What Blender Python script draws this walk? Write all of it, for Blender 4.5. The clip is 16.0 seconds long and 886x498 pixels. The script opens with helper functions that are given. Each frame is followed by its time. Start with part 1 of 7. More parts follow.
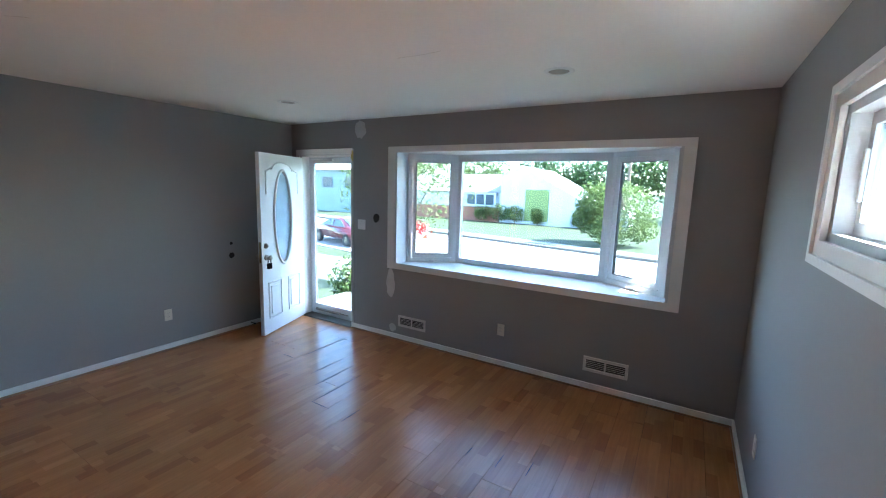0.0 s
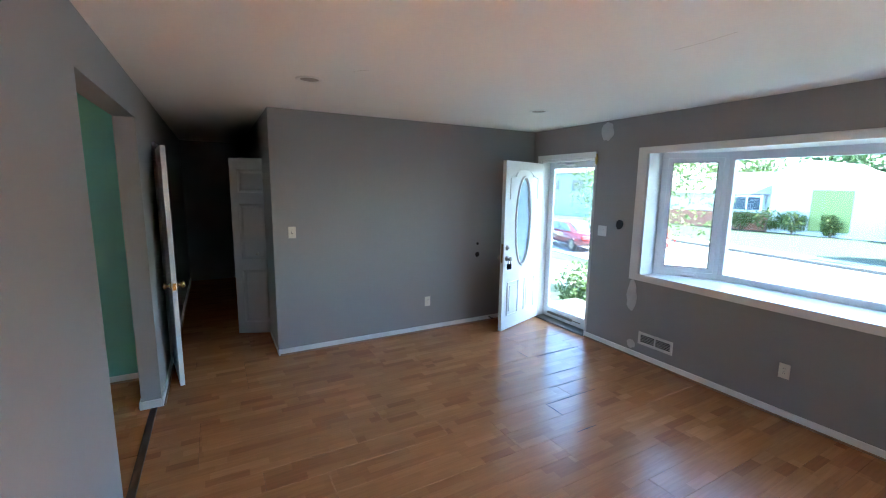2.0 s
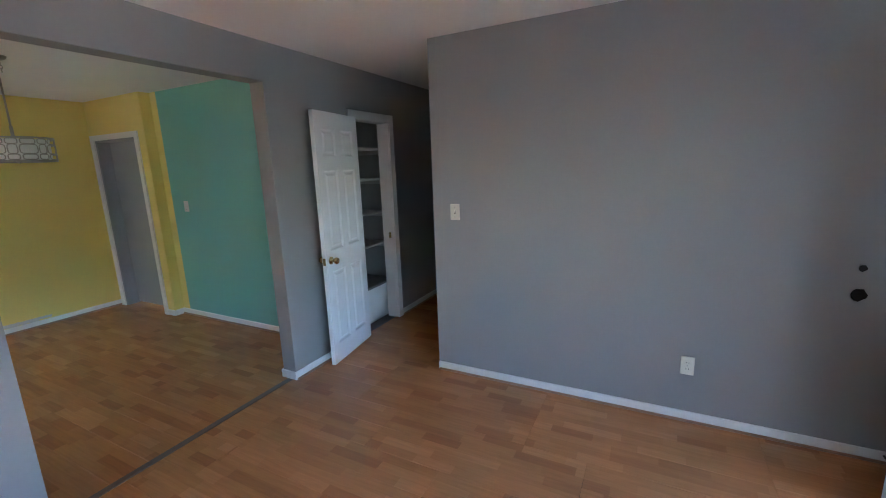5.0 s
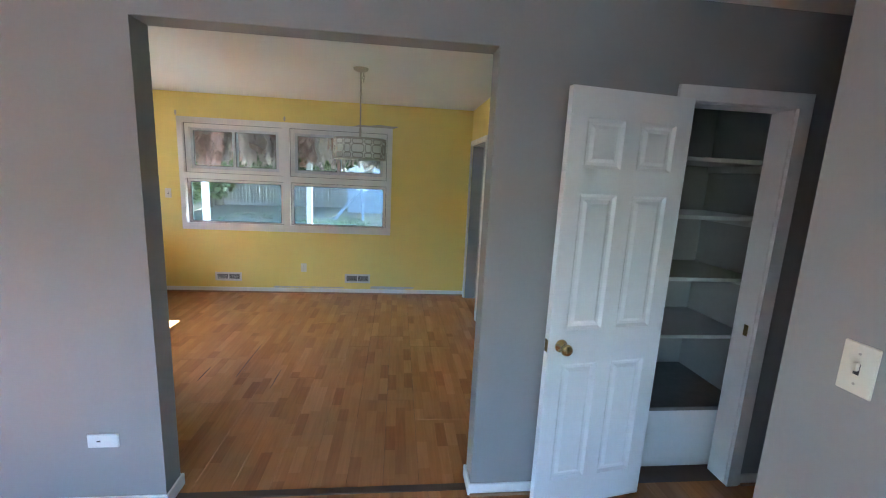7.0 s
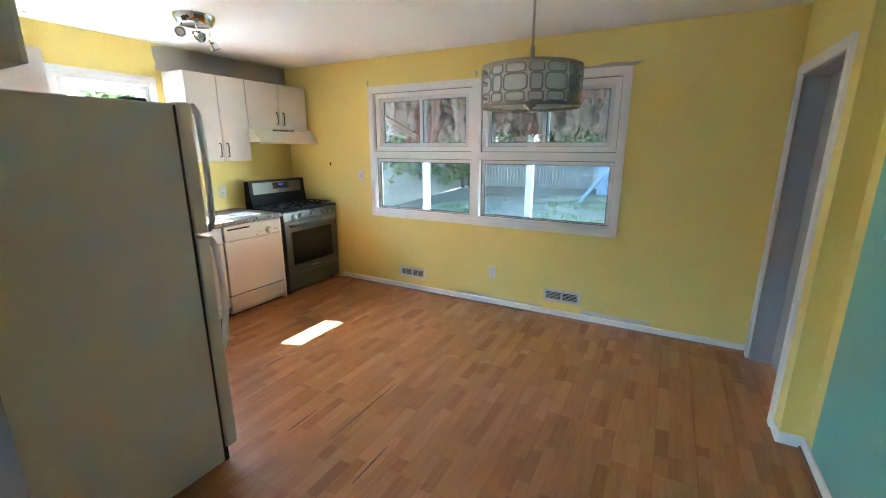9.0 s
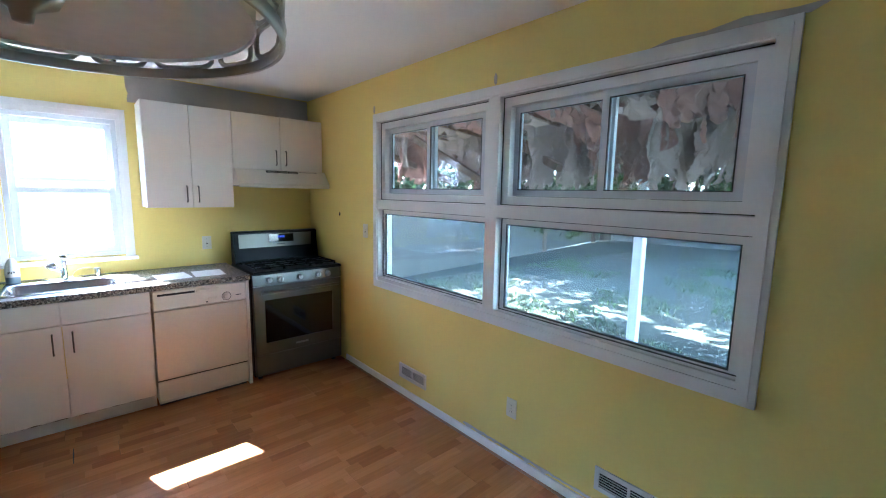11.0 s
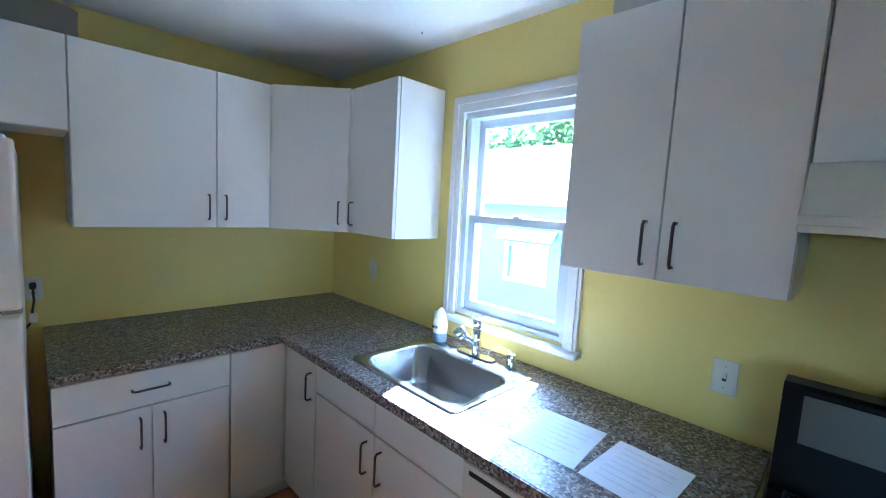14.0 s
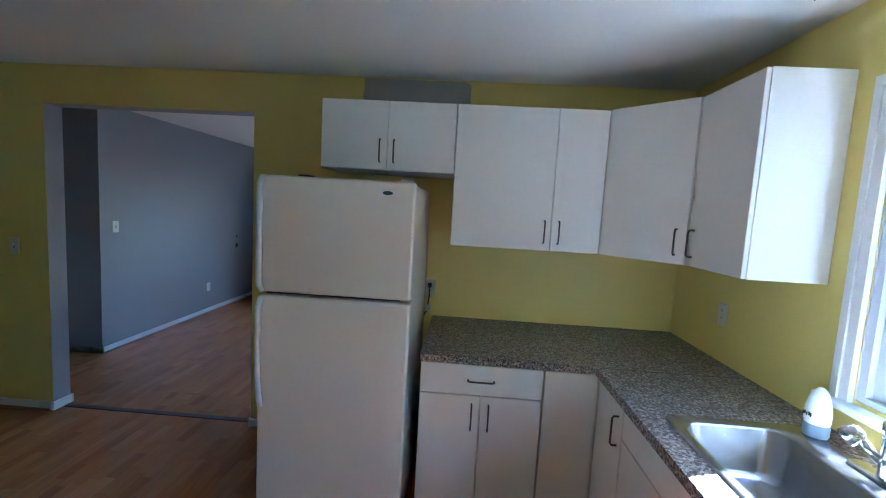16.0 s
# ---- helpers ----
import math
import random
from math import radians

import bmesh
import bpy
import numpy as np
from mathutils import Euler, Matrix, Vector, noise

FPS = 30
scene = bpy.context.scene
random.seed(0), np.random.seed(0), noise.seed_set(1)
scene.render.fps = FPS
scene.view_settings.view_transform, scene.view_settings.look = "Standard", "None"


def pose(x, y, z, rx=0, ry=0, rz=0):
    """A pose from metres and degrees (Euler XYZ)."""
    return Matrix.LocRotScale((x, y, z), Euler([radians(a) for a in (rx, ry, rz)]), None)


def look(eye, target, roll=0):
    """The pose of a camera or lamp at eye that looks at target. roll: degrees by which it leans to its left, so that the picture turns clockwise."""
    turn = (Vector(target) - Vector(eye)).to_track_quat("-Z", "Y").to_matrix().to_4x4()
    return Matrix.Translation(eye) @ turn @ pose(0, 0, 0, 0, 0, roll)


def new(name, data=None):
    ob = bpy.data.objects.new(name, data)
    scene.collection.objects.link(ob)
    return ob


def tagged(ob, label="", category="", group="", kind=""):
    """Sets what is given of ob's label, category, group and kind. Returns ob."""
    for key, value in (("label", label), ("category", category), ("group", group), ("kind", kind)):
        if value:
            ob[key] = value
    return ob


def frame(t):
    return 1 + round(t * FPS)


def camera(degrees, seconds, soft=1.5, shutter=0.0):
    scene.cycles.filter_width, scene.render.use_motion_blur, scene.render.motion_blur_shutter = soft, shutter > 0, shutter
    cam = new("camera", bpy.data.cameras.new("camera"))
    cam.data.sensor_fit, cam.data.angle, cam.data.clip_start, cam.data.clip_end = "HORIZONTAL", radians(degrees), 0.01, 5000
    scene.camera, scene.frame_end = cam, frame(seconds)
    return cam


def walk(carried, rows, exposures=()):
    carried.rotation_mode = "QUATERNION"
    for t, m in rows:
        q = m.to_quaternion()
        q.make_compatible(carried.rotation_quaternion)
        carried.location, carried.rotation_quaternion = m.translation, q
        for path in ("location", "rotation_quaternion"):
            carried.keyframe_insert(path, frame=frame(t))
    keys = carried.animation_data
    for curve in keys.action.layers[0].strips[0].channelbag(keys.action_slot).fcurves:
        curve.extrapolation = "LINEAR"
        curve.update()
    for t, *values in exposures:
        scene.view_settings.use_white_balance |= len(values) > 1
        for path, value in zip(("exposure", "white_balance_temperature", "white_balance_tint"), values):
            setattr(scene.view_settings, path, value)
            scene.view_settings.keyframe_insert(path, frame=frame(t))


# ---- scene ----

# ---------------------------------------------------------------- camera
cam = camera(94.0, 16.0, soft=1.1)
PATH = [
    (0, -4.457, -0.588, 1.727, 211.05, -8.43, -1.71),
    (0.5, -4.432, -0.548, 1.731, 218.99, -8.88, -1.18),
    (1, -4.398, -0.521, 1.730, 226.30, -8.68, -0.82),
    (1.5, -4.359, -0.493, 1.737, 233.87, -8.76, -0.46),
    (2, -4.331, -0.458, 1.745, 241.18, -8.67, -0.75),
    (2.5, -4.275, -0.486, 1.744, 249.05, -8.34, -0.66),
    (3, -4.170, -0.685, 1.683, 260.38, -7.33, 0.22),
    (3.2, -4.076, -0.830, 1.614, 262.96, -7.24, 0.83),
    (4.25, -3.370, -1.840, 1.600, 281.00, -9.30, 1.50),
    (5.3, -2.419, -2.492, 1.606, 303.50, -11.39, 1.60),
    (5.5, -2.227, -2.496, 1.591, 307.81, -10.81, 0.93),
    (6, -1.728, -2.432, 1.624, 321.09, -9.82, -0.77),
    (6.5, -1.314, -2.219, 1.638, 340.71, -10.41, -2.73),
    (7, -1.029, -1.872, 1.646, 353.94, -10.31, -2.77),
    (7.5, -0.846, -1.447, 1.622, 368.20, -11.32, -2.51),
    (8, -0.812, -0.990, 1.590, 375.62, -12.64, -2.29),
    (8.5, -0.757, -0.564, 1.585, 381.70, -14.17, -0.83),
    (8.7, -0.762, -0.398, 1.561, 384.82, -14.48, -0.29),
    (9.75, -0.800, 0.560, 1.585, 393.20, -12.60, -0.80),
    (10.8, -0.835, 1.551, 1.599, 403.51, -9.78, -1.58),
    (11, -0.817, 1.777, 1.578, 408.46, -7.70, -1.06),
    (11.5, -0.991, 2.301, 1.586, 425.35, -7.25, -1.33),
    (12, -1.355, 2.760, 1.602, 441.11, -9.35, -1.75),
    (12.5, -1.802, 2.972, 1.599, 456.14, -7.95, -0.66),
    (13, -2.319, 3.020, 1.617, 465.88, -5.71, -1.65),
    (13.5, -2.868, 3.014, 1.618, 480.25, -5.67, -2.14),
    (14, -3.338, 2.885, 1.610, 495.29, -6.02, -3.24),
    (14.5, -3.604, 2.829, 1.604, 514.40, -6.14, -5.13),
    (15, -3.647, 2.848, 1.628, 527.12, -6.10, -5.32),
    (15.5, -3.594, 2.884, 1.643, 535.53, -5.14, -3.41),
    (16, -3.545, 2.880, 1.629, 543.26, -5.48, -3.26),
]
walk(cam, [(t, pose(x, y, z, 90 + p, r, yaw)) for t, x, y, z, yaw, p, r in PATH],
     exposures=[(0, 5.85, 5850, 6), (1.5, 6.35, 5850, 6), (3.2, 6.25, 5750, 6), (5.3, 6.65, 5800, 11), (7, 6.95, 5750, 11), (8.7, 7.15, 5700, 9),
                (10.8, 6.55, 5050, 11), (12.5, 6.0, 4800, 10), (14, 5.85, 4400, 6), (15, 5.5, 4250, 5), (16, 5.85, 4650, 8)])

# ---------------------------------------------------------------- daylight
world = bpy.data.worlds.new("sky")
scene.world = world
world.use_nodes = True
wn = world.node_tree
sky = wn.nodes.new("ShaderNodeTexSky")
sky.sky_type = "NISHITA"
sky.sun_disc = False
sky.sun_elevation = radians(47.4)
sky.sun_rotation = radians(253)
wn.links.new(sky.outputs[0], wn.nodes["Background"].inputs[0])
wn.nodes["Background"].inputs[1].default_value = 0.10
sun_data = bpy.data.lights.new("sun", "SUN")
sun_data.energy, sun_data.angle, sun_data.color = 2.8, radians(0.5), (1.0, 0.95, 0.87)
sun = new("sun", sun_data)
sun.matrix_basis = look((-20, -6, 22), (-20 + 0.88, -6 + 0.27, 21))


# ---------------------------------------------------------------- materials
def material(name, color, rough=0.6, metal=0.0, var=0.12, scale=3.0, fine=0.06, fine_scale=60.0, bump=0.15,
             bump_scale=None, spec=0.5, coat=0.0, island=0.0, obj_random=0.0):
    m = bpy.data.materials.new(name)
    m.use_nodes = True
    nt = m.node_tree
    b = nt.nodes["Principled BSDF"]
    b.inputs["Roughness"].default_value = rough
    b.inputs["Metallic"].default_value = metal
    b.inputs["Specular IOR Level"].default_value = spec
    b.inputs["Coat Weight"].default_value = coat
    co = nt.nodes.new("ShaderNodeTexCoord")
    n1 = nt.nodes.new("ShaderNodeTexNoise")
    n1.inputs["Scale"].default_value, n1.inputs["Detail"].default_value = scale, 5
    n2 = nt.nodes.new("ShaderNodeTexNoise")
    n2.inputs["Scale"].default_value, n2.inputs["Detail"].default_value = fine_scale, 3
    for n in (n1, n2):
        nt.links.new(co.outputs["Object"], n.inputs["Vector"])
    add = nt.nodes.new("ShaderNodeMath")
    add.operation = "MULTIPLY_ADD"
    nt.links.new(n1.outputs["Fac"], add.inputs[0])
    add.inputs[1].default_value = var * 2
    mul = nt.nodes.new("ShaderNodeMath")
    mul.operation = "MULTIPLY_ADD"
    nt.links.new(n2.outputs["Fac"], mul.inputs[0])
    mul.inputs[1].default_value = fine * 2
    mul.inputs[2].default_value = 1 - var - fine
    nt.links.new(mul.outputs[0], add.inputs[2])
    fac = add.outputs[0]
    if obj_random or island:
        src = nt.nodes.new("ShaderNodeObjectInfo") if obj_random else nt.nodes.new("ShaderNodeNewGeometry")
        rnd = nt.nodes.new("ShaderNodeMath")
        rnd.operation = "MULTIPLY_ADD"
        nt.links.new(src.outputs["Random" if obj_random else "Random Per Island"], rnd.inputs[0])
        amount = obj_random or island
        rnd.inputs[1].default_value = amount * 2
        rnd.inputs[2].default_value = -amount
        plus = nt.nodes.new("ShaderNodeMath")
        nt.links.new(fac, plus.inputs[0])
        nt.links.new(rnd.outputs[0], plus.inputs[1])
        fac = plus.outputs[0]
    sc = nt.nodes.new("ShaderNodeVectorMath")
    sc.operation = "SCALE"
    sc.inputs[0].default_value = color
    nt.links.new(fac, sc.inputs["Scale"])
    nt.links.new(sc.outputs[0], b.inputs["Base Color"])
    if bump:
        bp = nt.nodes.new("ShaderNodeBump")
        bp.inputs["Strength"].default_value = bump
        bp.inputs["Distance"].default_value = 0.004
        n3 = n2
        if bump_scale:
            n3 = nt.nodes.new("ShaderNodeTexNoise")
            n3.inputs["Scale"].default_value, n3.inputs["Detail"].default_value = bump_scale, 4
            nt.links.new(co.outputs["Object"], n3.inputs["Vector"])
        nt.links.new(n3.outputs["Fac"], bp.inputs["Height"])
        nt.links.new(bp.outputs[0], b.inputs["Normal"])
    return m


def glass_material(name, tint=(1, 1, 1), rough=0.0, dust=0.0):
    m = bpy.data.materials.new(name)
    m.use_nodes = True
    nt = m.node_tree
    nt.nodes.remove(nt.nodes["Principled BSDF"])
    tr = nt.nodes.new("ShaderNodeBsdfTransparent")
    tr.inputs[0].default_value = (*tint, 1)
    gl = nt.nodes.new("ShaderNodeBsdfGlossy")
    gl.inputs["Roughness"].default_value = 0.02 + rough
    lw = nt.nodes.new("ShaderNodeLayerWeight")
    lw.inputs[0].default_value = 0.5
    pw = nt.nodes.new("ShaderNodeMath")
    pw.operation = "POWER"
    pw.inputs[1].default_value = 4.5
    nt.links.new(lw.outputs["Facing"], pw.inputs[0])
    fr = nt.nodes.new("ShaderNodeMath")
    fr.operation = "MULTIPLY_ADD"
    fr.inputs[1].default_value, fr.inputs[2].default_value = 0.55, 0.025
    nt.links.new(pw.outputs[0], fr.inputs[0])
    mx = nt.nodes.new("ShaderNodeMixShader")
    nt.links.new(fr.outputs[0], mx.inputs[0])
    nt.links.new(tr.outputs[0], mx.inputs[1])
    nt.links.new(gl.outputs[0], mx.inputs[2])
    last = mx
    if dust:
        film = nt.nodes.new("ShaderNodeBsdfTranslucent")
        film.inputs[0].default_value = (0.75, 0.76, 0.74, 1)
        co = nt.nodes.new("ShaderNodeTexCoord")
        streak = nt.nodes.new("ShaderNodeTexNoise")
        streak.inputs["Scale"].default_value, streak.inputs["Detail"].default_value = 5.0, 6
        nt.links.new(co.outputs["Object"], streak.inputs["Vector"])
        amount = nt.nodes.new("ShaderNodeMath")
        amount.operation = "MULTIPLY"
        amount.inputs[1].default_value = dust * 2
        nt.links.new(streak.outputs["Fac"], amount.inputs[0])
        last = nt.nodes.new("ShaderNodeMixShader")
        nt.links.new(amount.outputs[0], last.inputs[0])
        nt.links.new(mx.outputs[0], last.inputs[1])
        nt.links.new(film.outputs[0], last.inputs[2])
    nt.links.new(last.outputs[0], nt.nodes["Material Output"].inputs[0])
    return m


def laminate_material():
    """Three-strip oak laminate: the strips run along each board."""
    m = bpy.data.materials.new("oak_laminate")
    m.use_nodes = True
    nt = m.node_tree
    b = nt.nodes["Principled BSDF"]
    b.inputs["Roughness"].default_value = 0.25
    co = nt.nodes.new("ShaderNodeTexCoord")
    info = nt.nodes.new("ShaderNodeObjectInfo")
    shift = nt.nodes.new("ShaderNodeVectorMath")
    shift.operation = "SCALE"
    shift.inputs[0].default_value = (0.0, 7.0, 3.0)
    nt.links.new(info.outputs["Random"], shift.inputs["Scale"])
    at = nt.nodes.new("ShaderNodeVectorMath")
    nt.links.new(co.outputs["Object"], at.inputs[0])
    nt.links.new(shift.outputs[0], at.inputs[1])
    sep = nt.nodes.new("ShaderNodeSeparateXYZ")
    nt.links.new(at.outputs[0], sep.inputs[0])
    uv = nt.nodes.new("ShaderNodeCombineXYZ")
    nt.links.new(sep.outputs["X"], uv.inputs["Y"])
    row = nt.nodes.new("ShaderNodeMath")
    row.operation = "DIVIDE"
    row.inputs[1].default_value = 0.0645
    nt.links.new(sep.outputs["X"], row.inputs[0])
    whole = nt.nodes.new("ShaderNodeMath")
    whole.operation = "FLOOR"
    nt.links.new(row.outputs[0], whole.inputs[0])
    seedling = nt.nodes.new("ShaderNodeMath")
    seedling.operation = "MULTIPLY_ADD"
    seedling.inputs[1].default_value = 97.0
    nt.links.new(info.outputs["Random"], seedling.inputs[0])
    nt.links.new(whole.outputs[0], seedling.inputs[2])
    toss = nt.nodes.new("ShaderNodeTexWhiteNoise")
    toss.noise_dimensions = "1D"
    nt.links.new(seedling.outputs[0], toss.inputs["W"])
    along = nt.nodes.new("ShaderNodeMath")
    along.operation = "MULTIPLY_ADD"
    along.inputs[1].default_value = 1.7
    nt.links.new(toss.outputs["Value"], along.inputs[0])
    nt.links.new(sep.outputs["Y"], along.inputs[2])
    nt.links.new(along.outputs[0], uv.inputs["X"])
    br = nt.nodes.new("ShaderNodeTexBrick")
    br.offset, br.offset_frequency, br.squash, br.squash_frequency = 0.0, 2, 0.72, 2
    br.inputs["Scale"].default_value = 1.0
    br.inputs["Brick Width"].default_value = 0.33
    br.inputs["Row Height"].default_value = 0.0645
    br.inputs["Mortar Size"].default_value = 0.0004
    br.inputs["Color1"].default_value = (0, 0, 0, 1)
    br.inputs["Color2"].default_value = (1, 1, 1, 1)
    br.inputs["Mortar"].default_value = (0.15, 0.15, 0.15, 1)
    nt.links.new(uv.outputs[0], br.inputs["Vector"])
    tone = nt.nodes.new("ShaderNodeValToRGB")
    el = tone.color_ramp.elements
    el[0].position, el[0].color = 0.0, (0.315, 0.126, 0.047, 1)
    el[1].position, el[1].color = 1.0, (0.480, 0.208, 0.082, 1)
    for p, c in ((0.14, (0.355, 0.145, 0.054, 1)), (0.30, (0.395, 0.164, 0.061, 1)), (0.75, (0.425, 0.178, 0.067, 1))):
        e = el.new(p)
        e.color = c
    nt.links.new(br.outputs["Color"], tone.inputs[0])
    st = nt.nodes.new("ShaderNodeMapping")
    st.inputs["Scale"].default_value = (62.0, 4.0, 1.0)
    nt.links.new(at.outputs[0], st.inputs["Vector"])
    gr = nt.nodes.new("ShaderNodeTexNoise")
    gr.inputs["Scale"].default_value, gr.inputs["Detail"].default_value, gr.inputs["Distortion"].default_value = 1.0, 4, 0.6
    nt.links.new(st.outputs[0], gr.inputs["Vector"])
    big = nt.nodes.new("ShaderNodeTexNoise")
    big.inputs["Scale"].default_value, big.inputs["Detail"].default_value = 2.2, 2
    nt.links.new(at.outputs[0], big.inputs["Vector"])
    f1 = nt.nodes.new("ShaderNodeMath")
    f1.operation = "MULTIPLY_ADD"
    f1.inputs[1].default_value, f1.inputs[2].default_value = 0.46, 0.70
    nt.links.new(gr.outputs["Fac"], f1.inputs[0])
    f2 = nt.nodes.new("ShaderNodeMath")
    f2.operation = "MULTIPLY_ADD"
    f2.inputs[1].default_value = 0.14
    nt.links.new(big.outputs["Fac"], f2.inputs[0])
    nt.links.new(f1.outputs[0], f2.inputs[2])
    f3 = nt.nodes.new("ShaderNodeMath")
    f3.operation = "MULTIPLY_ADD"
    f3.inputs[1].default_value = 0.10
    nt.links.new(info.outputs["Random"], f3.inputs[0])
    nt.links.new(f2.outputs[0], f3.inputs[2])
    v2 = nt.nodes.new("ShaderNodeVectorMath")
    v2.operation = "SCALE"
    nt.links.new(tone.outputs["Color"], v2.inputs[0])
    nt.links.new(f3.outputs[0], v2.inputs["Scale"])
    nt.links.new(v2.outputs[0], b.inputs["Base Color"])
    return m


def speckle_material():
    """Brown and grey speckled laminate worktop."""
    m = material("speckled_worktop", (0.30, 0.25, 0.20), rough=0.35, var=0.08, scale=4, fine=0.0, bump=0.0)
    nt = m.node_tree
    b = nt.nodes["Principled BSDF"]
    co = nt.nodes.new("ShaderNodeTexCoord")
    vo = nt.nodes.new("ShaderNodeTexVoronoi")
    vo.inputs["Scale"].default_value = 130.0
    nt.links.new(co.outputs["Object"], vo.inputs["Vector"])
    sep = nt.nodes.new("ShaderNodeSeparateColor")
    nt.links.new(vo.outputs["Color"], sep.inputs[0])
    cr = nt.nodes.new("ShaderNodeValToRGB")
    cr.color_ramp.interpolation = "CONSTANT"
    el = cr.color_ramp.elements
    el[0].position, el[0].color = 0.0, (0.035, 0.025, 0.02, 1)
    el[1].position, el[1].color = 0.22, (0.13, 0.095, 0.07, 1)
    for p, c in ((0.45, (0.22, 0.18, 0.14, 1)), (0.68, (0.32, 0.275, 0.225, 1)), (0.86, (0.44, 0.39, 0.33, 1)), (0.93, (0.12, 0.10, 0.09, 1))):
        e = el.new(p)
        e.color = c
    nt.links.new(sep.outputs[0], cr.inputs[0])
    nt.links.new(cr.outputs[0], b.inputs["Base Color"])
    return m


def leaf_material(name, color):
    m = material(name, color, rough=0.6, var=0.3, scale=0.7, fine=0.1, bump=0, island=0.35, spec=0.3)
    nt = m.node_tree
    b = nt.nodes["Principled BSDF"]
    tl = nt.nodes.new("ShaderNodeBsdfTranslucent")
    nt.links.new(b.inputs["Base Color"].links[0].from_socket, tl.inputs[0])
    mx = nt.nodes.new("ShaderNodeMixShader")
    mx.inputs[0].default_value = 0.45
    nt.links.new(b.outputs[0], mx.inputs[1])
    nt.links.new(tl.outputs[0], mx.inputs[2])
    nt.links.new(mx.outputs[0], nt.nodes["Material Output"].inputs[0])
    return m


GREY = material("grey_wall_paint", (0.295, 0.288, 0.278), 0.55, var=0.05, scale=1.2, fine=0.03, bump=0.10, bump_scale=220)
YELLOW = material("yellow_wall_paint", (0.80, 0.65, 0.19), 0.45, var=0.07, scale=1.0, fine=0.03, bump=0.12, bump_scale=200)
TEAL = material("teal_wall_paint", (0.20, 0.50, 0.44), 0.45, var=0.06, scale=1.0, fine=0.03, bump=0.12, bump_scale=200)
CEIL = material("white_ceiling_paint", (0.84, 0.825, 0.79), 0.8, var=0.04, scale=0.8, fine=0.03, bump=0.12, bump_scale=160)
TRIM = material("white_trim_paint", (0.80, 0.79, 0.77), 0.35, var=0.06, scale=5, fine=0.04, bump=0.06, bump_scale=90)
RAW = material("bare_plaster_patch", (0.47, 0.43, 0.375), 0.85, var=0.12, scale=5, fine=0.06, bump=0.25, bump_scale=80)
SPACKLE = material("white_spackle", (0.56, 0.55, 0.53), 0.8, var=0.15, scale=12, fine=0.06, bump=0.3, bump_scale=60)
VINYL = material("white_vinyl", (0.66, 0.68, 0.70), 0.3, var=0.03, scale=4, bump=0.03)
DOORWHITE = material("white_door_paint", (0.80, 0.80, 0.80), 0.32, var=0.04, scale=3, fine=0.03, bump=0.05, bump_scale=120)
# Hall closet door, its colour greyed to carry the hall's shadow.
DOORSHADE = material("shaded_door_paint", (0.42, 0.41, 0.39), 0.5, var=0.06, scale=3, bump=0.05, bump_scale=120)
GREYDOOR = material("grey_door_paint", (0.30, 0.31, 0.33), 0.4, var=0.05, bump=0.05)
CABWHITE = material("white_cabinet_laminate", (0.82, 0.78, 0.72), 0.34, var=0.03, scale=2.5, fine=0.02, bump=0.04, bump_scale=150)
FRIDGEWHITE = material("textured_white_enamel", (0.78, 0.715, 0.615), 0.30, var=0.03, scale=2, fine=0.02, bump=0.10, bump_scale=420)
ALMOND = material("almond_enamel", (0.72, 0.67, 0.57), 0.28, var=0.03, scale=3, bump=0.02)
GASKET = material("dark_gasket", (0.03, 0.03, 0.03), 0.7, bump=0)
STEEL = material("brushed_steel", (0.19, 0.175, 0.152), 0.38, metal=1.0, var=0.06, scale=8, fine=0.05, fine_scale=200, bump=0.05)
SINKSTEEL = material("sink_steel", (0.46, 0.47, 0.49), 0.22, metal=1.0, var=0.05, scale=10, bump=0.03)
CHROME = material("chrome", (0.80, 0.80, 0.80), 0.07, metal=1.0, var=0.02, bump=0)
NICKEL = material("satin_nickel", (0.45, 0.42, 0.37), 0.28, metal=1.0, var=0.05, bump=0)
BRASS = material("worn_brass", (0.55, 0.40, 0.18), 0.25, metal=1.0, var=0.1, scale=40, bump=0)
BLACKENAMEL = material("black_enamel", (0.008, 0.008, 0.009), 0.3, var=0.05, bump=0, spec=0.16)
BLACKIRON = material("cast_iron", (0.012, 0.012, 0.012), 0.75, var=0.15, scale=30, bump=0.2, spec=0.2)
BLACKGLASS = material("black_oven_glass", (0.008, 0.008, 0.009), 0.06, var=0.02, bump=0)
DARKMETAL = material("dark_bronze_handle", (0.11, 0.10, 0.09), 0.32, metal=1.0, var=0.1, scale=50, bump=0)
PLATE = material("ivory_plastic", (0.72, 0.68, 0.58), 0.35, var=0.03, bump=0)
WHITEPLASTIC = material("white_plastic", (0.78, 0.78, 0.76), 0.35, var=0.03, bump=0)
SLOT = material("dark_slot", (0.015, 0.014, 0.013), 0.8, bump=0)
VENTMETAL = material("painted_vent_metal", (0.66, 0.64, 0.60), 0.4, var=0.08, scale=20, bump=0.03)
SHELFPAINT = material("white_shelf_paint", (0.48, 0.47, 0.44), 0.5, var=0.10, scale=8, bump=0.08)
# White closet walls, with the dimness of the recess put into the colour.
CLOSETSHADE = material("shaded_closet_paint", (0.30, 0.29, 0.27), 0.7, var=0.12, scale=4, bump=0.1)
CARPET = material("grey_carpet_remnant", (0.20, 0.19, 0.18), 0.95, var=0.2, scale=20, bump=0.4, bump_scale=300)
PAPER = material("paper", (0.82, 0.83, 0.84), 0.7, var=0.02, bump=0)
PRINT = material("grey_print", (0.68, 0.70, 0.73), 0.7, bump=0)
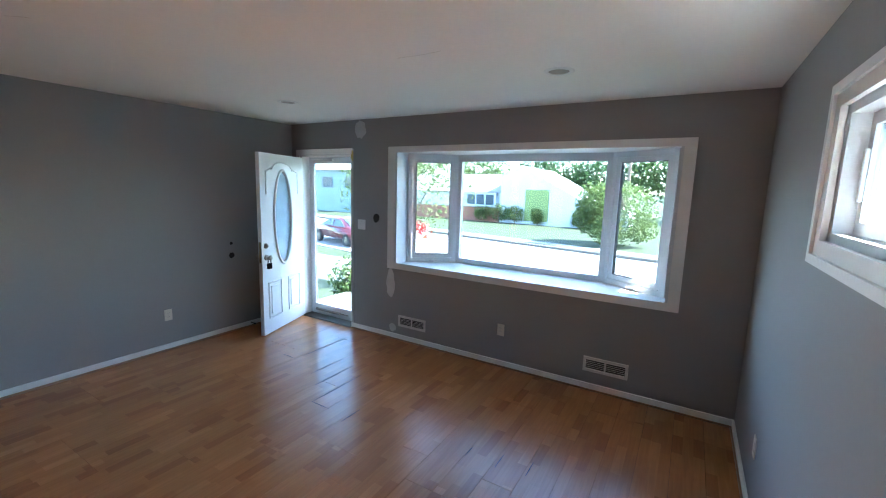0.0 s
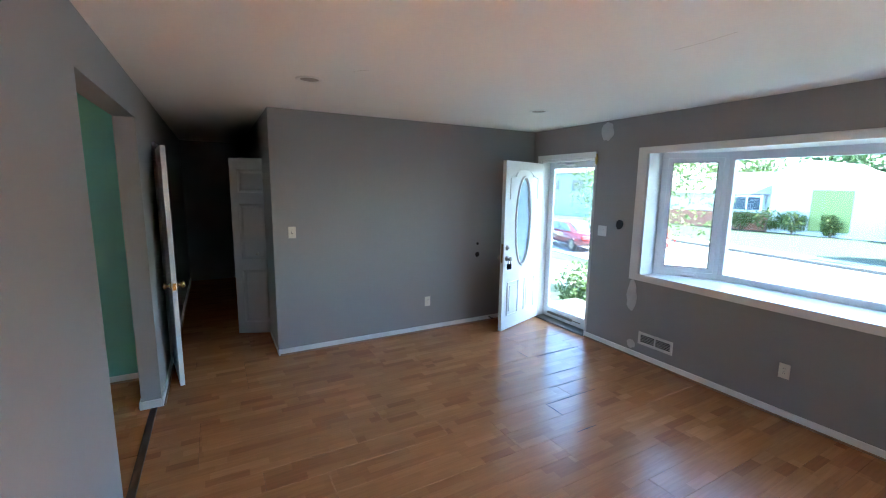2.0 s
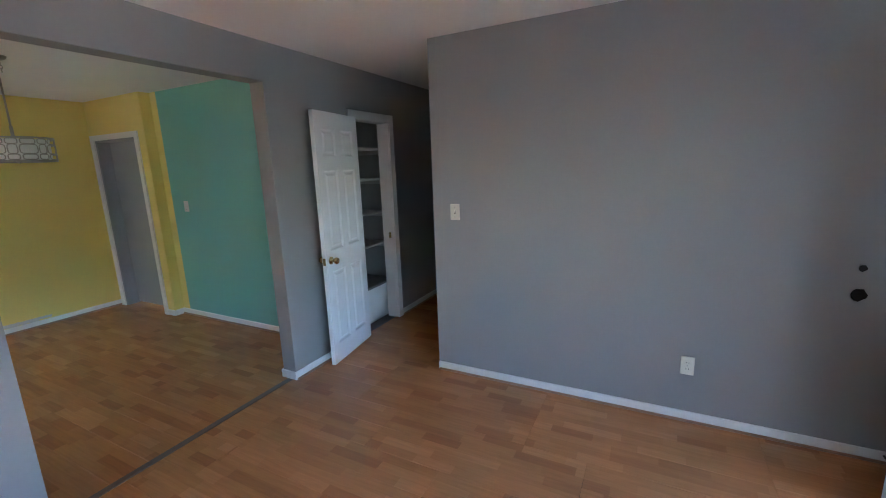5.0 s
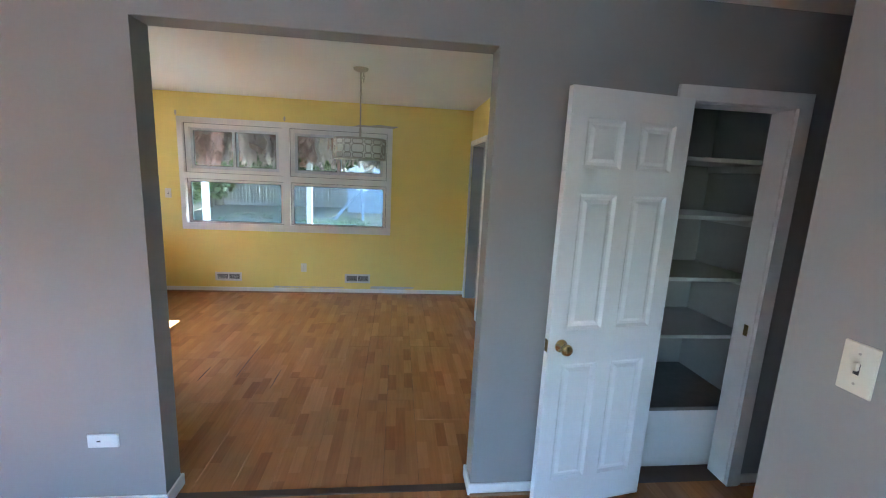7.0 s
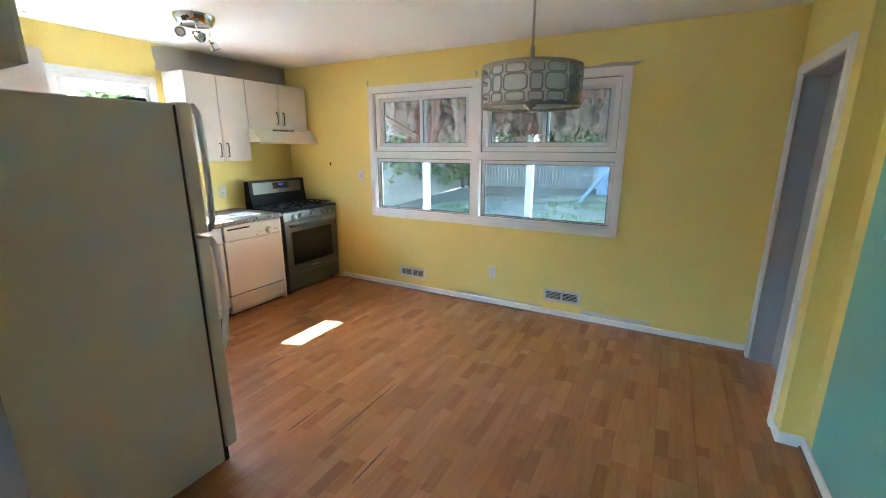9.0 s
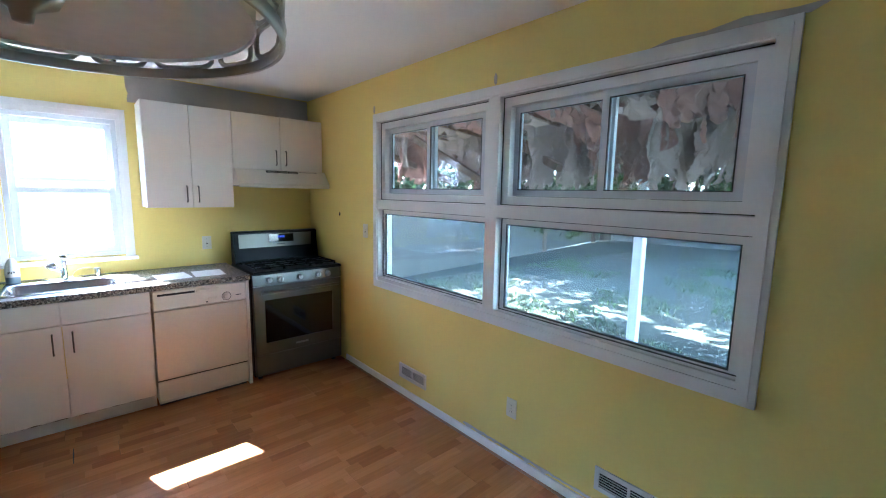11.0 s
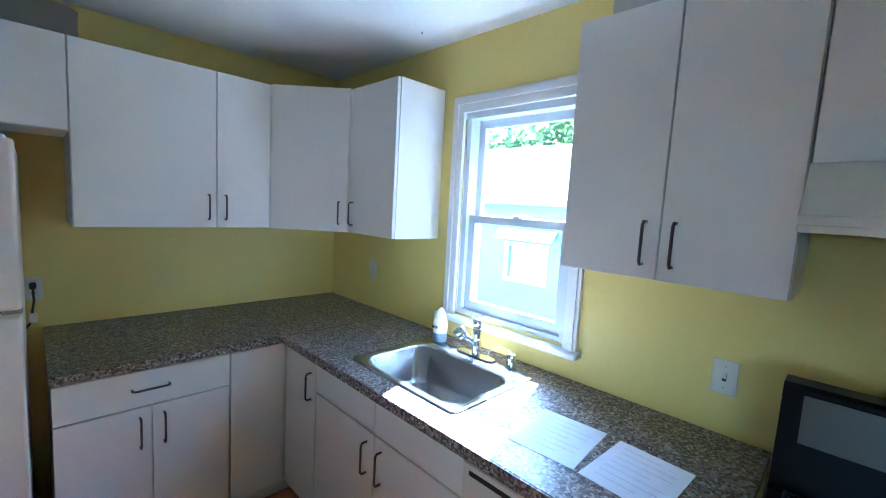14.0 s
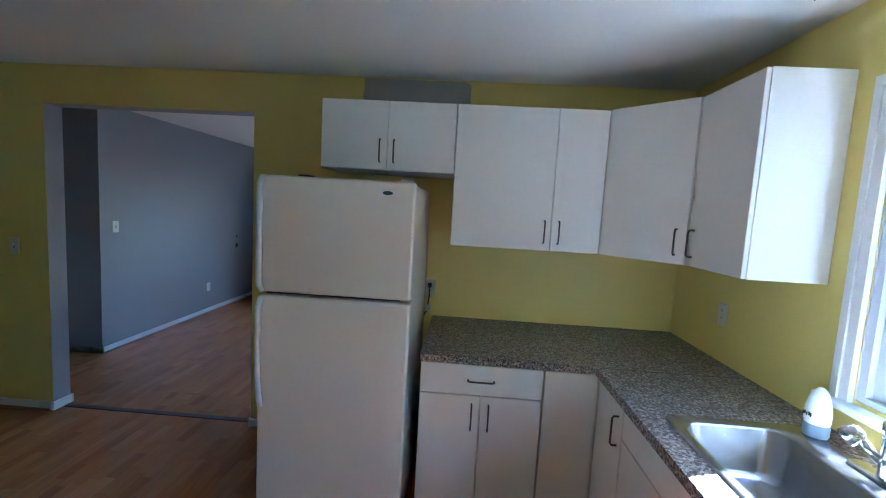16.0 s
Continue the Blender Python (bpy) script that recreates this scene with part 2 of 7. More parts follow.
SHADEFABRIC = material("white_lamp_fabric", (0.86, 0.84, 0.80), 0.8, var=0.04, bump=0.1, bump_scale=400)
FLOORWOOD = laminate_material()
WORKTOP = speckle_material()
SEAMWOOD = material("dark_seam_wood", (0.10, 0.055, 0.03), 0.6, var=0.2, scale=10, bump=0.2)
SHOEWOOD = material("oak_shoe_moulding", (0.30, 0.16, 0.08), 0.45, var=0.15, scale=12, bump=0.1)
CLEAR = glass_material("window_glass", (0.52, 0.565, 0.585))
YARDGLASS = glass_material("old_window_glass", (0.76, 0.81, 0.83), dust=0.03)
SINKGLASS = glass_material("clean_window_glass", (0.84, 0.89, 0.91))
FROST = material("bevelled_blue_glass", (0.50, 0.66, 0.78), 0.18, var=0.15, scale=9, fine=0.1, bump=0.3, bump_scale=25)
FROST.node_tree.nodes["Principled BSDF"].inputs["Alpha"].default_value = 0.62
# outdoors
LAWN = material("lawn", (0.026, 0.038, 0.010), 0.9, var=0.3, scale=0.5, fine=0.2, fine_scale=30, bump=0.5, bump_scale=60)
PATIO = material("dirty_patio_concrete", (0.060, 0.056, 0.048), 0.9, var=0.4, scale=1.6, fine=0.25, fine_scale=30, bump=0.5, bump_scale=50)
YARD = material("shaded_yard_ground", (0.036, 0.040, 0.022), 0.95, var=0.5, scale=1.1, fine=0.45, fine_scale=22, bump=0.8, bump_scale=40)
CONCRETE = material("pale_concrete", (0.25, 0.242, 0.232), 0.85, var=0.1, scale=0.8, fine=0.06, bump=0.2)
KERB = material("kerb_concrete", (0.13, 0.118, 0.10), 0.85, var=0.15, scale=2, bump=0.2)
SIDING = material("white_siding", (0.55, 0.57, 0.58), 0.6, var=0.05, scale=1, bump=0.05)
ROOFING = material("asphalt_shingle", (0.24, 0.23, 0.22), 0.9, var=0.15, scale=2, fine=0.15, bump=0.4)
BRICKRED = material("red_brick", (0.30, 0.12, 0.08), 0.85, var=0.2, scale=5, bump=0.3)
DARKPANE = material("dark_window_pane", (0.05, 0.07, 0.09), 0.08, var=0.1, bump=0)
SHUTTER = material("olive_garage_panel", (0.22, 0.27, 0.085), 0.7, var=0.1, bump=0.1)
CARPAINT = material("red_car_paint", (0.095, 0.018, 0.022), 0.3, var=0.03, bump=0, coat=0.4)
RUBBER = material("tyre_rubber", (0.02, 0.02, 0.02), 0.8, bump=0.1)
REDLIGHT = material("tail_light_plastic", (0.55, 0.03, 0.03), 0.15, bump=0)
BARK = material("bark", (0.12, 0.085, 0.06), 0.95, var=0.3, scale=6, fine=0.2, bump=0.8, bump_scale=25)
LEAF = leaf_material("tree_leaves", (0.08, 0.12, 0.035))
LEAFLIGHT = leaf_material("pale_leaves", (0.12, 0.16, 0.05))
# Siding for walls turned from the sun; their bluish shade is in the colour.
SHADESIDING = material("shaded_pale_siding", (0.185, 0.26, 0.28), 0.6, var=0.05, scale=1, bump=0.05)
DRYLEAF = material("dry_leaves", (0.19, 0.172, 0.13), 0.9, var=0.2, bump=0, island=0.4)
LEAFDARK = leaf_material("dark_leaves", (0.04, 0.075, 0.025))
FENCEWOOD = material("weathered_fence_wood", (0.085, 0.083, 0.066), 0.9, var=0.2, scale=3, fine=0.15, bump=0.4, obj_random=0.15)
POSTWHITE = material("white_post_paint", (0.76, 0.76, 0.75), 0.5, var=0.06, bump=0.1)
RAFTER = material("brown_rafter_wood", (0.13, 0.075, 0.045), 0.8, var=0.2, scale=6, bump=0.3)
INSULATION = material("torn_insulation", (0.40, 0.31, 0.265), 0.95, var=0.4, scale=6, fine=0.35, fine_scale=45, bump=0.9, bump_scale=25)
FACING = material("insulation_paper_facing", (0.30, 0.155, 0.115), 0.85, var=0.4, scale=6, fine=0.3, bump=0.4)
SHEDBLUE = material("pale_blue_shed_paint", (0.06, 0.085, 0.10), 0.7, var=0.08, bump=0.1)
SLIDEBLUE = material("blue_plastic", (0.035, 0.065, 0.10), 0.4, var=0.1, bump=0)
FLOWERRED = material("red_flowers", (0.55, 0.06, 0.05), 0.6, var=0.2, bump=0, island=0.2)


# ---------------------------------------------------------------- builders
def part(name, bm, mat, parent=None, label="", smooth=False):
    """Links a bmesh, given in world places, as one mesh object under a thing or part."""
    root = parent
    while root is not None and root.parent is not None:
        root = root.parent
    if root is not None:
        bm.transform(root.matrix_basis.inverted())
    me = bpy.data.meshes.new(name)
    bmesh.ops.recalc_face_normals(bm, faces=bm.faces[:])
    if smooth:
        for f in bm.faces:
            f.smooth = True
    bm.to_mesh(me)
    bm.free()
    for mt in mat if isinstance(mat, (list, tuple)) else (mat,):
        me.materials.append(mt)
    ob = new(name, me)
    if parent is not None:
        ob.parent = parent
    if label:
        tagged(ob, label)
    return ob


def thing(name, at, label, category, group="", kind=""):
    ob = new(name)
    ob.empty_display_size = 0.1
    ob.matrix_basis = Matrix.Translation(at)
    return tagged(ob, label, category, group, kind)


def box(bm, a, b, bev=0.0, seg=1):
    lo = [min(p, q) for p, q in zip(a, b)]
    hi = [max(p, q) for p, q in zip(a, b)]
    vs = [bm.verts.new((x, y, z)) for x in (lo[0], hi[0]) for y in (lo[1], hi[1]) for z in (lo[2], hi[2])]
    fs = [bm.faces.new([vs[i] for i in q]) for q in ((0, 1, 3, 2), (4, 6, 7, 5), (0, 4, 5, 1), (2, 3, 7, 6), (0, 2, 6, 4), (1, 5, 7, 3))]
    if bev:
        es = list({e for f in fs for e in f.edges})
        bmesh.ops.bevel(bm, geom=es, offset=bev, segments=seg, affect="EDGES", profile=0.5)
    return bm


def boxes(*items, bev=0.0, seg=1):
    bm = bmesh.new()
    for a, b in items:
        box(bm, a, b, bev, seg)
    return bm


def tube(bm, pts, r, seg=8, closed=False, cap=True):
    pts = [Vector(p) for p in pts]
    rr = r if isinstance(r, (list, tuple)) else [r] * len(pts)
    rings = []
    ref = None
    for i, p in enumerate(pts):
        a = pts[(i - 1) % len(pts)] if (i or closed) else p
        b = pts[(i + 1) % len(pts)] if (i < len(pts) - 1 or closed) else p
        d = (b - a).normalized()
        if ref is None:
            ref = d.orthogonal().normalized()
        ref = (ref - d * ref.dot(d))
        ref = ref.normalized() if ref.length > 1e-6 else d.orthogonal().normalized()
        w = d.cross(ref)
        rings.append([bm.verts.new(p + (ref * math.cos(2 * math.pi * k / seg) + w * math.sin(2 * math.pi * k / seg)) * rr[i]) for k in range(seg)])
    n = len(rings)
    for i in range(n if closed else n - 1):
        A, B = rings[i], rings[(i + 1) % n]
        for k in range(seg):
            bm.faces.new((A[k], A[(k + 1) % seg], B[(k + 1) % seg], B[k]))
    if cap and not closed:
        bm.faces.new(rings[0][::-1])
        bm.faces.new(rings[-1])
    return bm


def lathe(bm, profile, at, axis=(0, 0, 1), seg=24):
    """Turns (radius, height) pairs about an axis through at."""
    q = Vector((0, 0, 1)).rotation_difference(Vector(axis).normalized()).to_matrix()
    at = Vector(at)
    rings = []
    for r, h in profile:
        if r < 1e-6:
            rings.append([bm.verts.new(at + q @ Vector((0, 0, h)))])
        else:
            rings.append([bm.verts.new(at + q @ Vector((r * math.cos(2 * math.pi * k / seg), r * math.sin(2 * math.pi * k / seg), h))) for k in range(seg)])
    for A, B in zip(rings, rings[1:]):
        for k in range(seg):
            j = (k + 1) % seg
            if len(A) == 1 and len(B) == 1:
                continue
            if len(A) == 1:
                bm.faces.new((A[0], B[k], B[j]))
            elif len(B) == 1:
                bm.faces.new((A[k], A[j], B[0]))
            else:
                bm.faces.new((A[k], A[j], B[j], B[k]))
    return bm


def prism(bm, outline, to3d, a, b):
    """A polygon, drawn in a plane and extruded from a to b; to3d(u, v, w) gives the place."""
    A = [bm.verts.new(to3d(u, v, a)) for u, v in outline]
    B = [bm.verts.new(to3d(u, v, b)) for u, v in outline]
    bm.faces.new(A[::-1])
    bm.faces.new(B)
    n = len(A)
    for i in range(n):
        bm.faces.new((A[i], A[(i + 1) % n], B[(i + 1) % n], B[i]))
    return bm


def slab(to3d, u0, u1, v0, v1, w0, w1, holes=(), cuts=(), pick=None):
    """A wall or panel with rectangular holes through it, as clean outer faces. pick(u, v, side) gives a face's material slot."""
    us = sorted({u0, u1, *cuts, *(h[0] for h in holes), *(h[1] for h in holes)})
    vs = sorted({v0, v1, *(h[2] for h in holes), *(h[3] for h in holes)})
    us = [u for u in us if u0 <= u <= u1]
    vs = [v for v in vs if v0 <= v <= v1]
    bm = bmesh.new()
    vert = {}

    def V(i, j, w):
        if (i, j, w) not in vert:
            vert[i, j, w] = bm.verts.new(to3d(us[i], vs[j], w))
        return vert[i, j, w]

    def solid(i, j):
        if not (0 <= i < len(us) - 1 and 0 <= j < len(vs) - 1):
            return False
        u, v = (us[i] + us[i + 1]) / 2, (vs[j] + vs[j + 1]) / 2
        return not any(h[0] < u < h[1] and h[2] < v < h[3] for h in holes)

    for i in range(len(us) - 1):
        for j in range(len(vs) - 1):
            if not solid(i, j):
                continue
            u, v = (us[i] + us[i + 1]) / 2, (vs[j] + vs[j + 1]) / 2
            made = [(bm.faces.new([V(i, j, w), V(i + 1, j, w), V(i + 1, j + 1, w), V(i, j + 1, w)]), s) for w, s in ((w0, 0), (w1, 1))]
            for (di, dj), (p, q) in (((-1, 0), ((0, 0), (0, 1))), ((1, 0), ((1, 0), (1, 1))), ((0, -1), ((0, 0), (1, 0))), ((0, 1), ((0, 1), (1, 1)))):
                if not solid(i + di, j + dj):
                    made.append((bm.faces.new([V(i + p[0], j + p[1], w0), V(i + q[0], j + q[1], w0), V(i + q[0], j + q[1], w1), V(i + p[0], j + p[1], w1)]), 2))
            for f, s in made:
                f.material_index = pick(u, v, s) if pick else 0
    return bm


def XZ(u, v, w):
    return (u, w, v)


def YZ(u, v, w):
    return (w, u, v)


def XY(u, v, w):
    return (u, v, w)


def on_line(a, b):
    """Places along a standing leaf: u from a to b, v up, w across to the left of a-b."""
    a, b = Vector((*a, 0)), Vector((*b, 0))
    d = (b - a).normalized()
    n = Vector((-d.y, d.x, 0))
    return lambda u, v, w: tuple(a + d * u + n * w + Vector((0, 0, v)))


def ring(to3d, u0, u1, v0, v1, width, w0, w1):
    """A rectangular frame of one bar width."""
    wl, wr, wb, wt = width if isinstance(width, tuple) else (width,) * 4
    return slab(to3d, u0, u1, v0, v1, w0, w1, holes=[(u0 + wl, u1 - wr, v0 + wb, v1 - wt)])


# ---------------------------------------------------------------- structure
H = 2.459
FRONT, WESTL, WESTK, NORTH = -4.22, -4.89, -4.935, 3.596


def structure(name, bm, mat, label, category="wall"):
    return tagged(part(name, bm, mat), label, category, kind="structure")


structure("wall_front", slab(XZ, -5.10, 4.30, -0.2, H, FRONT, FRONT - 0.18,
          holes=[(-4.385, -1.66, 0.875, 2.10), (-1.03, -0.16, 0.0, 2.08)], pick=lambda u, v, s: s),
          [GREY, SIDING, TRIM], "grey painted front wall with bay window and door openings")
structure("wall_west_living", slab(YZ, FRONT, 0.065, -0.2, H, WESTL, -5.10, holes=[(-2.62, -1.15, 1.56, 2.07)],
          pick=lambda u, v, s: s), [GREY, SIDING, TRIM], "grey painted side wall with a high window")
structure("wall_west_kitchen", slab(YZ, 0.065, NORTH, -0.2, H, WESTK, -5.10, holes=[(1.413, 2.055, 1.05, 2.10)],
          pick=lambda u, v, s: s), [YELLOW, SIDING, TRIM], "yellow painted kitchen wall with a window over the sink")
structure("wall_north", slab(XZ, -5.10, 1.3, -0.2, H, NORTH, NORTH + 0.115, holes=[(-3.625, -1.18, 0.88, 2.11)],
          pick=lambda u, v, s: s), [YELLOW, SIDING, TRIM], "yellow painted wall with a wide four-part window")
structure("wall_middle", slab(XZ, WESTK, 4.30, -0.2, H, 0.0, 0.13, holes=[(-2.095, -0.61, -0.2, 2.199), (0.30, 0.86, -0.2, 2.04)],
          pick=lambda u, v, s: 1 if s == 1 else 0), [GREY, YELLOW], "wall between rooms, grey one side, yellow the other")
structure("wall_partition", slab(YZ, FRONT, -0.944, -0.2, H, 0.0, 0.12), GREY, "grey painted partition wall beside the hall")
structure("wall_dining_east", slab(YZ, 0.13, 2.45, -0.2, H, 0.02, 0.14, cuts=(2.34,), pick=lambda u, v, s: 1 if u > 2.34 else 0),
          [TEAL, YELLOW], "teal painted dining wall with a yellow edge")
structure("wall_dining_stub", slab(YZ, 2.45, NORTH, -0.2, H, -0.09, 0.14, holes=[(2.62, 3.50, -0.2, 2.03)]), YELLOW,
          "yellow painted wall around the back door")
structure("wall_hall_south", slab(XZ, 0.12, 4.30, -0.2, H, -0.944, -1.06, holes=[(0.70, 1.42, -0.2, 2.03)]), GREY, "grey painted hall wall")
structure("wall_hall_end", slab(YZ, -1.06, 0.0, -0.2, H, 4.18, 4.30), GREY, "grey wall at the end of the dark hall")
structure("wall_hall_closet", boxes(((0.62, -1.75, -0.2), (1.5, -1.66, H)), ((0.58, -1.66, -0.2), (0.66, -1.06, H)), ((1.46, -1.66, -0.2), (1.54, -1.06, H))), GREY, "inside walls of the hall closet")
structure("wall_linen_closet", boxes(((0.14, 0.74, -0.2), (1.12, 0.82, H)), ((1.04, 0.13, -0.2), (1.12, 0.74, H))), CLOSETSHADE, "inside walls of the linen closet, white darkened for shade")
structure("ceiling", boxes(((-5.10, -4.40, H), (4.30, 3.711, H + 0.16))), CEIL, "matt white plaster ceiling", "ceiling")
structure("floor", boxes(((-5.10, -4.40, -0.2), (4.30, 3.711, -0.013))), SEAMWOOD, "dark underlay beneath the laminate boards", "floor")


def baseboards():
    runs = [((-4.89, FRONT + 0.014), (-1.03, FRONT), "x"), ((-0.14, FRONT + 0.014), (0.0, FRONT), "x"),
            ((-0.014, FRONT), (0.0, -0.944), "y"), ((-0.014, -0.958), (0.12, -0.944), "x"),
            ((WESTL, FRONT), (WESTL + 0.014, 0.0), "y"),
            ((WESTL, -0.014), (-2.095, 0.0), "x"), ((-0.624, -0.014), (0.235, 0.0), "x"), ((0.92, -0.014), (4.18, 0.0), "x"),
            ((-0.624, 0.0), (-0.61, 0.144), "y"), ((-2.095, -0.014), (-2.081, 0.144), "y"),
            ((-0.61, 0.13), (0.02, 0.144), "x"), ((-2.6, 0.13), (-2.095, 0.144), "x"),
            ((0.006, 0.144), (0.02, 2.45), "y"), ((-0.09, 2.436), (0.02, 2.45), "x"), ((-0.104, 2.436), (-0.09, 2.575), "y"),
            ((-4.19, NORTH - 0.014), (-0.09, NORTH), "x"), ((0.12, -0.958), (0.70, -0.944), "x"), ((1.42, -0.958), (4.18, -0.944), "x")]
    for a, b, ax in runs:
        bm = boxes(((a[0], a[1], 0.0), (b[0], b[1], 0.066)), bev=0.004)
        ob = tagged(part("baseboard", bm, TRIM), "scuffed white painted wooden baseboard", "baseboard", "baseboards", "structure")
        if ax == "x" and b[0] - a[0] > 0.3:
            out = 1 if a[1] in (FRONT + 0.014, 0.13) else -1
            yy = max(a[1], b[1]) if out > 0 else min(a[1], b[1])
            part("shoe_strip", boxes(((a[0] + 0.01, yy, 0.0005), (b[0] - 0.01, yy + out * 0.012, 0.018)), bev=0.004), SHOEWOOD, ob)
        elif ax == "y" and b[1] - a[1] > 0.3:
            out = 1 if a[0] == WESTL else -1
            xx = max(a[0], b[0]) if out > 0 else min(a[0], b[0])
            part("shoe_strip", boxes(((xx, a[1] + 0.012, 0.0005), (xx + out * 0.012, b[1] - 0.012, 0.018)), bev=0.004), SHOEWOOD, ob)


baseboards()
# worn seam between the two floors
structure("trim_threshold", boxes(((-2.08, 0.028, -0.012), (-0.625, 0.075, 0.006)), bev=0.003), SEAMWOOD, "dark worn wooden threshold strip between rooms", "threshold")


def paint_patch(name, to3d, outline, w0, w1, mat, label):
    bm = bmesh.new()
    prism(bm, outline, to3d, w0, w1)
    return tagged(part(name, bm, mat), label, "patch", kind="structure")


def ragged(u0, u1, v0, v1, n=16, jag=0.02, seed=1):
    """A rectangle with uneven edges."""
    rnd = random.Random(seed)
    pts = []
    for k in range(n):
        pts.append((u0 + (u1 - u0) * k / n, v0 + rnd.uniform(-jag, jag)))
    for k in range(5):
        pts.append((u1 + rnd.uniform(-jag, jag), v0 + (v1 - v0) * (k + 0.5) / 5))
    for k in range(n):
        pts.append((u1 - (u1 - u0) * k / n, v1 + rnd.uniform(-jag, jag) * 0.3))
    for k in range(5):
        pts.append((u0 + rnd.uniform(-jag, jag), v1 - (v1 - v0) * (k + 0.5) / 5))
    return pts


def blob(u, v, ru, rv, n=18, seed=1):
    rnd = random.Random(seed)
    return [(u + ru * math.cos(2 * math.pi * k / n) * rnd.uniform(0.8, 1.1), v + rv * math.sin(2 * math.pi * k / n) * rnd.uniform(0.85, 1.1)) for k in range(n)]


paint_patch("trim_bare_band", YZ, ragged(2.14, 3.585, 2.235, 2.45, jag=0.008, seed=3), WESTK + 0.001, WESTK + 0.004, RAW, "bare grey-brown strip above the hood cabinets")
paint_patch("trim_bare_band", XZ, ragged(-3.53, -2.83, 2.24, 2.45, jag=0.006, seed=4), 0.131, 0.134, RAW, "bare grey-brown patch above the fridge cabinet")
paint_patch("trim_bare_band", XZ, [(-1.62, 2.177), (-1.10, 2.177), (-1.04, 2.205), (-1.14, 2.203), (-1.28, 2.214), (-1.4, 2.196), (-1.52, 2.20)], NORTH - 0.001, NORTH - 0.004, RAW, "bare grey smear over the dining window")
paint_patch("trim_bare_band", XZ, ragged(-1.36, -0.78, 0.070, 0.105, n=22, jag=0.011, seed=21), NORTH - 0.001, NORTH - 0.003, SPACKLE, "chipped pale paint above the baseboard by the vent")
paint_patch("trim_bare_band", XZ, ragged(-2.62, -1.72, 0.070, 0.088, n=30, jag=0.009, seed=22), NORTH - 0.001, NORTH - 0.003, SPACKLE, "chipped pale paint above the baseboard under the window")
for nx, seed in ((-2.44, 31), (-3.70, 32)):
    paint_patch("trim_bare_band", XZ, blob(nx, 2.215, 0.013, 0.032, n=12, seed=seed), NORTH - 0.001, NORTH - 0.003, RAW, "small bare smear left by a curtain bracket")
paint_patch("trim_spackle", XZ, blob(-1.165, 2.35, 0.085, 0.10, seed=5), FRONT + 0.001, FRONT + 0.004, SPACKLE, "white spackle patch over the front door")
paint_patch("trim_spackle", XZ, blob(-1.615, 0.64, 0.06, 0.17, seed=6), FRONT + 0.001, FRONT + 0.004, SPACKLE, "white spackle patch under the bay window")
paint_patch("trim_spackle", XZ, blob(-1.65, 0.13, 0.05, 0.05, seed=7), FRONT + 0.001, FRONT + 0.004, SPACKLE, "small white spackle patch by the vent")
paint_patch("trim_wall_hole", XZ, blob(-1.40, 1.365, 0.05, 0.055, n=11, seed=8), FRONT + 0.001, FRONT + 0.003, SLOT, "dark broken hole in the drywall")
for hy, hz, hr in ((-3.35, 0.893, 0.034), (-3.35, 1.03, 0.018)):
    paint_patch("trim_wall_hole", YZ, blob(hy, hz, hr, hr, n=12, seed=9), -0.001, -0.003, SLOT, "round dark hole behind the open door")
paint_patch("trim_wall_hole", XZ, blob(-4.294, 1.371, 0.012, 0.02, n=10, seed=10), NORTH - 0.001, NORTH - 0.003, SLOT, "small dark hole in the yellow wall")
for hz in (1.635, 1.55):
    paint_patch("trim_wall_hole", XZ, blob(-3.41, hz, 0.008, 0.008, n=8, seed=11), -0.001, -0.003, SLOT, "small screw hole in the grey wall")


# ---------------------------------------------------------------- windows
def pane(parent, to3d, u0, u1, v0, v1, w, mat=CLEAR, name="pane"):
    ob = part(name, slab(to3d, u0, u1, v0, v1, w - 0.002, w + 0.002), mat, parent)
    ob.visible_shadow = False
    return ob


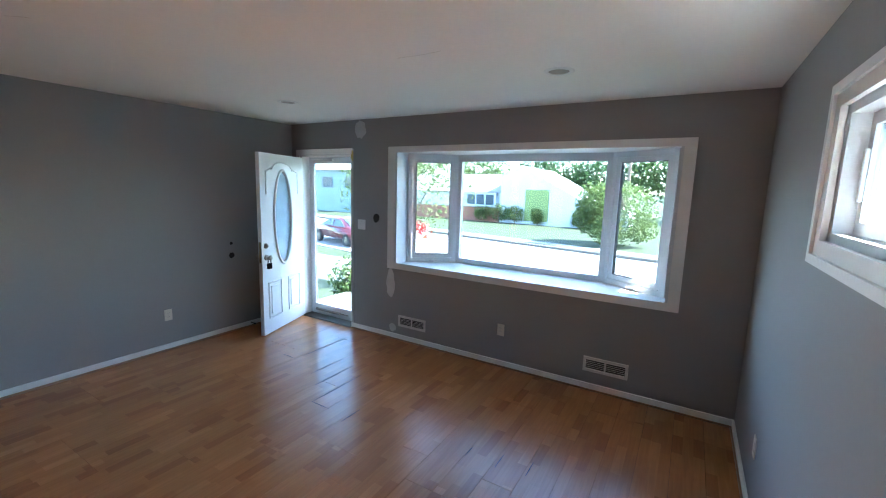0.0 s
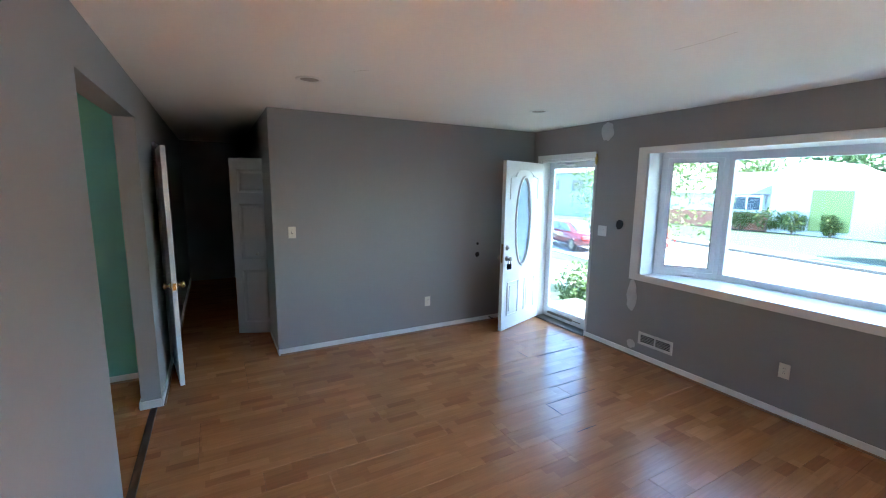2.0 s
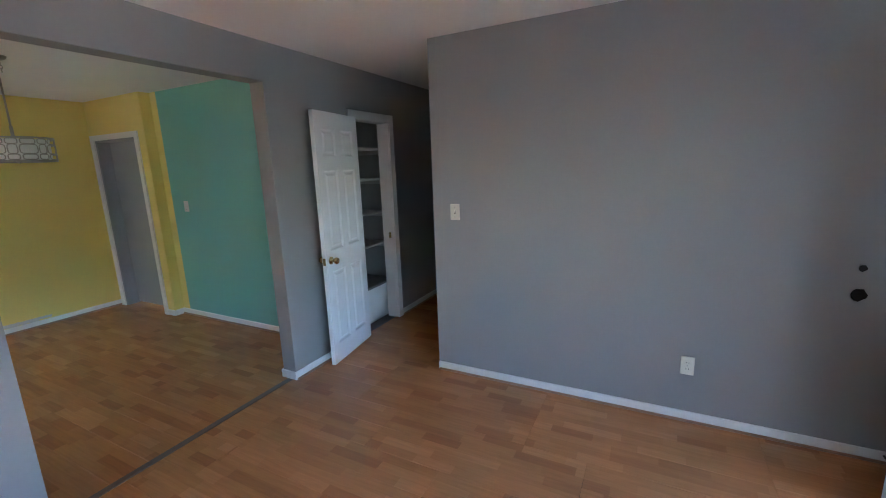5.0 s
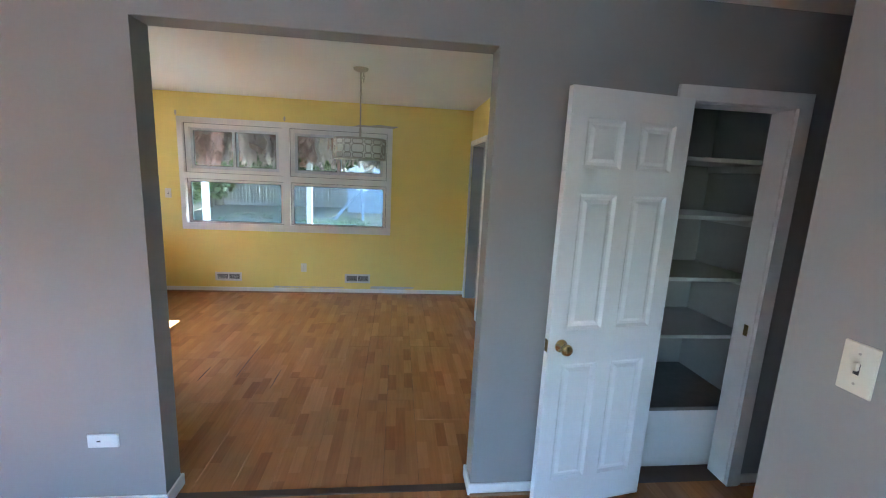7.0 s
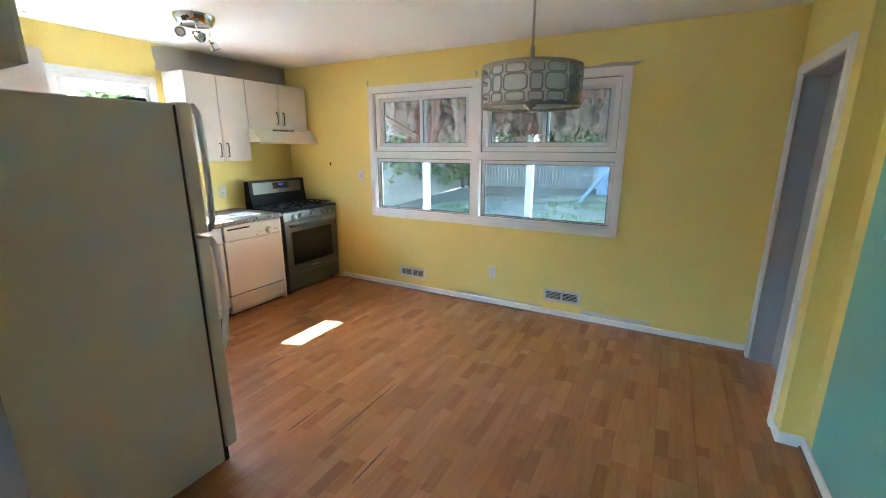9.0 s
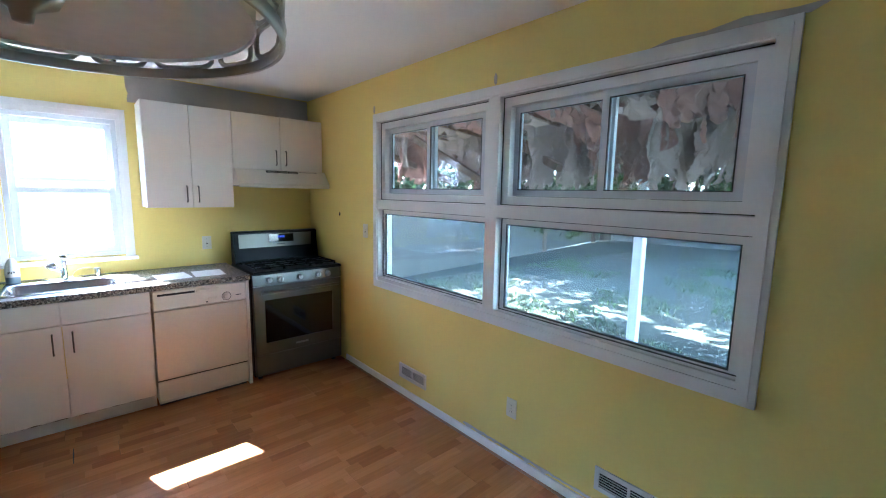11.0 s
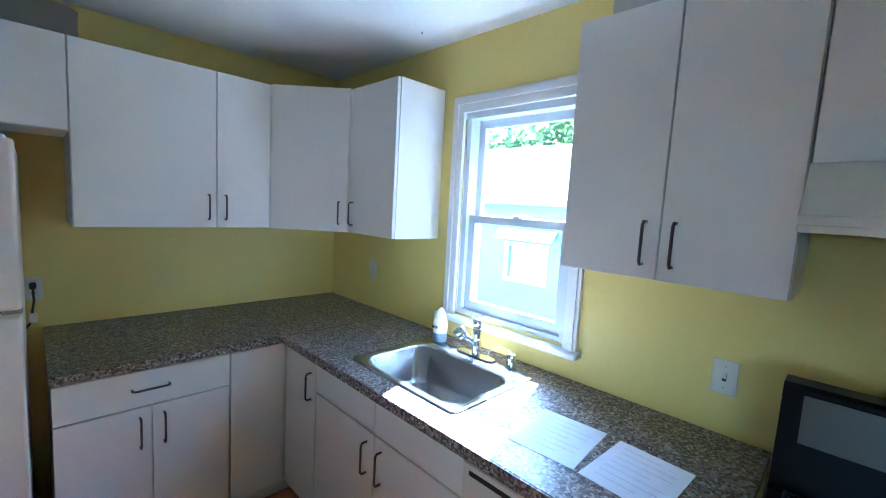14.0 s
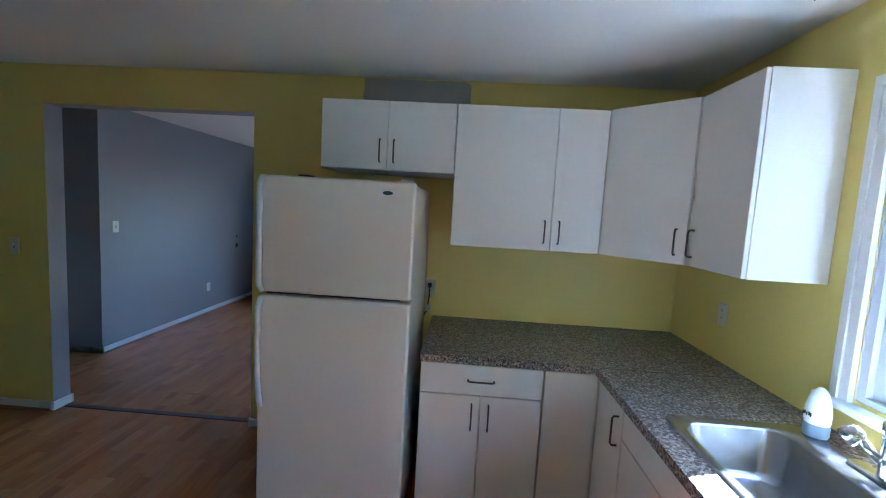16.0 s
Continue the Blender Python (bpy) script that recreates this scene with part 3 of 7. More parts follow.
def dining_window():
    w = thing("window_dining", (-2.4, NORTH, 0.81), "wide white-painted four-part window, sliders over fixed panes", "window", kind="structure")
    n = NORTH
    part("casing", slab(XZ, -3.69, -1.114, 0.813, 2.175, n - 0.022, n, holes=[(-3.625, -2.47, 0.90, 1.445), (-2.385, -1.18, 0.90, 1.445), (-3.625, -2.47, 1.515, 2.11), (-2.385, -1.18, 1.515, 2.11)]), TRIM, w)
    part("casing_lip", slab(XZ, -3.668, -1.136, 0.835, 2.153, n - 0.030, n - 0.022, holes=[(-3.633, -1.172, 0.872, 2.118)]), TRIM, w)
    part("mullion", boxes(((-2.47, n, 0.88), (-2.385, n + 0.10, 2.11))), TRIM, w)
    part("transom", boxes(((-3.625, n + 0.002, 1.445), (-2.471, n + 0.10, 1.515)), ((-2.384, n + 0.002, 1.445), (-1.18, n + 0.10, 1.515))), TRIM, w)
    for u0, u1 in ((-3.625, -2.47), (-2.385, -1.18)):
        mid = (u0 + u1) / 2
        sash = part("fixed_sash", ring(XZ, u0 + 0.001, u1 - 0.001, 0.88, 1.444, 0.038, n + 0.03, n + 0.06), TRIM, w)
        pane(sash, XZ, u0 + 0.035, u1 - 0.035, 0.915, 1.41, n + 0.045, YARDGLASS)
        part("gasket", ring(XZ, u0 + 0.037, u1 - 0.037, 0.916, 1.408, 0.006, n + 0.028, n + 0.041), GASKET, sash)
        part("seam", ring(XZ, u0 + 0.002, u1 - 0.002, 1.517, 2.108, 0.004, n + 0.010, n + 0.0145), GASKET, w)
        part("seam", ring(XZ, u0 + 0.002, u1 - 0.002, 0.902, 1.443, 0.004, n + 0.025, n + 0.0295), GASKET, w)
        part("slider_frame", ring(XZ, u0 + 0.001, u1 - 0.001, 1.516, 2.109, 0.05, n + 0.015, n + 0.09), TRIM, w)
        a = part("slider_sash", ring(XZ, u0 + 0.052, mid + 0.025, 1.568, 2.057, 0.036, n + 0.055, n + 0.08), VINYL, w)
        pane(a, XZ, u0 + 0.085, mid - 0.008, 1.60, 2.025, n + 0.067, YARDGLASS)
        part("gasket", ring(XZ, u0 + 0.086, mid - 0.009, 1.602, 2.023, 0.005, n + 0.053, n + 0.063), GASKET, a)
        b = part("slider_sash", ring(XZ, mid - 0.025, u1 - 0.052, 1.568, 2.057, 0.036, n + 0.025, n + 0.05), VINYL, w)
        pane(b, XZ, mid + 0.008, u1 - 0.085, 1.60, 2.025, n + 0.037, YARDGLASS)
        part("gasket", ring(XZ, mid + 0.009, u1 - 0.086, 1.602, 2.023, 0.005, n + 0.023, n + 0.033), GASKET, b)


def kitchen_window():
    x = WESTK
    w = thing("window_kitchen", (x, 1.7, 1.0), "white double-hung window with sill above the sink", "window", kind="structure")
    part("casing", slab(YZ, 1.335, 2.115, 1.035, 2.165, x, x + 0.02, holes=[(1.408, 2.055, 1.0, 2.085)]), TRIM, w)
    part("casing_lip", slab(YZ, 1.349, 2.101, 1.035, 2.15, x + 0.02, x + 0.028, holes=[(1.372, 2.078, 1.0, 2.125)]), TRIM, w)
    part("sill", boxes(((x - 0.03, 1.297, 1.008), (x + 0.055, 2.133, 1.036)), bev=0.006), TRIM, w)
    part("frame", ring(YZ, 1.414, 2.054, 1.051, 2.099, (0.03, 0.03, 0.02, 0.045), x - 0.13, x - 0.005), VINYL, w)
    up = part("upper_sash", ring(YZ, 1.442, 2.026, 1.53, 2.053, 0.04, x - 0.10, x - 0.07), VINYL, w)
    pane(up, YZ, 1.478, 1.990, 1.568, 2.015, x - 0.085, SINKGLASS)
    lo = part("lower_sash", ring(YZ, 1.442, 2.026, 1.072, 1.568, (0.042, 0.042, 0.05, 0.038), x - 0.06, x - 0.028), VINYL, w)
    pane(lo, YZ, 1.478, 1.990, 1.118, 1.532, x - 0.044, SINKGLASS)
    part("latch", boxes(((x - 0.03, 1.715, 1.568), (x - 0.055, 1.76, 1.582)), bev=0.004), VINYL, lo)


def side_window():
    x = WESTL
    w = thing("window_side", (x, -1.88, 1.49), "high white vinyl sliding window with wide casing", "window", kind="structure")
    part("casing", slab(YZ, -2.70, -1.07, 1.485, 2.14, x, x + 0.02, holes=[(-2.605, -1.165, 1.575, 2.055)]), TRIM, w)
    part("casing_lip", slab(YZ, -2.70, -1.07, 1.485, 2.14, x + 0.02, x + 0.032, holes=[(-2.665, -1.105, 1.52, 2.105)]), TRIM, w)
    part("frame", ring(YZ, -2.618, -1.152, 1.562, 2.068, 0.045, x - 0.12, x - 0.004), VINYL, w)
    a = part("slider_sash", ring(YZ, -2.57, -1.86, 1.61, 2.02, 0.042, x - 0.09, x - 0.06), VINYL, w)
    pane(a, YZ, -2.53, -1.90, 1.65, 1.98, x - 0.075)
    part("pull", boxes(((x - 0.06, -2.545, 1.72), (x - 0.045, -2.53, 1.90)), bev=0.004), VINYL, a)
    b = part("slider_sash", ring(YZ, -1.905, -1.20, 1.61, 2.02, 0.042, x - 0.05, x - 0.02), VINYL, w)
    pane(b, YZ, -1.865, -1.24, 1.65, 1.98, x - 0.035)


def bay_window():
    y = FRONT
    w = thing("window_bay", (-3.0, y, 0.82), "white bay window with a picture pane and two casements", "window", kind="structure")
    part("casing", slab(XZ, -4.447, -1.578, 0.818, 2.148, y, y + 0.022, holes=[(-4.365, -1.675, 0.885, 2.085)]), TRIM, w)
    # seat, head and the angled shell
    plan = [(-1.66, y + 0.02), (-1.66, y - 0.19), (-2.16, y - 0.56), (-3.80, y - 0.56), (-4.385, y - 0.19), (-4.385, y + 0.02)]
    bm = bmesh.new()
    prism(bm, plan, XY, 0.835, 0.876)
    part("seat_board", bm, VINYL, w)
    bm = bmesh.new()
    prism(bm, plan, XY, 2.095, 2.14)
    part("head_board", bm, VINYL, w)
    out = [(-1.60, y - 0.181), (-1.60, y - 0.22), (-2.12, y - 0.61), (-3.84, y - 0.61), (-4.445, y - 0.22), (-4.445, y - 0.181)]
    bm = bmesh.new()
    prism(bm, out, XY, 0.70, 0.834)
    prism(bm, out, XY, 2.141, 2.30)
    part("outer_shell", bm, SIDING, w)
    part("side_jamb", boxes(((-1.66, y - 0.19, 0.876), (-1.70, y + 0.018, 2.095)), ((-4.385, y - 0.19, 0.876), (-4.345, y + 0.018, 2.095))), VINYL, w)
    c = y - 0.52
    part("picture_frame", ring(XZ, -3.80, -2.16, 0.876, 2.095, (0.055, 0.055, 0.055, 0.075), c - 0.03, c + 0.03), VINYL, w)
    pane(w, XZ, -3.75, -2.21, 0.925, 2.03, c)
    for a, b in (((-1.70, y - 0.19), (-2.16, y - 0.52)), ((-3.80, y - 0.52), (-4.345, y - 0.19))):
        g = on_line(a, b)
        ln = math.hypot(b[0] - a[0], b[1] - a[1])
        fr = part("casement_frame", ring(g, 0.0, ln, 0.877, 2.094, 0.05, -0.03, 0.03), VINYL, w)
        s = part("casement_sash", ring(g, 0.052, ln - 0.052, 0.93, 2.042, 0.04, -0.022, 0.018), VINYL, w)
        part("gasket", ring(g, 0.090, ln - 0.090, 0.968, 2.004, 0.008, -0.012, 0.020), GASKET, s)
        pane(s, g, 0.092, ln - 0.092, 0.97, 2.0, 0.0)
        inward = -1
        base = Vector(g(ln * 0.5, 0.90, inward * 0.035))
        tip = Vector(g(ln * 0.5 + 0.09, 0.905, inward * 0.075))
        bm = bmesh.new()
        box(bm, base - Vector((0.035, 0.02, 0.012)), base + Vector((0.035, 0.02, 0.012)), 0.006)
        tube(bm, [base, base + Vector((0, 0.02, 0.012)), tip], 0.006)
        tube(bm, [tip, tip + Vector((0, 0.012, 0.022))], 0.008)
        part("crank_handle", bm, VINYL, fr)


dining_window()
kitchen_window()
side_window()
bay_window()


# ---------------------------------------------------------------- doors
def front_door():
    y = FRONT
    d = thing("door_front_frame", (-0.6, y, 0), "white front door frame with its latch-side trim torn off", "door frame", kind="structure")
    part("head_casing", boxes(((-1.04, y, 2.082), (-0.10, y + 0.02, 2.145)), bev=0.003), TRIM, d)
    part("hinge_casing", boxes(((-0.158, y, 0.0), (-0.10, y + 0.02, 2.081)), bev=0.003), TRIM, d)
    part("jamb", slab(XZ, -1.03, -0.16, 0.0, 2.08, y - 0.17, y - 0.002, holes=[(-1.012, -0.178, -0.1, 2.06)]), TRIM, d)
    part("sill", boxes(((-1.012, y - 0.20, -0.03), (-0.178, y + 0.03, 0.018)), bev=0.004), STEEL, d, "worn aluminium door sill")
    part("torn_edge", slab(XZ, -1.052, -1.031, 0.0, 2.14, y + 0.0005, y + 0.006), SPACKLE, d, "torn drywall edge where trim was removed")
    bm = bmesh.new()
    prism(bm, blob(-1.045, 2.06, 0.016, 0.06, n=12, seed=12), XZ, y + 0.0065, y + 0.016)
    part("foam", bm, material("yellow_foam", (0.62, 0.47, 0.16), 0.9, var=0.2, scale=40, bump=0.4), d, "dried yellow foam at the torn corner")
    s = thing("storm_door", (-0.6, y - 0.13, 0.02), "closed white storm door with a full glass panel", "door", kind="structure")
    part("frame", ring(XZ, -1.010, -0.180, 0.020, 2.058, (0.055, 0.085, 0.13, 0.075), y - 0.155, y - 0.12), VINYL, s)
    pane(s, XZ, -0.958, -0.262, 0.148, 1.985, y - 0.138)
    bm = bmesh.new()
    tube(bm, [(-0.30, y - 0.10, 0.085), (-0.72, y - 0.10, 0.085)], 0.017, 12)
    tube(bm, [(-0.72, y - 0.10, 0.085), (-0.86, y - 0.105, 0.085)], 0.006, 8)
    part("closer", bm, STEEL, s, "grey pneumatic door closer")
    bm = bmesh.new()
    tube(bm, [(-0.30, y - 0.10, 2.02), (-0.62, y - 0.10, 2.02)], 0.015, 12)
    part("closer", bm, VINYL, s)
    a, b = (-0.172, y + 0.01), (-0.457, -3.395)
    g = on_line(a, b)
    W = math.hypot(b[0] - a[0], b[1] - a[1])
    leaf = thing("door_front", (a[0], a[1], 0.015), "open white panelled front door with an oval glass light", "door", kind="structure")
    # oval opening through the leaf, as a ring of quads out to a rectangle
    cu, cv, ru, rv = 0.445, 1.325, 0.165, 0.53
    n = 48
    bm = bmesh.new()

    def rect_edge(t):
        c, s2 = math.cos(t), math.sin(t)
        k = min((W - cu if c > 0 else cu) / max(abs(c), 1e-6), (2.045 - cv if s2 > 0 else cv - 0.015) / max(abs(s2), 1e-6))
        return cu + c * k, cv + s2 * k

    angs = sorted({2 * math.pi * k / n for k in range(n)} | {math.atan2(v - cv, u - cu) % (2 * math.pi) for u in (0, W) for v in (0.015, 2.045)})
    rows = []
    for t in angs:
        eu, ev = cu + ru * math.cos(t), cv + rv * math.sin(t)
        k = math.hypot(ru * math.cos(t), rv * math.sin(t))
        t2 = t
        # point of the oval in the same direction
        rad = ru * rv / math.sqrt((rv * math.cos(t)) ** 2 + (ru * math.sin(t)) ** 2)
        ou, ov = rect_edge(t)
        rows.append([bm.verts.new(g(*p)) for p in ((ou, ov, -0.022), (ou, ov, 0.022), (cu + rad * math.cos(t2), cv + rad * math.sin(t2), 0.022), (cu + rad * math.cos(t2), cv + rad * math.sin(t2), -0.022))])
    for A, B in zip(rows, rows[1:] + rows[:1]):
        for k in range(4):
            bm.faces.new((A[k], A[(k + 1) % 4], B[(k + 1) % 4], B[k]))
    body = part("leaf", bm, DOORWHITE, leaf)
    for w0 in (-0.022, 0.022):
        sg = 1 if w0 > 0 else -1
        bm = bmesh.new()
        tube(bm, [g(cu + (ru + 0.012) * math.cos(2 * math.pi * k / 48), cv + (rv + 0.012) * math.sin(2 * math.pi * k / 48), w0 + sg * 0.002) for k in range(48)], 0.016, 8, closed=True)
        part("oval_moulding", bm, DOORWHITE, leaf, smooth=True)
        # arched raised line over the light and panels below
        bm = bmesh.new()
        arch = [(0.13, 1.60), (0.13, 1.85), (0.22, 1.88)] + [(cu + 0.20 * math.cos(math.pi * (1 - k / 10)), 1.87 + 0.085 * math.sin(math.pi * (1 - k / 10))) for k in range(11)] + [(0.67, 1.88), (0.76, 1.85), (0.76, 1.60)]
        tube(bm, [g(u, v, w0) for u, v in arch], 0.008, 6)
        for u0, u1 in ((0.13, 0.37), (0.52, 0.76)):
            vt = 0.60
            pts = [(u0, 0.19), (u1, 0.19), (u1, vt), (u0, vt)]
            tube(bm, [g(u, v, w0) for u, v in pts], 0.010, 6, closed=True)
            box_pts = slab(g, u0 + 0.045, u1 - 0.045, 0.235, vt - 0.045, w0 - sg * 0.002, w0 + sg * 0.007)
            me = bpy.data.meshes.new("tmp")
            box_pts.to_mesh(me)
            box_pts.free()
            bm.from_mesh(me)
            bpy.data.meshes.remove(me)
        part("raised_moulding", bm, DOORWHITE, leaf)
    bm = bmesh.new()
    prism(bm, [(cu + ru * math.cos(2 * math.pi * k / 40), cv + rv * math.sin(2 * math.pi * k / 40)) for k in range(40)], g, -0.004, 0.004)
    o = part("oval_glass", bm, FROST, leaf, "bevelled pale blue oval glass")
    o.visible_shadow = False
    for sg in (-1, 1):
        axis = Vector(g(0, 0, sg)) - Vector(g(0, 0, 0))
        bm = bmesh.new()
        lathe(bm, [(0.0, -0.001), (0.032, -0.001), (0.030, 0.010), (0.02, 0.016), (0.012, 0.03), (0.0, 0.032)], g(W - 0.07, 1.03, sg * 0.022), axis)
        part("deadbolt", bm, NICKEL, leaf, smooth=True)
        bm = bmesh.new()
        lathe(bm, [(0.0, -0.001), (0.033, -0.001), (0.030, 0.012), (0.013, 0.018), (0.013, 0.035), (0.027, 0.045), (0.029, 0.06), (0.018, 0.072), (0, 0.074)], g(W - 0.07, 0.90, sg * 0.022), axis)
        part("door_knob", bm, NICKEL, leaf, smooth=True)
    p = Vector(g(W - 0.07, 0.86, 0.062))
    bm = boxes((p + Vector((-0.012, -0.03, -0.085)), p + Vector((0.012, 0.03, -0.02))), bev=0.006)
    tube(bm, [p + Vector((0, -0.018, -0.03)), p + Vector((0, -0.018, 0.03)), p + Vector((0, 0, 0.045)), p + Vector((0, 0.018, 0.03)), p + Vector((0, 0.018, -0.03))], 0.005)
    part("lock_box", bm, BLACKENAMEL, leaf, "small black lock box hanging from the knob")
    part("edge_plate", slab(g, W - 0.0005, W + 0.002, 0.85, 1.08, -0.012, 0.012), BRASS, leaf)
    for z in (0.22, 1.05, 1.85):
        bm = bmesh.new()
        c0 = Vector(g(-0.004, z, -0.024))
        tube(bm, [c0, c0 + Vector((0, 0, 0.10))], 0.007, 10)
        part("hinge", bm, NICKEL, leaf)


def six_panel(name, a, b, z0, z1, thick, label, knob_u, knob_z=0.90, knob_mat=BRASS):
    g = on_line(a, b)
    W = math.hypot(b[0] - a[0], b[1] - a[1])
    leaf = thing(name, (a[0], a[1], z0), label, "door", kind="structure")
    st = 0.105 * W / 0.62
    mid = W / 2
    cols = ((st * 0.78, mid - st * 0.38), (mid + st * 0.38, W - st * 0.78))
    rows = ((0.17, 0.79), (0.96, 1.59), (1.70, 1.91))
    holes = [(c0, c1, r0, r1) for c0, c1 in cols for r0, r1 in rows]
    t = thick / 2
    part("leaf", slab(g, 0, W, z0, z1, -t, t, holes=holes), DOORWHITE, leaf)
    for c0, c1, r0, r1 in holes:
        bm = bmesh.new()
        for sg in (-1, 1):
            # sloping bed and raised field
            o = [(c0, r0), (c1, r0), (c1, r1), (c0, r1)]
            levels = [(0.0, sg * t), (0.014, sg * (t - 0.011)), (0.026, sg * (t - 0.011)), (0.042, sg * (t - 0.003))]
            loops = []
            for ins, w in levels:
                loops.append([bm.verts.new(g(u + (ins if u == c0 else -ins), v + (ins if v == r0 else -ins), w)) for u, v in o])
            for A, B in zip(loops, loops[1:]):
                for k in range(4):
                    bm.faces.new((A[k], A[(k + 1) % 4], B[(k + 1) % 4], B[k]))
            bm.faces.new(loops[-1])
        part("panel", bm, DOORWHITE, leaf)
    for sg in (-1, 1):
        axis = Vector(g(0, 0, sg)) - Vector(g(0, 0, 0))
        bm = bmesh.new()
        lathe(bm, [(0.0, -0.001), (0.032, -0.001), (0.030, 0.006), (0.012, 0.012), (0.011, 0.03), (0.024, 0.04), (0.028, 0.052), (0.022, 0.064), (0, 0.066)], g(knob_u, knob_z, sg * t), axis)
        part("door_knob", bm, knob_mat, leaf, "worn brass door knob", smooth=True)
    part("latch_plate", slab(g, W - 0.0005, W + 0.002, knob_z - 0.03, knob_z + 0.03, -0.012, 0.012), BRASS, leaf)
    return leaf


front_door()
six_panel("door_linen_closet", (0.292, -0.030), (-0.322, -0.125), 0.012, 2.035, 0.035, "open white six-panel closet door", 0.555, 0.885)
lc = thing("door_linen_frame", (0.58, 0, 0), "white casing around the linen closet opening", "door frame", kind="structure")
part("casing", slab(XZ, 0.235, 0.918, 0.0, 2.10, -0.02, 0.0, holes=[(0.312, 0.848, -0.1, 2.03)]), TRIM, lc)
part("jamb", slab(XZ, 0.30, 0.86, 0.0, 2.04, 0.002, 0.128, holes=[(0.314, 0.846, -0.1, 2.026)]), TRIM, lc)
part("strike_plate", boxes(((0.843, 0.03, 0.87), (0.8455, 0.055, 0.93))), BRASS, lc)

sh = thing("closet_shelves", (0.6, 0.45, 0.0), "white painted shelves inside the linen closet", "shelves")
part("front_panel", boxes(((0.141, 0.16, 0.0), (1.039, 0.178, 0.36))), TRIM, sh)
part("base_top", boxes(((0.141, 0.155, 0.361), (1.039, 0.739, 0.385)), bev=0.003), CARPET, sh, "grey carpeted raised closet floor")
for z in (0.80, 1.14, 1.49, 1.80):
    part("shelf", boxes(((0.141, 0.22, z - 0.022), (1.039, 0.739, z)), bev=0.002), SHELFPAINT, sh)
for z in (0.80, 1.14, 1.49, 1.80):
    part("cleat", boxes(((0.142, 0.23, z - 0.065), (0.16, 0.735, z - 0.0225))), SHELFPAINT, sh)
    part("cleat", boxes(((1.02, 0.23, z - 0.065), (1.038, 0.735, z - 0.0225))), SHELFPAINT, sh)

# hall closet leaf standing open
g = on_line((0.705, -1.05), (0.883, -0.628))
hd = thing("door_hall_closet", (0.705, -1.05, 0.01), "open panelled closet door in the hall, greyed for shade", "door", kind="structure")
cols, rows = (0.075, 0.383), ((0.14, 0.76), (0.88, 1.52), (1.64, 1.90))
part("leaf", slab(g, 0, 0.458, 0.012, 2.02, -0.016, 0.016, holes=[(*cols, *r) for r in rows]), DOORSHADE, hd)
for r0, r1 in rows:
    bm = bmesh.new()
    for sg in (-1, 1):
        loops = []
        for ins, w in ((0.0, 0.016), (0.016, 0.007), (0.030, 0.007), (0.046, 0.013)):
            loops.append([bm.verts.new(g(u, v, sg * w)) for u, v in ((cols[0] + ins, r0 + ins), (cols[1] - ins, r0 + ins), (cols[1] - ins, r1 - ins), (cols[0] + ins, r1 - ins))])
        for A, B in zip(loops, loops[1:]):
            for k in range(4):
                bm.faces.new((A[k], A[(k + 1) % 4], B[(k + 1) % 4], B[k]))
        bm.faces.new(loops[-1])
    part("panel", bm, DOORSHADE, hd)
bm = bmesh.new()
lathe(bm, [(0, 0), (0.014, 0.0), (0.016, 0.018), (0, 0.022)], g(0.20, 0.95, 0.016), Vector(g(0, 0, 1)) - Vector(g(0, 0, 0)), 12)
part("knob", bm, NICKEL, hd, smooth=True)

# back door of the dining room
bd = thing("door_back", (0.03, 3.06, 0), "closed grey back door deep in its frame", "door", kind="structure")
part("leaf", boxes(((0.045, 2.655, 0.015), (0.085, 3.465, 2.0)), bev=0.002), GREYDOOR, bd)
part("jamb", slab(YZ, 2.621, 3.499, 0.0, 2.029, -0.085, 0.138, holes=[(2.653, 3.467, -0.1, 2.002)]), GREYDOOR, bd)
for z, r in ((0.90, 0.028), (1.03, 0.024)):
    bm = bmesh.new()
    lathe(bm, [(0, 0), (r, 0), (r, 0.01), (0.012, 0.015), (0.012, 0.035), (r, 0.045), (r * 0.8, 0.06), (0, 0.062)] if z < 1 else [(0, 0), (r, 0), (r * 0.9, 0.014), (0, 0.016)], (0.045, 2.73, z), (-1, 0, 0), 16)
    part("door_knob" if z < 1 else "deadbolt", bm, NICKEL, bd, smooth=True)
bf = thing("door_back_frame", (-0.1, 3.06, 0), "narrow white casing around the back door", "door frame", kind="structure")
part("casing", slab(YZ, 2.575, 3.56, 0.0, 2.075, -0.108, -0.0905, holes=[(2.635, 3.485, -0.1, 2.015)]), TRIM, bf)


# ---------------------------------------------------------------- kitchen
def bow_handle(parent, p0, p1, out, r=0.0045, name="handle"):
    """A bow handle from p0 to p1 that stands off along out."""
    p0, p1, out = Vector(p0), Vector(p1), Vector(out)
    d = (p1 - p0).normalized()
    bm = bmesh.new()
    tube(bm, [p0, p0 + out * 0.75, p0 + out + d * 0.010, p1 + out - d * 0.010, p1 + out * 0.75, p1], r, 8)
    return part(name, bm, DARKMETAL, parent, "dark metal bow handle", smooth=True)


def front(parent, to3d, u0, u1, v0, v1, w0, w1, name="door"):
    gap = 0.0021
    a, b = to3d(u0 + gap, v0 + gap, w0), to3d(u1 - gap, v1 - gap, w1)
    return part(name, boxes((a, b), bev=0.0018), CABWHITE, parent)


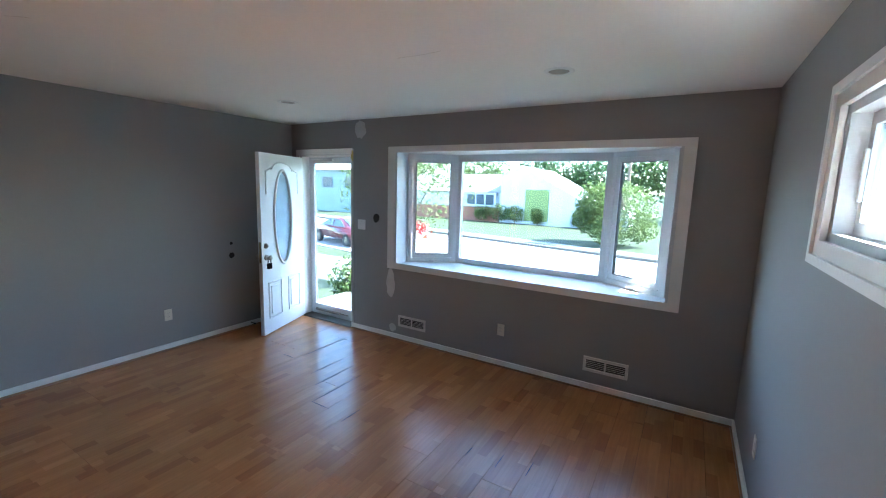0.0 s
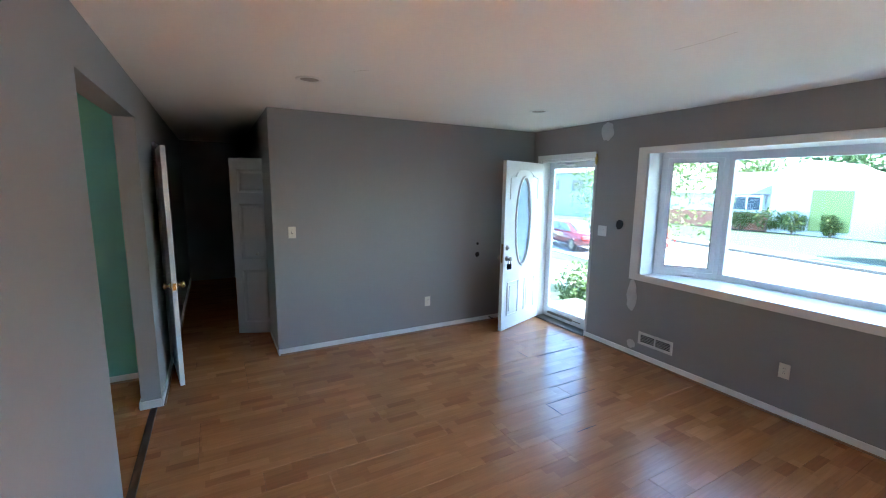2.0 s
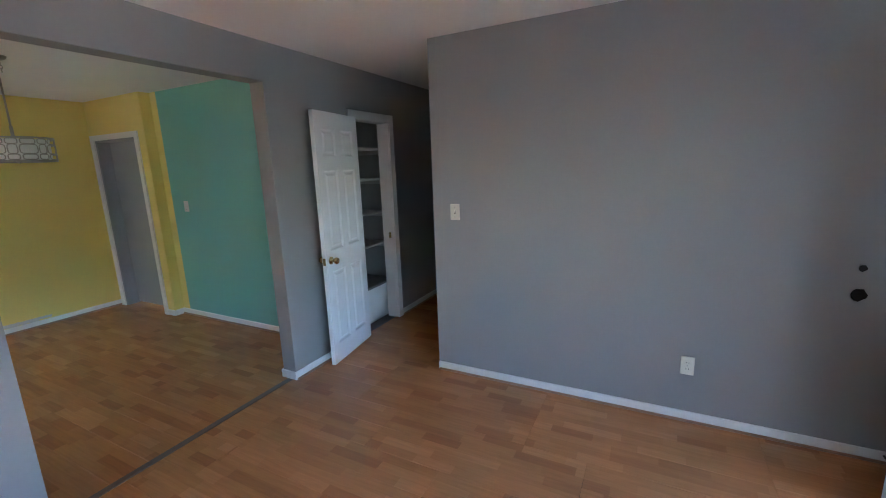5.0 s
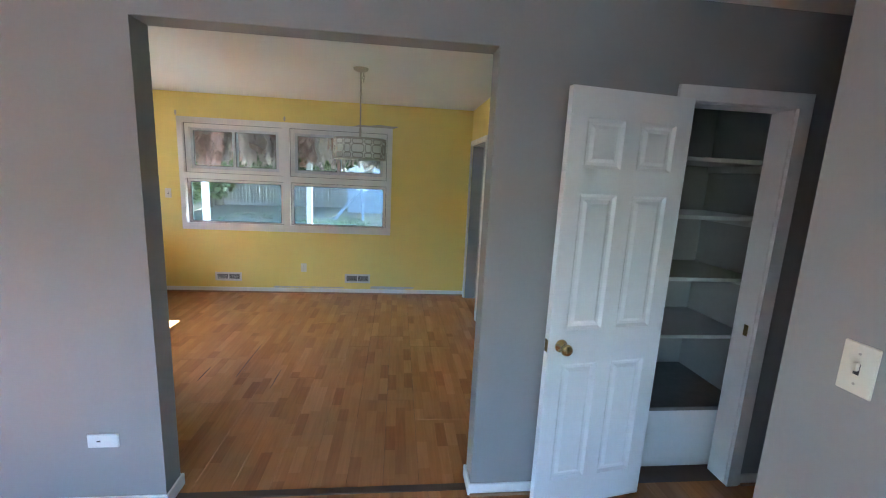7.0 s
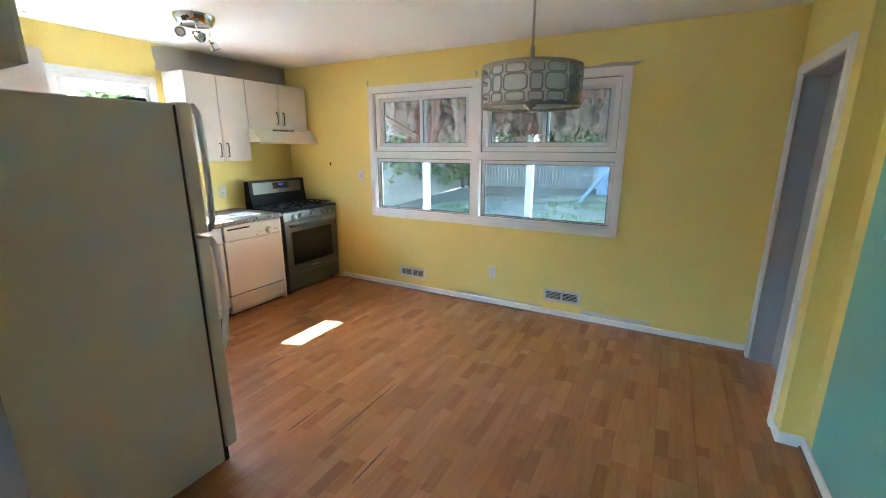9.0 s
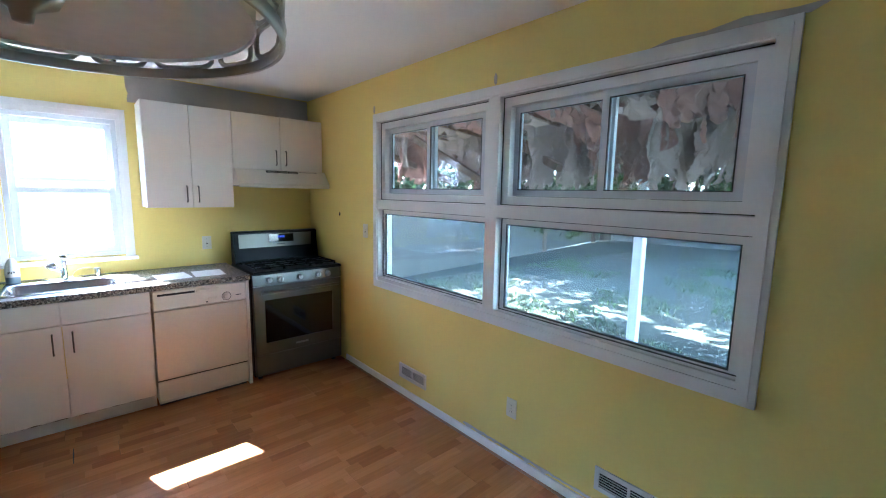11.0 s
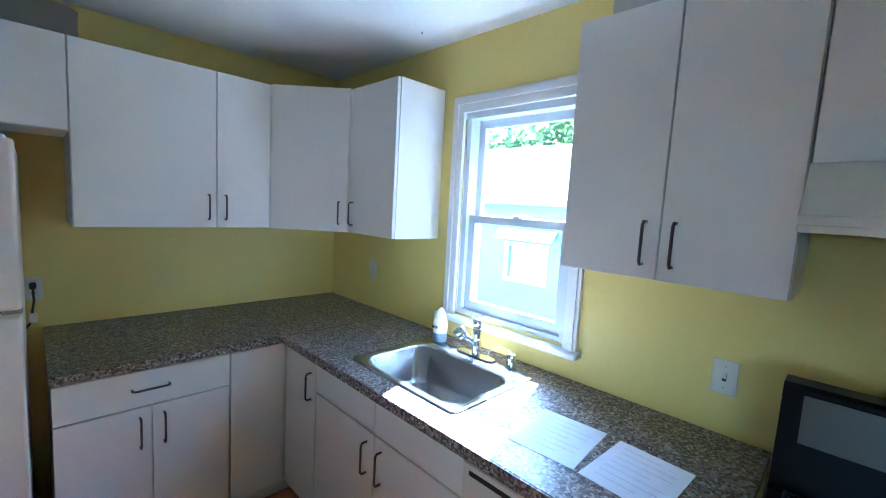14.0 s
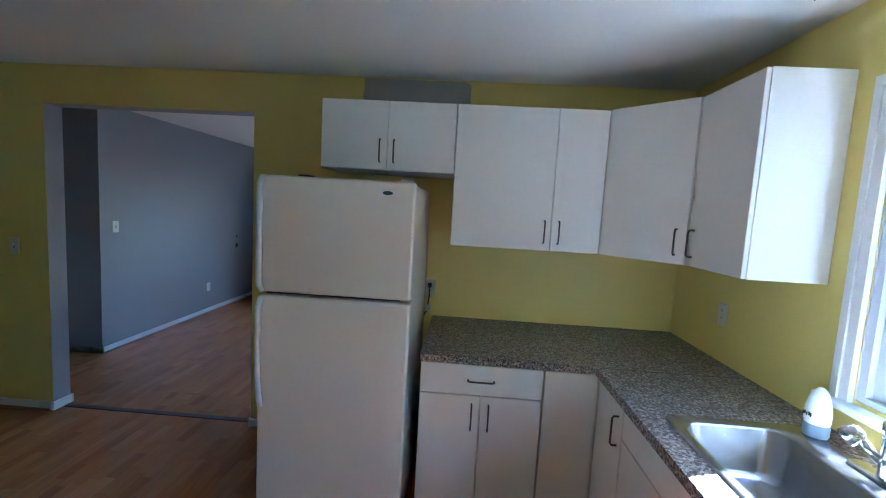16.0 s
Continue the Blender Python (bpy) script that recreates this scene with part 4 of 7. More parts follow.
def worn_edge(parent, to3d, u0, u1, v, w, seed):
    """Chipped laminate that shows brown board along the foot of a door."""
    rnd = random.Random(seed)
    n = 14
    low = [(u0 + (u1 - u0) * k / n, v + 0.0022) for k in range(n + 1)]
    top = [(u, v + 0.0026 + max(0.0, rnd.gauss(0.001, 0.003))) for u, _ in reversed(low)]
    bm = bmesh.new()
    prism(bm, low + top, to3d, w + 0.0002, w + 0.0012)
    part("worn_edge", bm, SEAMWOOD, parent, "chipped brown lower edge")


BX = -4.25          # cabinet fronts below the window
BY = 0.868          # cabinet fronts along the inner wall
UX = -4.612         # wall cabinet fronts by the window
UY = 0.519          # wall cabinet fronts along the inner wall
Z0, Z1 = 1.427, 2.219


def base_cabinets():
    c = thing("corner_base_cabinet", (-4.6, 0.5, 0), "white flat-front corner base cabinet under the worktop", "cabinet")
    part("body", boxes(((WESTK + 0.005, 0.135, 0.10), (BX - 0.02, 0.865, 0.868)), ((WESTK + 0.005, 0.866, 0.10), (BX - 0.02, 1.19, 0.868)), ((BX - 0.02, 0.135, 0.10), (-3.985, BY - 0.02, 0.868))), CABWHITE, c)
    d = front(c, YZ, BY + 0.004, 1.19, 0.10, 0.862, BX - 0.019, BX)
    worn_edge(d, YZ, BY + 0.02, 1.185, 0.10, BX, 1)
    bow_handle(d, (BX, 1.145, 0.79), (BX, 1.145, 0.66), (0.028, 0, 0))
    front(c, XZ, BX + 0.004, -3.982, 0.10, 0.862, BY - 0.019, BY, "blank_panel")
    part("toe_kick", boxes(((BX - 0.075, BY - 0.06, 0.0), (BX - 0.06, 1.19, 0.099)), ((BX - 0.075, BY - 0.075, 0.0), (-3.985, BY - 0.06, 0.099))), TRIM, c)

    c = thing("drawer_base_cabinet", (-3.67, 0.5, 0), "white base cabinet with one drawer over two doors", "cabinet")
    part("body", boxes(((-3.98, 0.135, 0.10), (-3.365, BY - 0.02, 0.868))), CABWHITE, c)
    dr = front(c, XZ, -3.98, -3.363, 0.705, 0.862, BY - 0.019, BY, "drawer_front")
    bow_handle(dr, (-3.735, BY, 0.785), (-3.605, BY, 0.785), (0, 0.028, 0))
    for u0, u1, h in ((-3.98, -3.672, -3.715), (-3.672, -3.363, -3.63)):
        d = front(c, XZ, u0, u1, 0.10, 0.703, BY - 0.019, BY)
        bow_handle(d, (h, BY, 0.66), (h, BY, 0.53), (0, 0.028, 0))
    part("toe_kick", boxes(((-3.98, BY - 0.075, 0.0), (-3.365, BY - 0.06, 0.099))), TRIM, c)

    c = thing("sink_base_cabinet", (-4.6, 1.65, 0), "white sink cabinet with two false drawer fronts and doors", "cabinet")
    part("body", boxes(((WESTK + 0.005, 1.195, 0.10), (BX - 0.02, 1.21, 0.868)), ((WESTK + 0.005, 2.10, 0.10), (BX - 0.02, 2.115, 0.868)),
         ((WESTK + 0.005, 1.21, 0.10), (BX - 0.02, 2.10, 0.12)), ((BX - 0.035, 1.21, 0.70), (BX - 0.02, 2.10, 0.868))), CABWHITE, c)
    for u0, u1 in ((1.192, 1.658), (1.658, 2.12)):
        front(c, YZ, u0, u1, 0.715, 0.862, BX - 0.019, BX, "drawer_front")
    for u0, u1, h in ((1.192, 1.658, 1.61), (1.658, 2.12, 1.705)):
        d = front(c, YZ, u0, u1, 0.10, 0.713, BX - 0.019, BX)
        worn_edge(d, YZ, u0 + 0.004, u1 - 0.004, 0.10, BX, u0)
        bow_handle(d, (BX, h, 0.665), (BX, h, 0.535), (0.028, 0, 0))
    part("toe_kick", boxes(((BX - 0.075, 1.192, 0.0), (BX - 0.06, 2.12, 0.099))), TRIM, c)
    c = thing("end_panel", (-4.5, 2.757, 0), "narrow white panel between dishwasher and stove", "panel")
    part("board", boxes(((WESTK + 0.005, 2.745, 0.0), (BX, 2.768, 0.868)), bev=0.001), CABWHITE, c)


def dishwasher():
    d = thing("dishwasher", (-4.55, 2.43, 0), "almond built-in dishwasher with dial and slatted latch", "dishwasher")
    y0, y1 = 2.127, 2.738
    part("body", boxes(((WESTK + 0.01, y0 + 0.005, 0.02), (BX - 0.02, y1 - 0.005, 0.866))), ALMOND, d)
    part("door", boxes(((BX - 0.019, y0, 0.205), (BX + 0.012, y1, 0.715)), bev=0.006), ALMOND, d)
    cp = part("control_panel", boxes(((BX - 0.019, y0, 0.718), (BX + 0.020, y1, 0.862)), bev=0.008), ALMOND, d)
    part("kick_plate", boxes(((BX - 0.030, y0, 0.05), (BX + 0.004, y1, 0.192)), bev=0.006), ALMOND, d)
    part("door_gap", boxes(((BX - 0.0195, y0 + 0.004, 0.190), (BX - 0.006, y1 - 0.004, 0.208))), GASKET, d)
    part("kick_gap", boxes(((BX - 0.06, y0 + 0.01, 0.0), (BX - 0.035, y1 - 0.01, 0.049))), GASKET, d)
    part("vent_slot", boxes(((BX + 0.0185, y0 + 0.03, 0.823), (BX + 0.0215, y0 + 0.26, 0.838))), SLOT, cp)
    part("latch", boxes(((BX + 0.0185, y0 + 0.27, 0.818), (BX + 0.030, y0 + 0.42, 0.842)), bev=0.004), ALMOND, cp)
    for yy, r in ((y0 + 0.47, 0.026),):
        bm = bmesh.new()
        lathe(bm, [(0, 0), (r, 0), (r, 0.006), (r * 0.8, 0.008), (r * 0.72, 0.020), (0, 0.022)], (BX + 0.019, yy, 0.765), (1, 0, 0), 20)
        box(bm, (BX + 0.038, yy - 0.003, 0.748), (BX + 0.046, yy + 0.003, 0.782), 0.001)
        part("dial", bm, ALMOND, cp, smooth=False)
        bm = bmesh.new()
        tube(bm, [(BX + 0.0205, yy + 0.031 * math.cos(a * math.pi / 12), 0.765 + 0.031 * math.sin(a * math.pi / 12)) for a in range(24)], 0.0022, 4, closed=True)
        part("dial_ring", bm, SLOT, cp)
    for k in range(3):
        part("button", boxes(((BX + 0.0185, y0 + 0.345 + 0.022 * k, 0.757), (BX + 0.025, y0 + 0.360 + 0.022 * k, 0.773)), bev=0.002), ALMOND, cp)
    part("badge", boxes(((BX + 0.0185, y0 + 0.33, 0.735), (BX + 0.0212, y0 + 0.342, 0.745))), SLOT, cp)
    part("printed_line", boxes(((BX + 0.0185, y0 + 0.535, 0.762), (BX + 0.0206, y0 + 0.575, 0.768))), SLOT, cp)


def worktop():
    c = thing("worktop", (-4.6, 1.0, 0.87), "speckled brown laminate worktop, L-shaped, with sink cut-out", "worktop")
    sx0, sx1, sy0, sy1 = -4.80, -4.335, 1.375, 1.985
    bm = slab(XY, WESTK + 0.003, -4.228, 0.133, 2.772, 0.870, 0.910, holes=[(sx0, sx1, sy0, sy1)])
    part("top", bm, WORKTOP, c)
    part("top_wing", boxes(((-4.2275, 0.133, 0.870), (-3.358, 0.892, 0.910)), bev=0.003), WORKTOP, c)
    part("edge_strip", boxes(((-4.228, 0.893, 0.868), (-4.222, 2.772, 0.9085))), WORKTOP, c)
    part("joint", boxes(((-4.93, 0.905, 0.9095), (-4.235, 0.908, 0.9104))), SLOT, c)


def sink():
    s = thing("kitchen_sink", (-4.56, 1.68, 0.91), "single-bowl stainless steel drop-in sink", "sink")
    x0, x1, y0, y1 = -4.825, -4.318, 1.358, 2.002
    bx0, bx1, by0, by1 = -4.715, -4.355, 1.40, 1.96

    def rr(xa, xb, ya, yb, r, z, n=6):
        pts = []
        for cx, cy, a0 in ((xb - r, yb - r, 0), (xa + r, yb - r, 90), (xa + r, ya + r, 180), (xb - r, ya + r, 270)):
            for k in range(n + 1):
                a = radians(a0 + 90 * k / n)
                pts.append((cx + r * math.cos(a), cy + r * math.sin(a), z))
        return pts

    bm = bmesh.new()
    loops = [rr(x0, x1, y0, y1, 0.03, 0.9106), rr(x0 + 0.004, x1 - 0.004, y0 + 0.004, y1 - 0.004, 0.028, 0.9175), rr(x0 + 0.012, x1 - 0.012, y0 + 0.012, y1 - 0.012, 0.025, 0.9165),
             rr(bx0, bx1, by0, by1, 0.07, 0.9150), rr(bx0 + 0.006, bx1 - 0.006, by0 + 0.006, by1 - 0.006, 0.068, 0.908),
             rr(bx0 + 0.022, bx1 - 0.022, by0 + 0.022, by1 - 0.022, 0.07, 0.765), rr(bx0 + 0.045, bx1 - 0.045, by0 + 0.045, by1 - 0.045, 0.06, 0.742), rr(bx0 + 0.14, bx1 - 0.14, by0 + 0.20, by1 - 0.20, 0.03, 0.737)]
    rings = [[bm.verts.new(p) for p in l] for l in loops]
    for A, B in zip(rings, rings[1:]):
        for k in range(len(A)):
            bm.faces.new((A[k], A[(k + 1) % len(A)], B[(k + 1) % len(A)], B[k]))
    bm.faces.new(rings[-1])
    part("bowl", bm, SINKSTEEL, s, smooth=True)
    bm = bmesh.new()
    lathe(bm, [(0.0, 0.003), (0.018, 0.003), (0.022, 0.001), (0.036, 0.001), (0.042, 0.005), (0.045, 0.002)], (-4.572, 1.662, 0.738))
    part("drain", bm, CHROME, s, smooth=True)
    bm = bmesh.new()
    lathe(bm, [(0.0, 0.0045), (0.016, 0.0045), (0.016, 0.0035)], (-4.572, 1.662, 0.738))
    part("drain_hole", bm, SLOT, s)

    fx, fy = -4.798, 1.685
    f = thing("kitchen_faucet", (fx, fy, 0.916), "chrome single-lever kitchen faucet on a dark-edged plate", "faucet")
    for name, r, half, z0, z1, mt in (("plate_seal", 0.030, 0.082, 0.9152, 0.9180, GASKET), ("deck_plate", 0.027, 0.080, 0.9181, 0.9250, CHROME)):
        bm = bmesh.new()
        prism(bm, [(fx + r * math.cos(t), fy + (half if math.sin(t) > 0 else -half) + r * math.sin(t)) for t in [2 * math.pi * k / 28 for k in range(28)]], XY, z0, z1)
        part(name, bm, mt, f)
    bm = bmesh.new()
    lathe(bm, [(0.022, 0.0), (0.022, 0.05), (0.019, 0.06), (0.020, 0.118), (0.023, 0.122), (0.023, 0.128), (0.0, 0.129)], (fx, fy, 0.925))
    part("column", bm, CHROME, f, smooth=True)
    bm = bmesh.new()
    lathe(bm, [(0.0, 0.0), (0.022, 0.0), (0.025, 0.008), (0.025, 0.034), (0.020, 0.041), (0.0, 0.042)], (fx, fy, 1.056))
    tube(bm, [(fx, fy, 1.088), (fx - 0.022, fy + 0.014, 1.098), (fx - 0.045, fy + 0.022, 1.100)], [0.007, 0.006, 0.005], 8)
    part("lever_cap", bm, CHROME, f, smooth=True)
    bm = bmesh.new()
    tube(bm, [(fx + 0.004, fy - 0.004, 0.962), (fx + 0.022, fy - 0.026, 0.990), (fx + 0.038, fy - 0.046, 1.014)], [0.012, 0.013, 0.015], 14)
    part("spout", bm, CHROME, f, smooth=True)
    bm = bmesh.new()
    lathe(bm, [(0.0, -0.022), (0.014, -0.022), (0.025, -0.012), (0.029, 0.004), (0.029, 0.026), (0.024, 0.031), (0.0, 0.030)], (fx + 0.048, fy - 0.058, 1.030), (0.55, -0.45, -0.70), 20)
    part("spray_head", bm, CHROME, f, smooth=True)
    bm = bmesh.new()
    tube(bm, [(-4.835 - 0.02 * math.sin(math.pi * k / 16), 1.80 - 0.075 * math.cos(math.pi * k / 16), 0.918 + 0.06 * math.sin(math.pi * k / 16)) for k in range(17)], 0.0017, 8)
    part("supply_tube", bm, PLATE, f, "thin clear plastic tube", smooth=True)
    d = thing("air_gap_cap", (-4.822, 1.868, 0.916), "short chrome air gap cap at the sink", "fitting")
    bm = bmesh.new()
    lathe(bm, [(0.021, 0.0), (0.021, 0.055), (0.018, 0.062), (0.0, 0.063)], (-4.822, 1.868, 0.9145))
    part("cap", bm, CHROME, d, smooth=True)

    b = thing("soap_bottle", (-4.815, 1.425, 0.912), "white squeeze bottle with hand-written scrawl", "bottle")
    bm = bmesh.new()
    lathe(bm, [(0, 0), (0.034, 0.0), (0.037, 0.006), (0.037, 0.040), (0.035, 0.045)], (-4.812, 1.425, 0.9165))
    part("base", bm, material("blue_grey_liquid", (0.20, 0.26, 0.33), 0.3, bump=0), b, "blue-grey lower half", smooth=True)
    bm = bmesh.new()
    lathe(bm, [(0.035, 0.0), (0.038, 0.01), (0.037, 0.05), (0.030, 0.088), (0.020, 0.112), (0.008, 0.126), (0, 0.127)], (-4.812, 1.425, 0.9618))
    part("body", bm, WHITEPLASTIC, b, smooth=True)
    for k, (dy, dz) in enumerate(((-0.016, 0.0), (-0.008, 0.004), (0.0, 0.001), (0.008, 0.005), (0.015, 0.003))):
        part("scrawl", boxes(((-4.7765, 1.425 + dy - 0.002, 0.985 + dz), (-4.7735, 1.425 + dy + 0.002, 0.998 + dz))), SLOT, b)

    for (xa, xb, ya, yb, tilt) in ((-4.62, -4.36, 2.185, 2.40, 4), (-4.615, -4.36, 2.43, 2.64, -3)):
        pz = thing("sheet_of_paper", ((xa + xb) / 2, (ya + yb) / 2, 0.911), "white printed sheet lying on the worktop", "paper", "papers on the worktop")
        pz.matrix_basis = Matrix.Translation(((xa + xb) / 2, (ya + yb) / 2, 0.9108)) @ pose(0, 0, 0, 0, 0, tilt)
        hx, hy = (xb - xa) / 2, (yb - ya) / 2
        c0 = Vector(((xa + xb) / 2, (ya + yb) / 2, 0.9108))

        def W(u, v, w, M=pz.matrix_basis):
            return tuple(M @ Vector((u, v, w)))
        bm = slab(W, -hx, hx, -hy, hy, 0.0, 0.0012)
        part("sheet", bm, PAPER, pz)
        for k in range(7):
            part("print_line", slab(W, -hx * 0.75 + k * 0.03, -hx * 0.75 + k * 0.03 + 0.006, -hy * 0.75, hy * (0.75 if k % 3 else 0.3), 0.0012, 0.0016), PRINT, pz)


def stove():
    s = thing("gas_range", (-4.55, 3.175, 0), "stainless steel gas range with black cooktop", "stove")
    y0, y1, xf = 2.79, 3.558, -4.235
    part("body", boxes(((-4.86, y0, 0.03), (xf - 0.035, y1, 0.895)), bev=0.003), BLACKENAMEL, s)
    part("cooktop", boxes(((-4.80, y0 - 0.003, 0.895), (xf + 0.018, y1 + 0.003, 0.922)), bev=0.007, seg=2), BLACKENAMEL, s)
    bm = bmesh.new()
    prof = [(-4.80, 0.922), (-4.685, 0.922), (-4.715, 1.075), (-4.722, 1.195), (-4.735, 1.203), (-4.80, 1.203)]
    prism(bm, prof, lambda u, v, w: (u, w, v), y0 + 0.002, y1 - 0.002)
    bg = part("backguard", bm, BLACKENAMEL, s)
    part("steel_panel", slab(lambda u, v, w: (-4.7165 - (v - 1.075) * 0.058 + w, u, v), y0 + 0.045, y1 - 0.06, 1.055, 1.18, -0.001, 0.004), STEEL, bg, "brushed steel control strip")
    part("display", slab(lambda u, v, w: (-4.7165 - (v - 1.075) * 0.058 + w, u, v), y0 + 0.305, y1 - 0.235, 1.10, 1.172, 0.003, 0.006), BLACKGLASS, bg)
    disp = bpy.data.materials.new("lit_blue_digits")
    disp.use_nodes = True
    pb = disp.node_tree.nodes["Principled BSDF"]
    pb.inputs["Base Color"].default_value = (0.01, 0.01, 0.02, 1)
    pb.inputs["Emission Color"].default_value = (0.05, 0.12, 1.0, 1)
    pb.inputs["Emission Strength"].default_value = 0.007
    for k in range(4):
        part("digit", slab(lambda u, v, w: (-4.7165 - (v - 1.075) * 0.058 + w, u, v), y0 + 0.385 + 0.017 * k, y0 + 0.397 + 0.017 * k, 1.138, 1.156, 0.006, 0.0075), disp, bg)
    part("badge", slab(lambda u, v, w: (-4.7165 - (v - 1.075) * 0.058 + w, u, v), y0 + 0.375, y0 + 0.45, 1.075, 1.083, 0.004, 0.0055), GASKET, bg)
    # grates
    for ya, yb in ((y0 + 0.04, y0 + 0.265), (y0 + 0.275, y1 - 0.275), (y1 - 0.265, y1 - 0.04)):
        bm = bmesh.new()
        xa, xb, z = -4.655, xf - 0.03, 0.945
        tube(bm, [(xa, ya, z), (xb, ya, z), (xb, yb, z), (xa, yb, z)], 0.006, 6, closed=True)
        for k in range(1, 4):
            xx = xa + (xb - xa) * k / 4
            tube(bm, [(xx, ya, z), (xx, yb, z)], 0.005, 6)
        tube(bm, [(xa, (ya + yb) / 2, z), (xb, (ya + yb) / 2, z)], 0.005, 6)
        for xx in (xa, xb):
            for yy in (ya, yb):
                tube(bm, [(xx, yy, z), (xx, yy, 0.920)], 0.006, 6)
        part("grate", bm, BLACKIRON, s, smooth=True)
    for xx in (-4.53, -4.36):
        for yy in (y0 + 0.15, y1 - 0.15):
            bm = bmesh.new()
            lathe(bm, [(0.042, 0), (0.042, 0.010), (0.034, 0.016), (0, 0.017)], (xx, yy, 0.9215), seg=18)
            part("burner", bm, BLACKIRON, s)
    bm = bmesh.new()
    prism(bm, [(xf - 0.034, 0.805), (xf + 0.012, 0.805), (xf + 0.004, 0.894), (xf - 0.034, 0.894)], lambda u, v, w: (u, w, v), y0, y1)
    kp = part("knob_panel", bm, STEEL, s)
    for f in (0.165, 0.285, 0.50, 0.715, 0.835):
        bm = bmesh.new()
        lathe(bm, [(0.026, -0.003), (0.026, 0.006), (0.021, 0.009), (0.019, 0.030), (0, 0.031)], (xf + 0.009, y0 + 0.768 * f, 0.848), (1, 0, 0.09), 20)
        box(bm, (xf + 0.036, y0 + 0.768 * f - 0.005, 0.830), (xf + 0.048, y0 + 0.768 * f + 0.005, 0.870), 0.002)
        part("knob", bm, NICKEL, kp)
    d = part("oven_door", ring(YZ, y0 + 0.002, y1 - 0.002, 0.225, 0.798, (0.085, 0.085, 0.095, 0.115), xf - 0.034, xf + 0.012), STEEL, s)
    part("oven_glass", boxes(((xf - 0.030, y0 + 0.086, 0.319), (xf + 0.006, y1 - 0.086, 0.684))), BLACKGLASS, d, "black oven window")
    bm = bmesh.new()
    tube(bm, [(xf + 0.055, y0 + 0.05, 0.752), (xf + 0.055, y1 - 0.05, 0.752)], 0.012, 12)
    for yy in (y0 + 0.075, y1 - 0.075):
        tube(bm, [(xf + 0.010, yy, 0.752), (xf + 0.055, yy, 0.752)], 0.009, 10)
    part("handle", bm, STEEL, d, smooth=True)
    part("badge", boxes(((xf + 0.011, y0 + 0.335, 0.262), (xf + 0.0135, y0 + 0.445, 0.278))), NICKEL, d)
    part("drawer", boxes(((xf - 0.034, y0 + 0.002, 0.045), (xf + 0.010, y1 - 0.002, 0.218)), bev=0.004), STEEL, s)
    for xx in (-4.80, xf - 0.08):
        for yy in (y0 + 0.05, y1 - 0.05):
            part("foot", boxes(((xx, yy - 0.015, 0.0), (xx + 0.03, yy + 0.015, 0.031))), GASKET, s)


def wall_cabinets():
    def unit(name, label, body, doors, axis, face, handles):
        c = thing(name, ((body[0][0] + body[1][0]) / 2, (body[0][1] + body[1][1]) / 2, body[0][2]), label, "cabinet", "kitchen wall cabinets")
        part("body", boxes(body, bev=0.001), CABWHITE, c)
        for (u0, u1, v0, v1), h in zip(doors, handles):
            if axis == "x":
                d = front(c, XZ, u0, u1, v0, v1, face - 0.019, face)
                bow_handle(d, (h, face, v0 + 0.045), (h, face, v0 + 0.17), (0, 0.028, 0))
            else:
                d = front(c, YZ, u0, u1, v0, v1, face - 0.019, face)
                bow_handle(d, (face, h, v0 + 0.045), (face, h, v0 + 0.17), (0.028, 0, 0))
        return c
    unit("fridge_top_cabinet", "short white wall cabinet above the refrigerator", ((-3.460, 0.134, 1.832), (-2.692, UY - 0.02, Z1)),
         [(-3.460, -3.076, 1.832, Z1), (-3.076, -2.692, 1.832, Z1)], "x", UY, (-3.115, -3.035))
    unit("wall_cabinet", "white flat-front wall cabinet with two uneven doors", ((-4.300, 0.134, Z0), (-3.462, UY - 0.02, Z1)),
         [(-4.300, -4.025, Z0, Z1), (-4.025, -3.462, Z0, Z1)], "x", UY, (-4.065, -3.985))
    unit("wall_cabinet", "narrow white wall cabinet beside the kitchen window", ((WESTK + 0.003, 0.84, Z0), (UX - 0.02, 1.247, Z1)),
         [(0.84, 1.247, Z0, Z1)], "y", UX, (0.885,))
    unit("wall_cabinet", "white two-door wall cabinet between window and hood", ((WESTK + 0.003, 2.183, Z0), (UX - 0.02, 2.787, Z1)),
         [(2.183, 2.485, Z0, Z1), (2.485, 2.787, Z0, Z1)], "y", UX, (2.445, 2.525))
    unit("hood_cabinet", "short white two-door cabinet above the range hood", ((WESTK + 0.003, 2.790, 1.752), (UX - 0.02, 3.585, Z1)),
         [(2.790, 3.188, 1.752, Z1), (3.188, 3.585, 1.752, Z1)], "y", UX, (3.145, 3.232))
    c = thing("corner_wall_cabinet", (-4.7, 0.4, Z0), "white corner wall cabinet with an angled door", "cabinet", "kitchen wall cabinets")
    bm = bmesh.new()
    prism(bm, [(WESTK + 0.003, 0.134), (-4.302, 0.134), (-4.302, UY - 0.02), (UX - 0.02, 0.838), (WESTK + 0.003, 0.838)], XY, Z0, Z1)
    part("body", bm, CABWHITE, c)
    a, b = (UX + 0.002, 0.832), (-4.306, UY + 0.006)
    g2 = on_line(a, b)
    ln = math.hypot(b[0] - a[0], b[1] - a[1])
    d = part("door", slab(g2, 0.002, ln - 0.002, Z0 + 0.001, Z1 - 0.001, -0.012, 0.008), CABWHITE, c)
    bow_handle(d, g2(0.045, Z0 + 0.045, 0.008), g2(0.045, Z0 + 0.17, 0.008), Vector(g2(0, 0, 0.028)) - Vector(g2(0, 0, 0)))


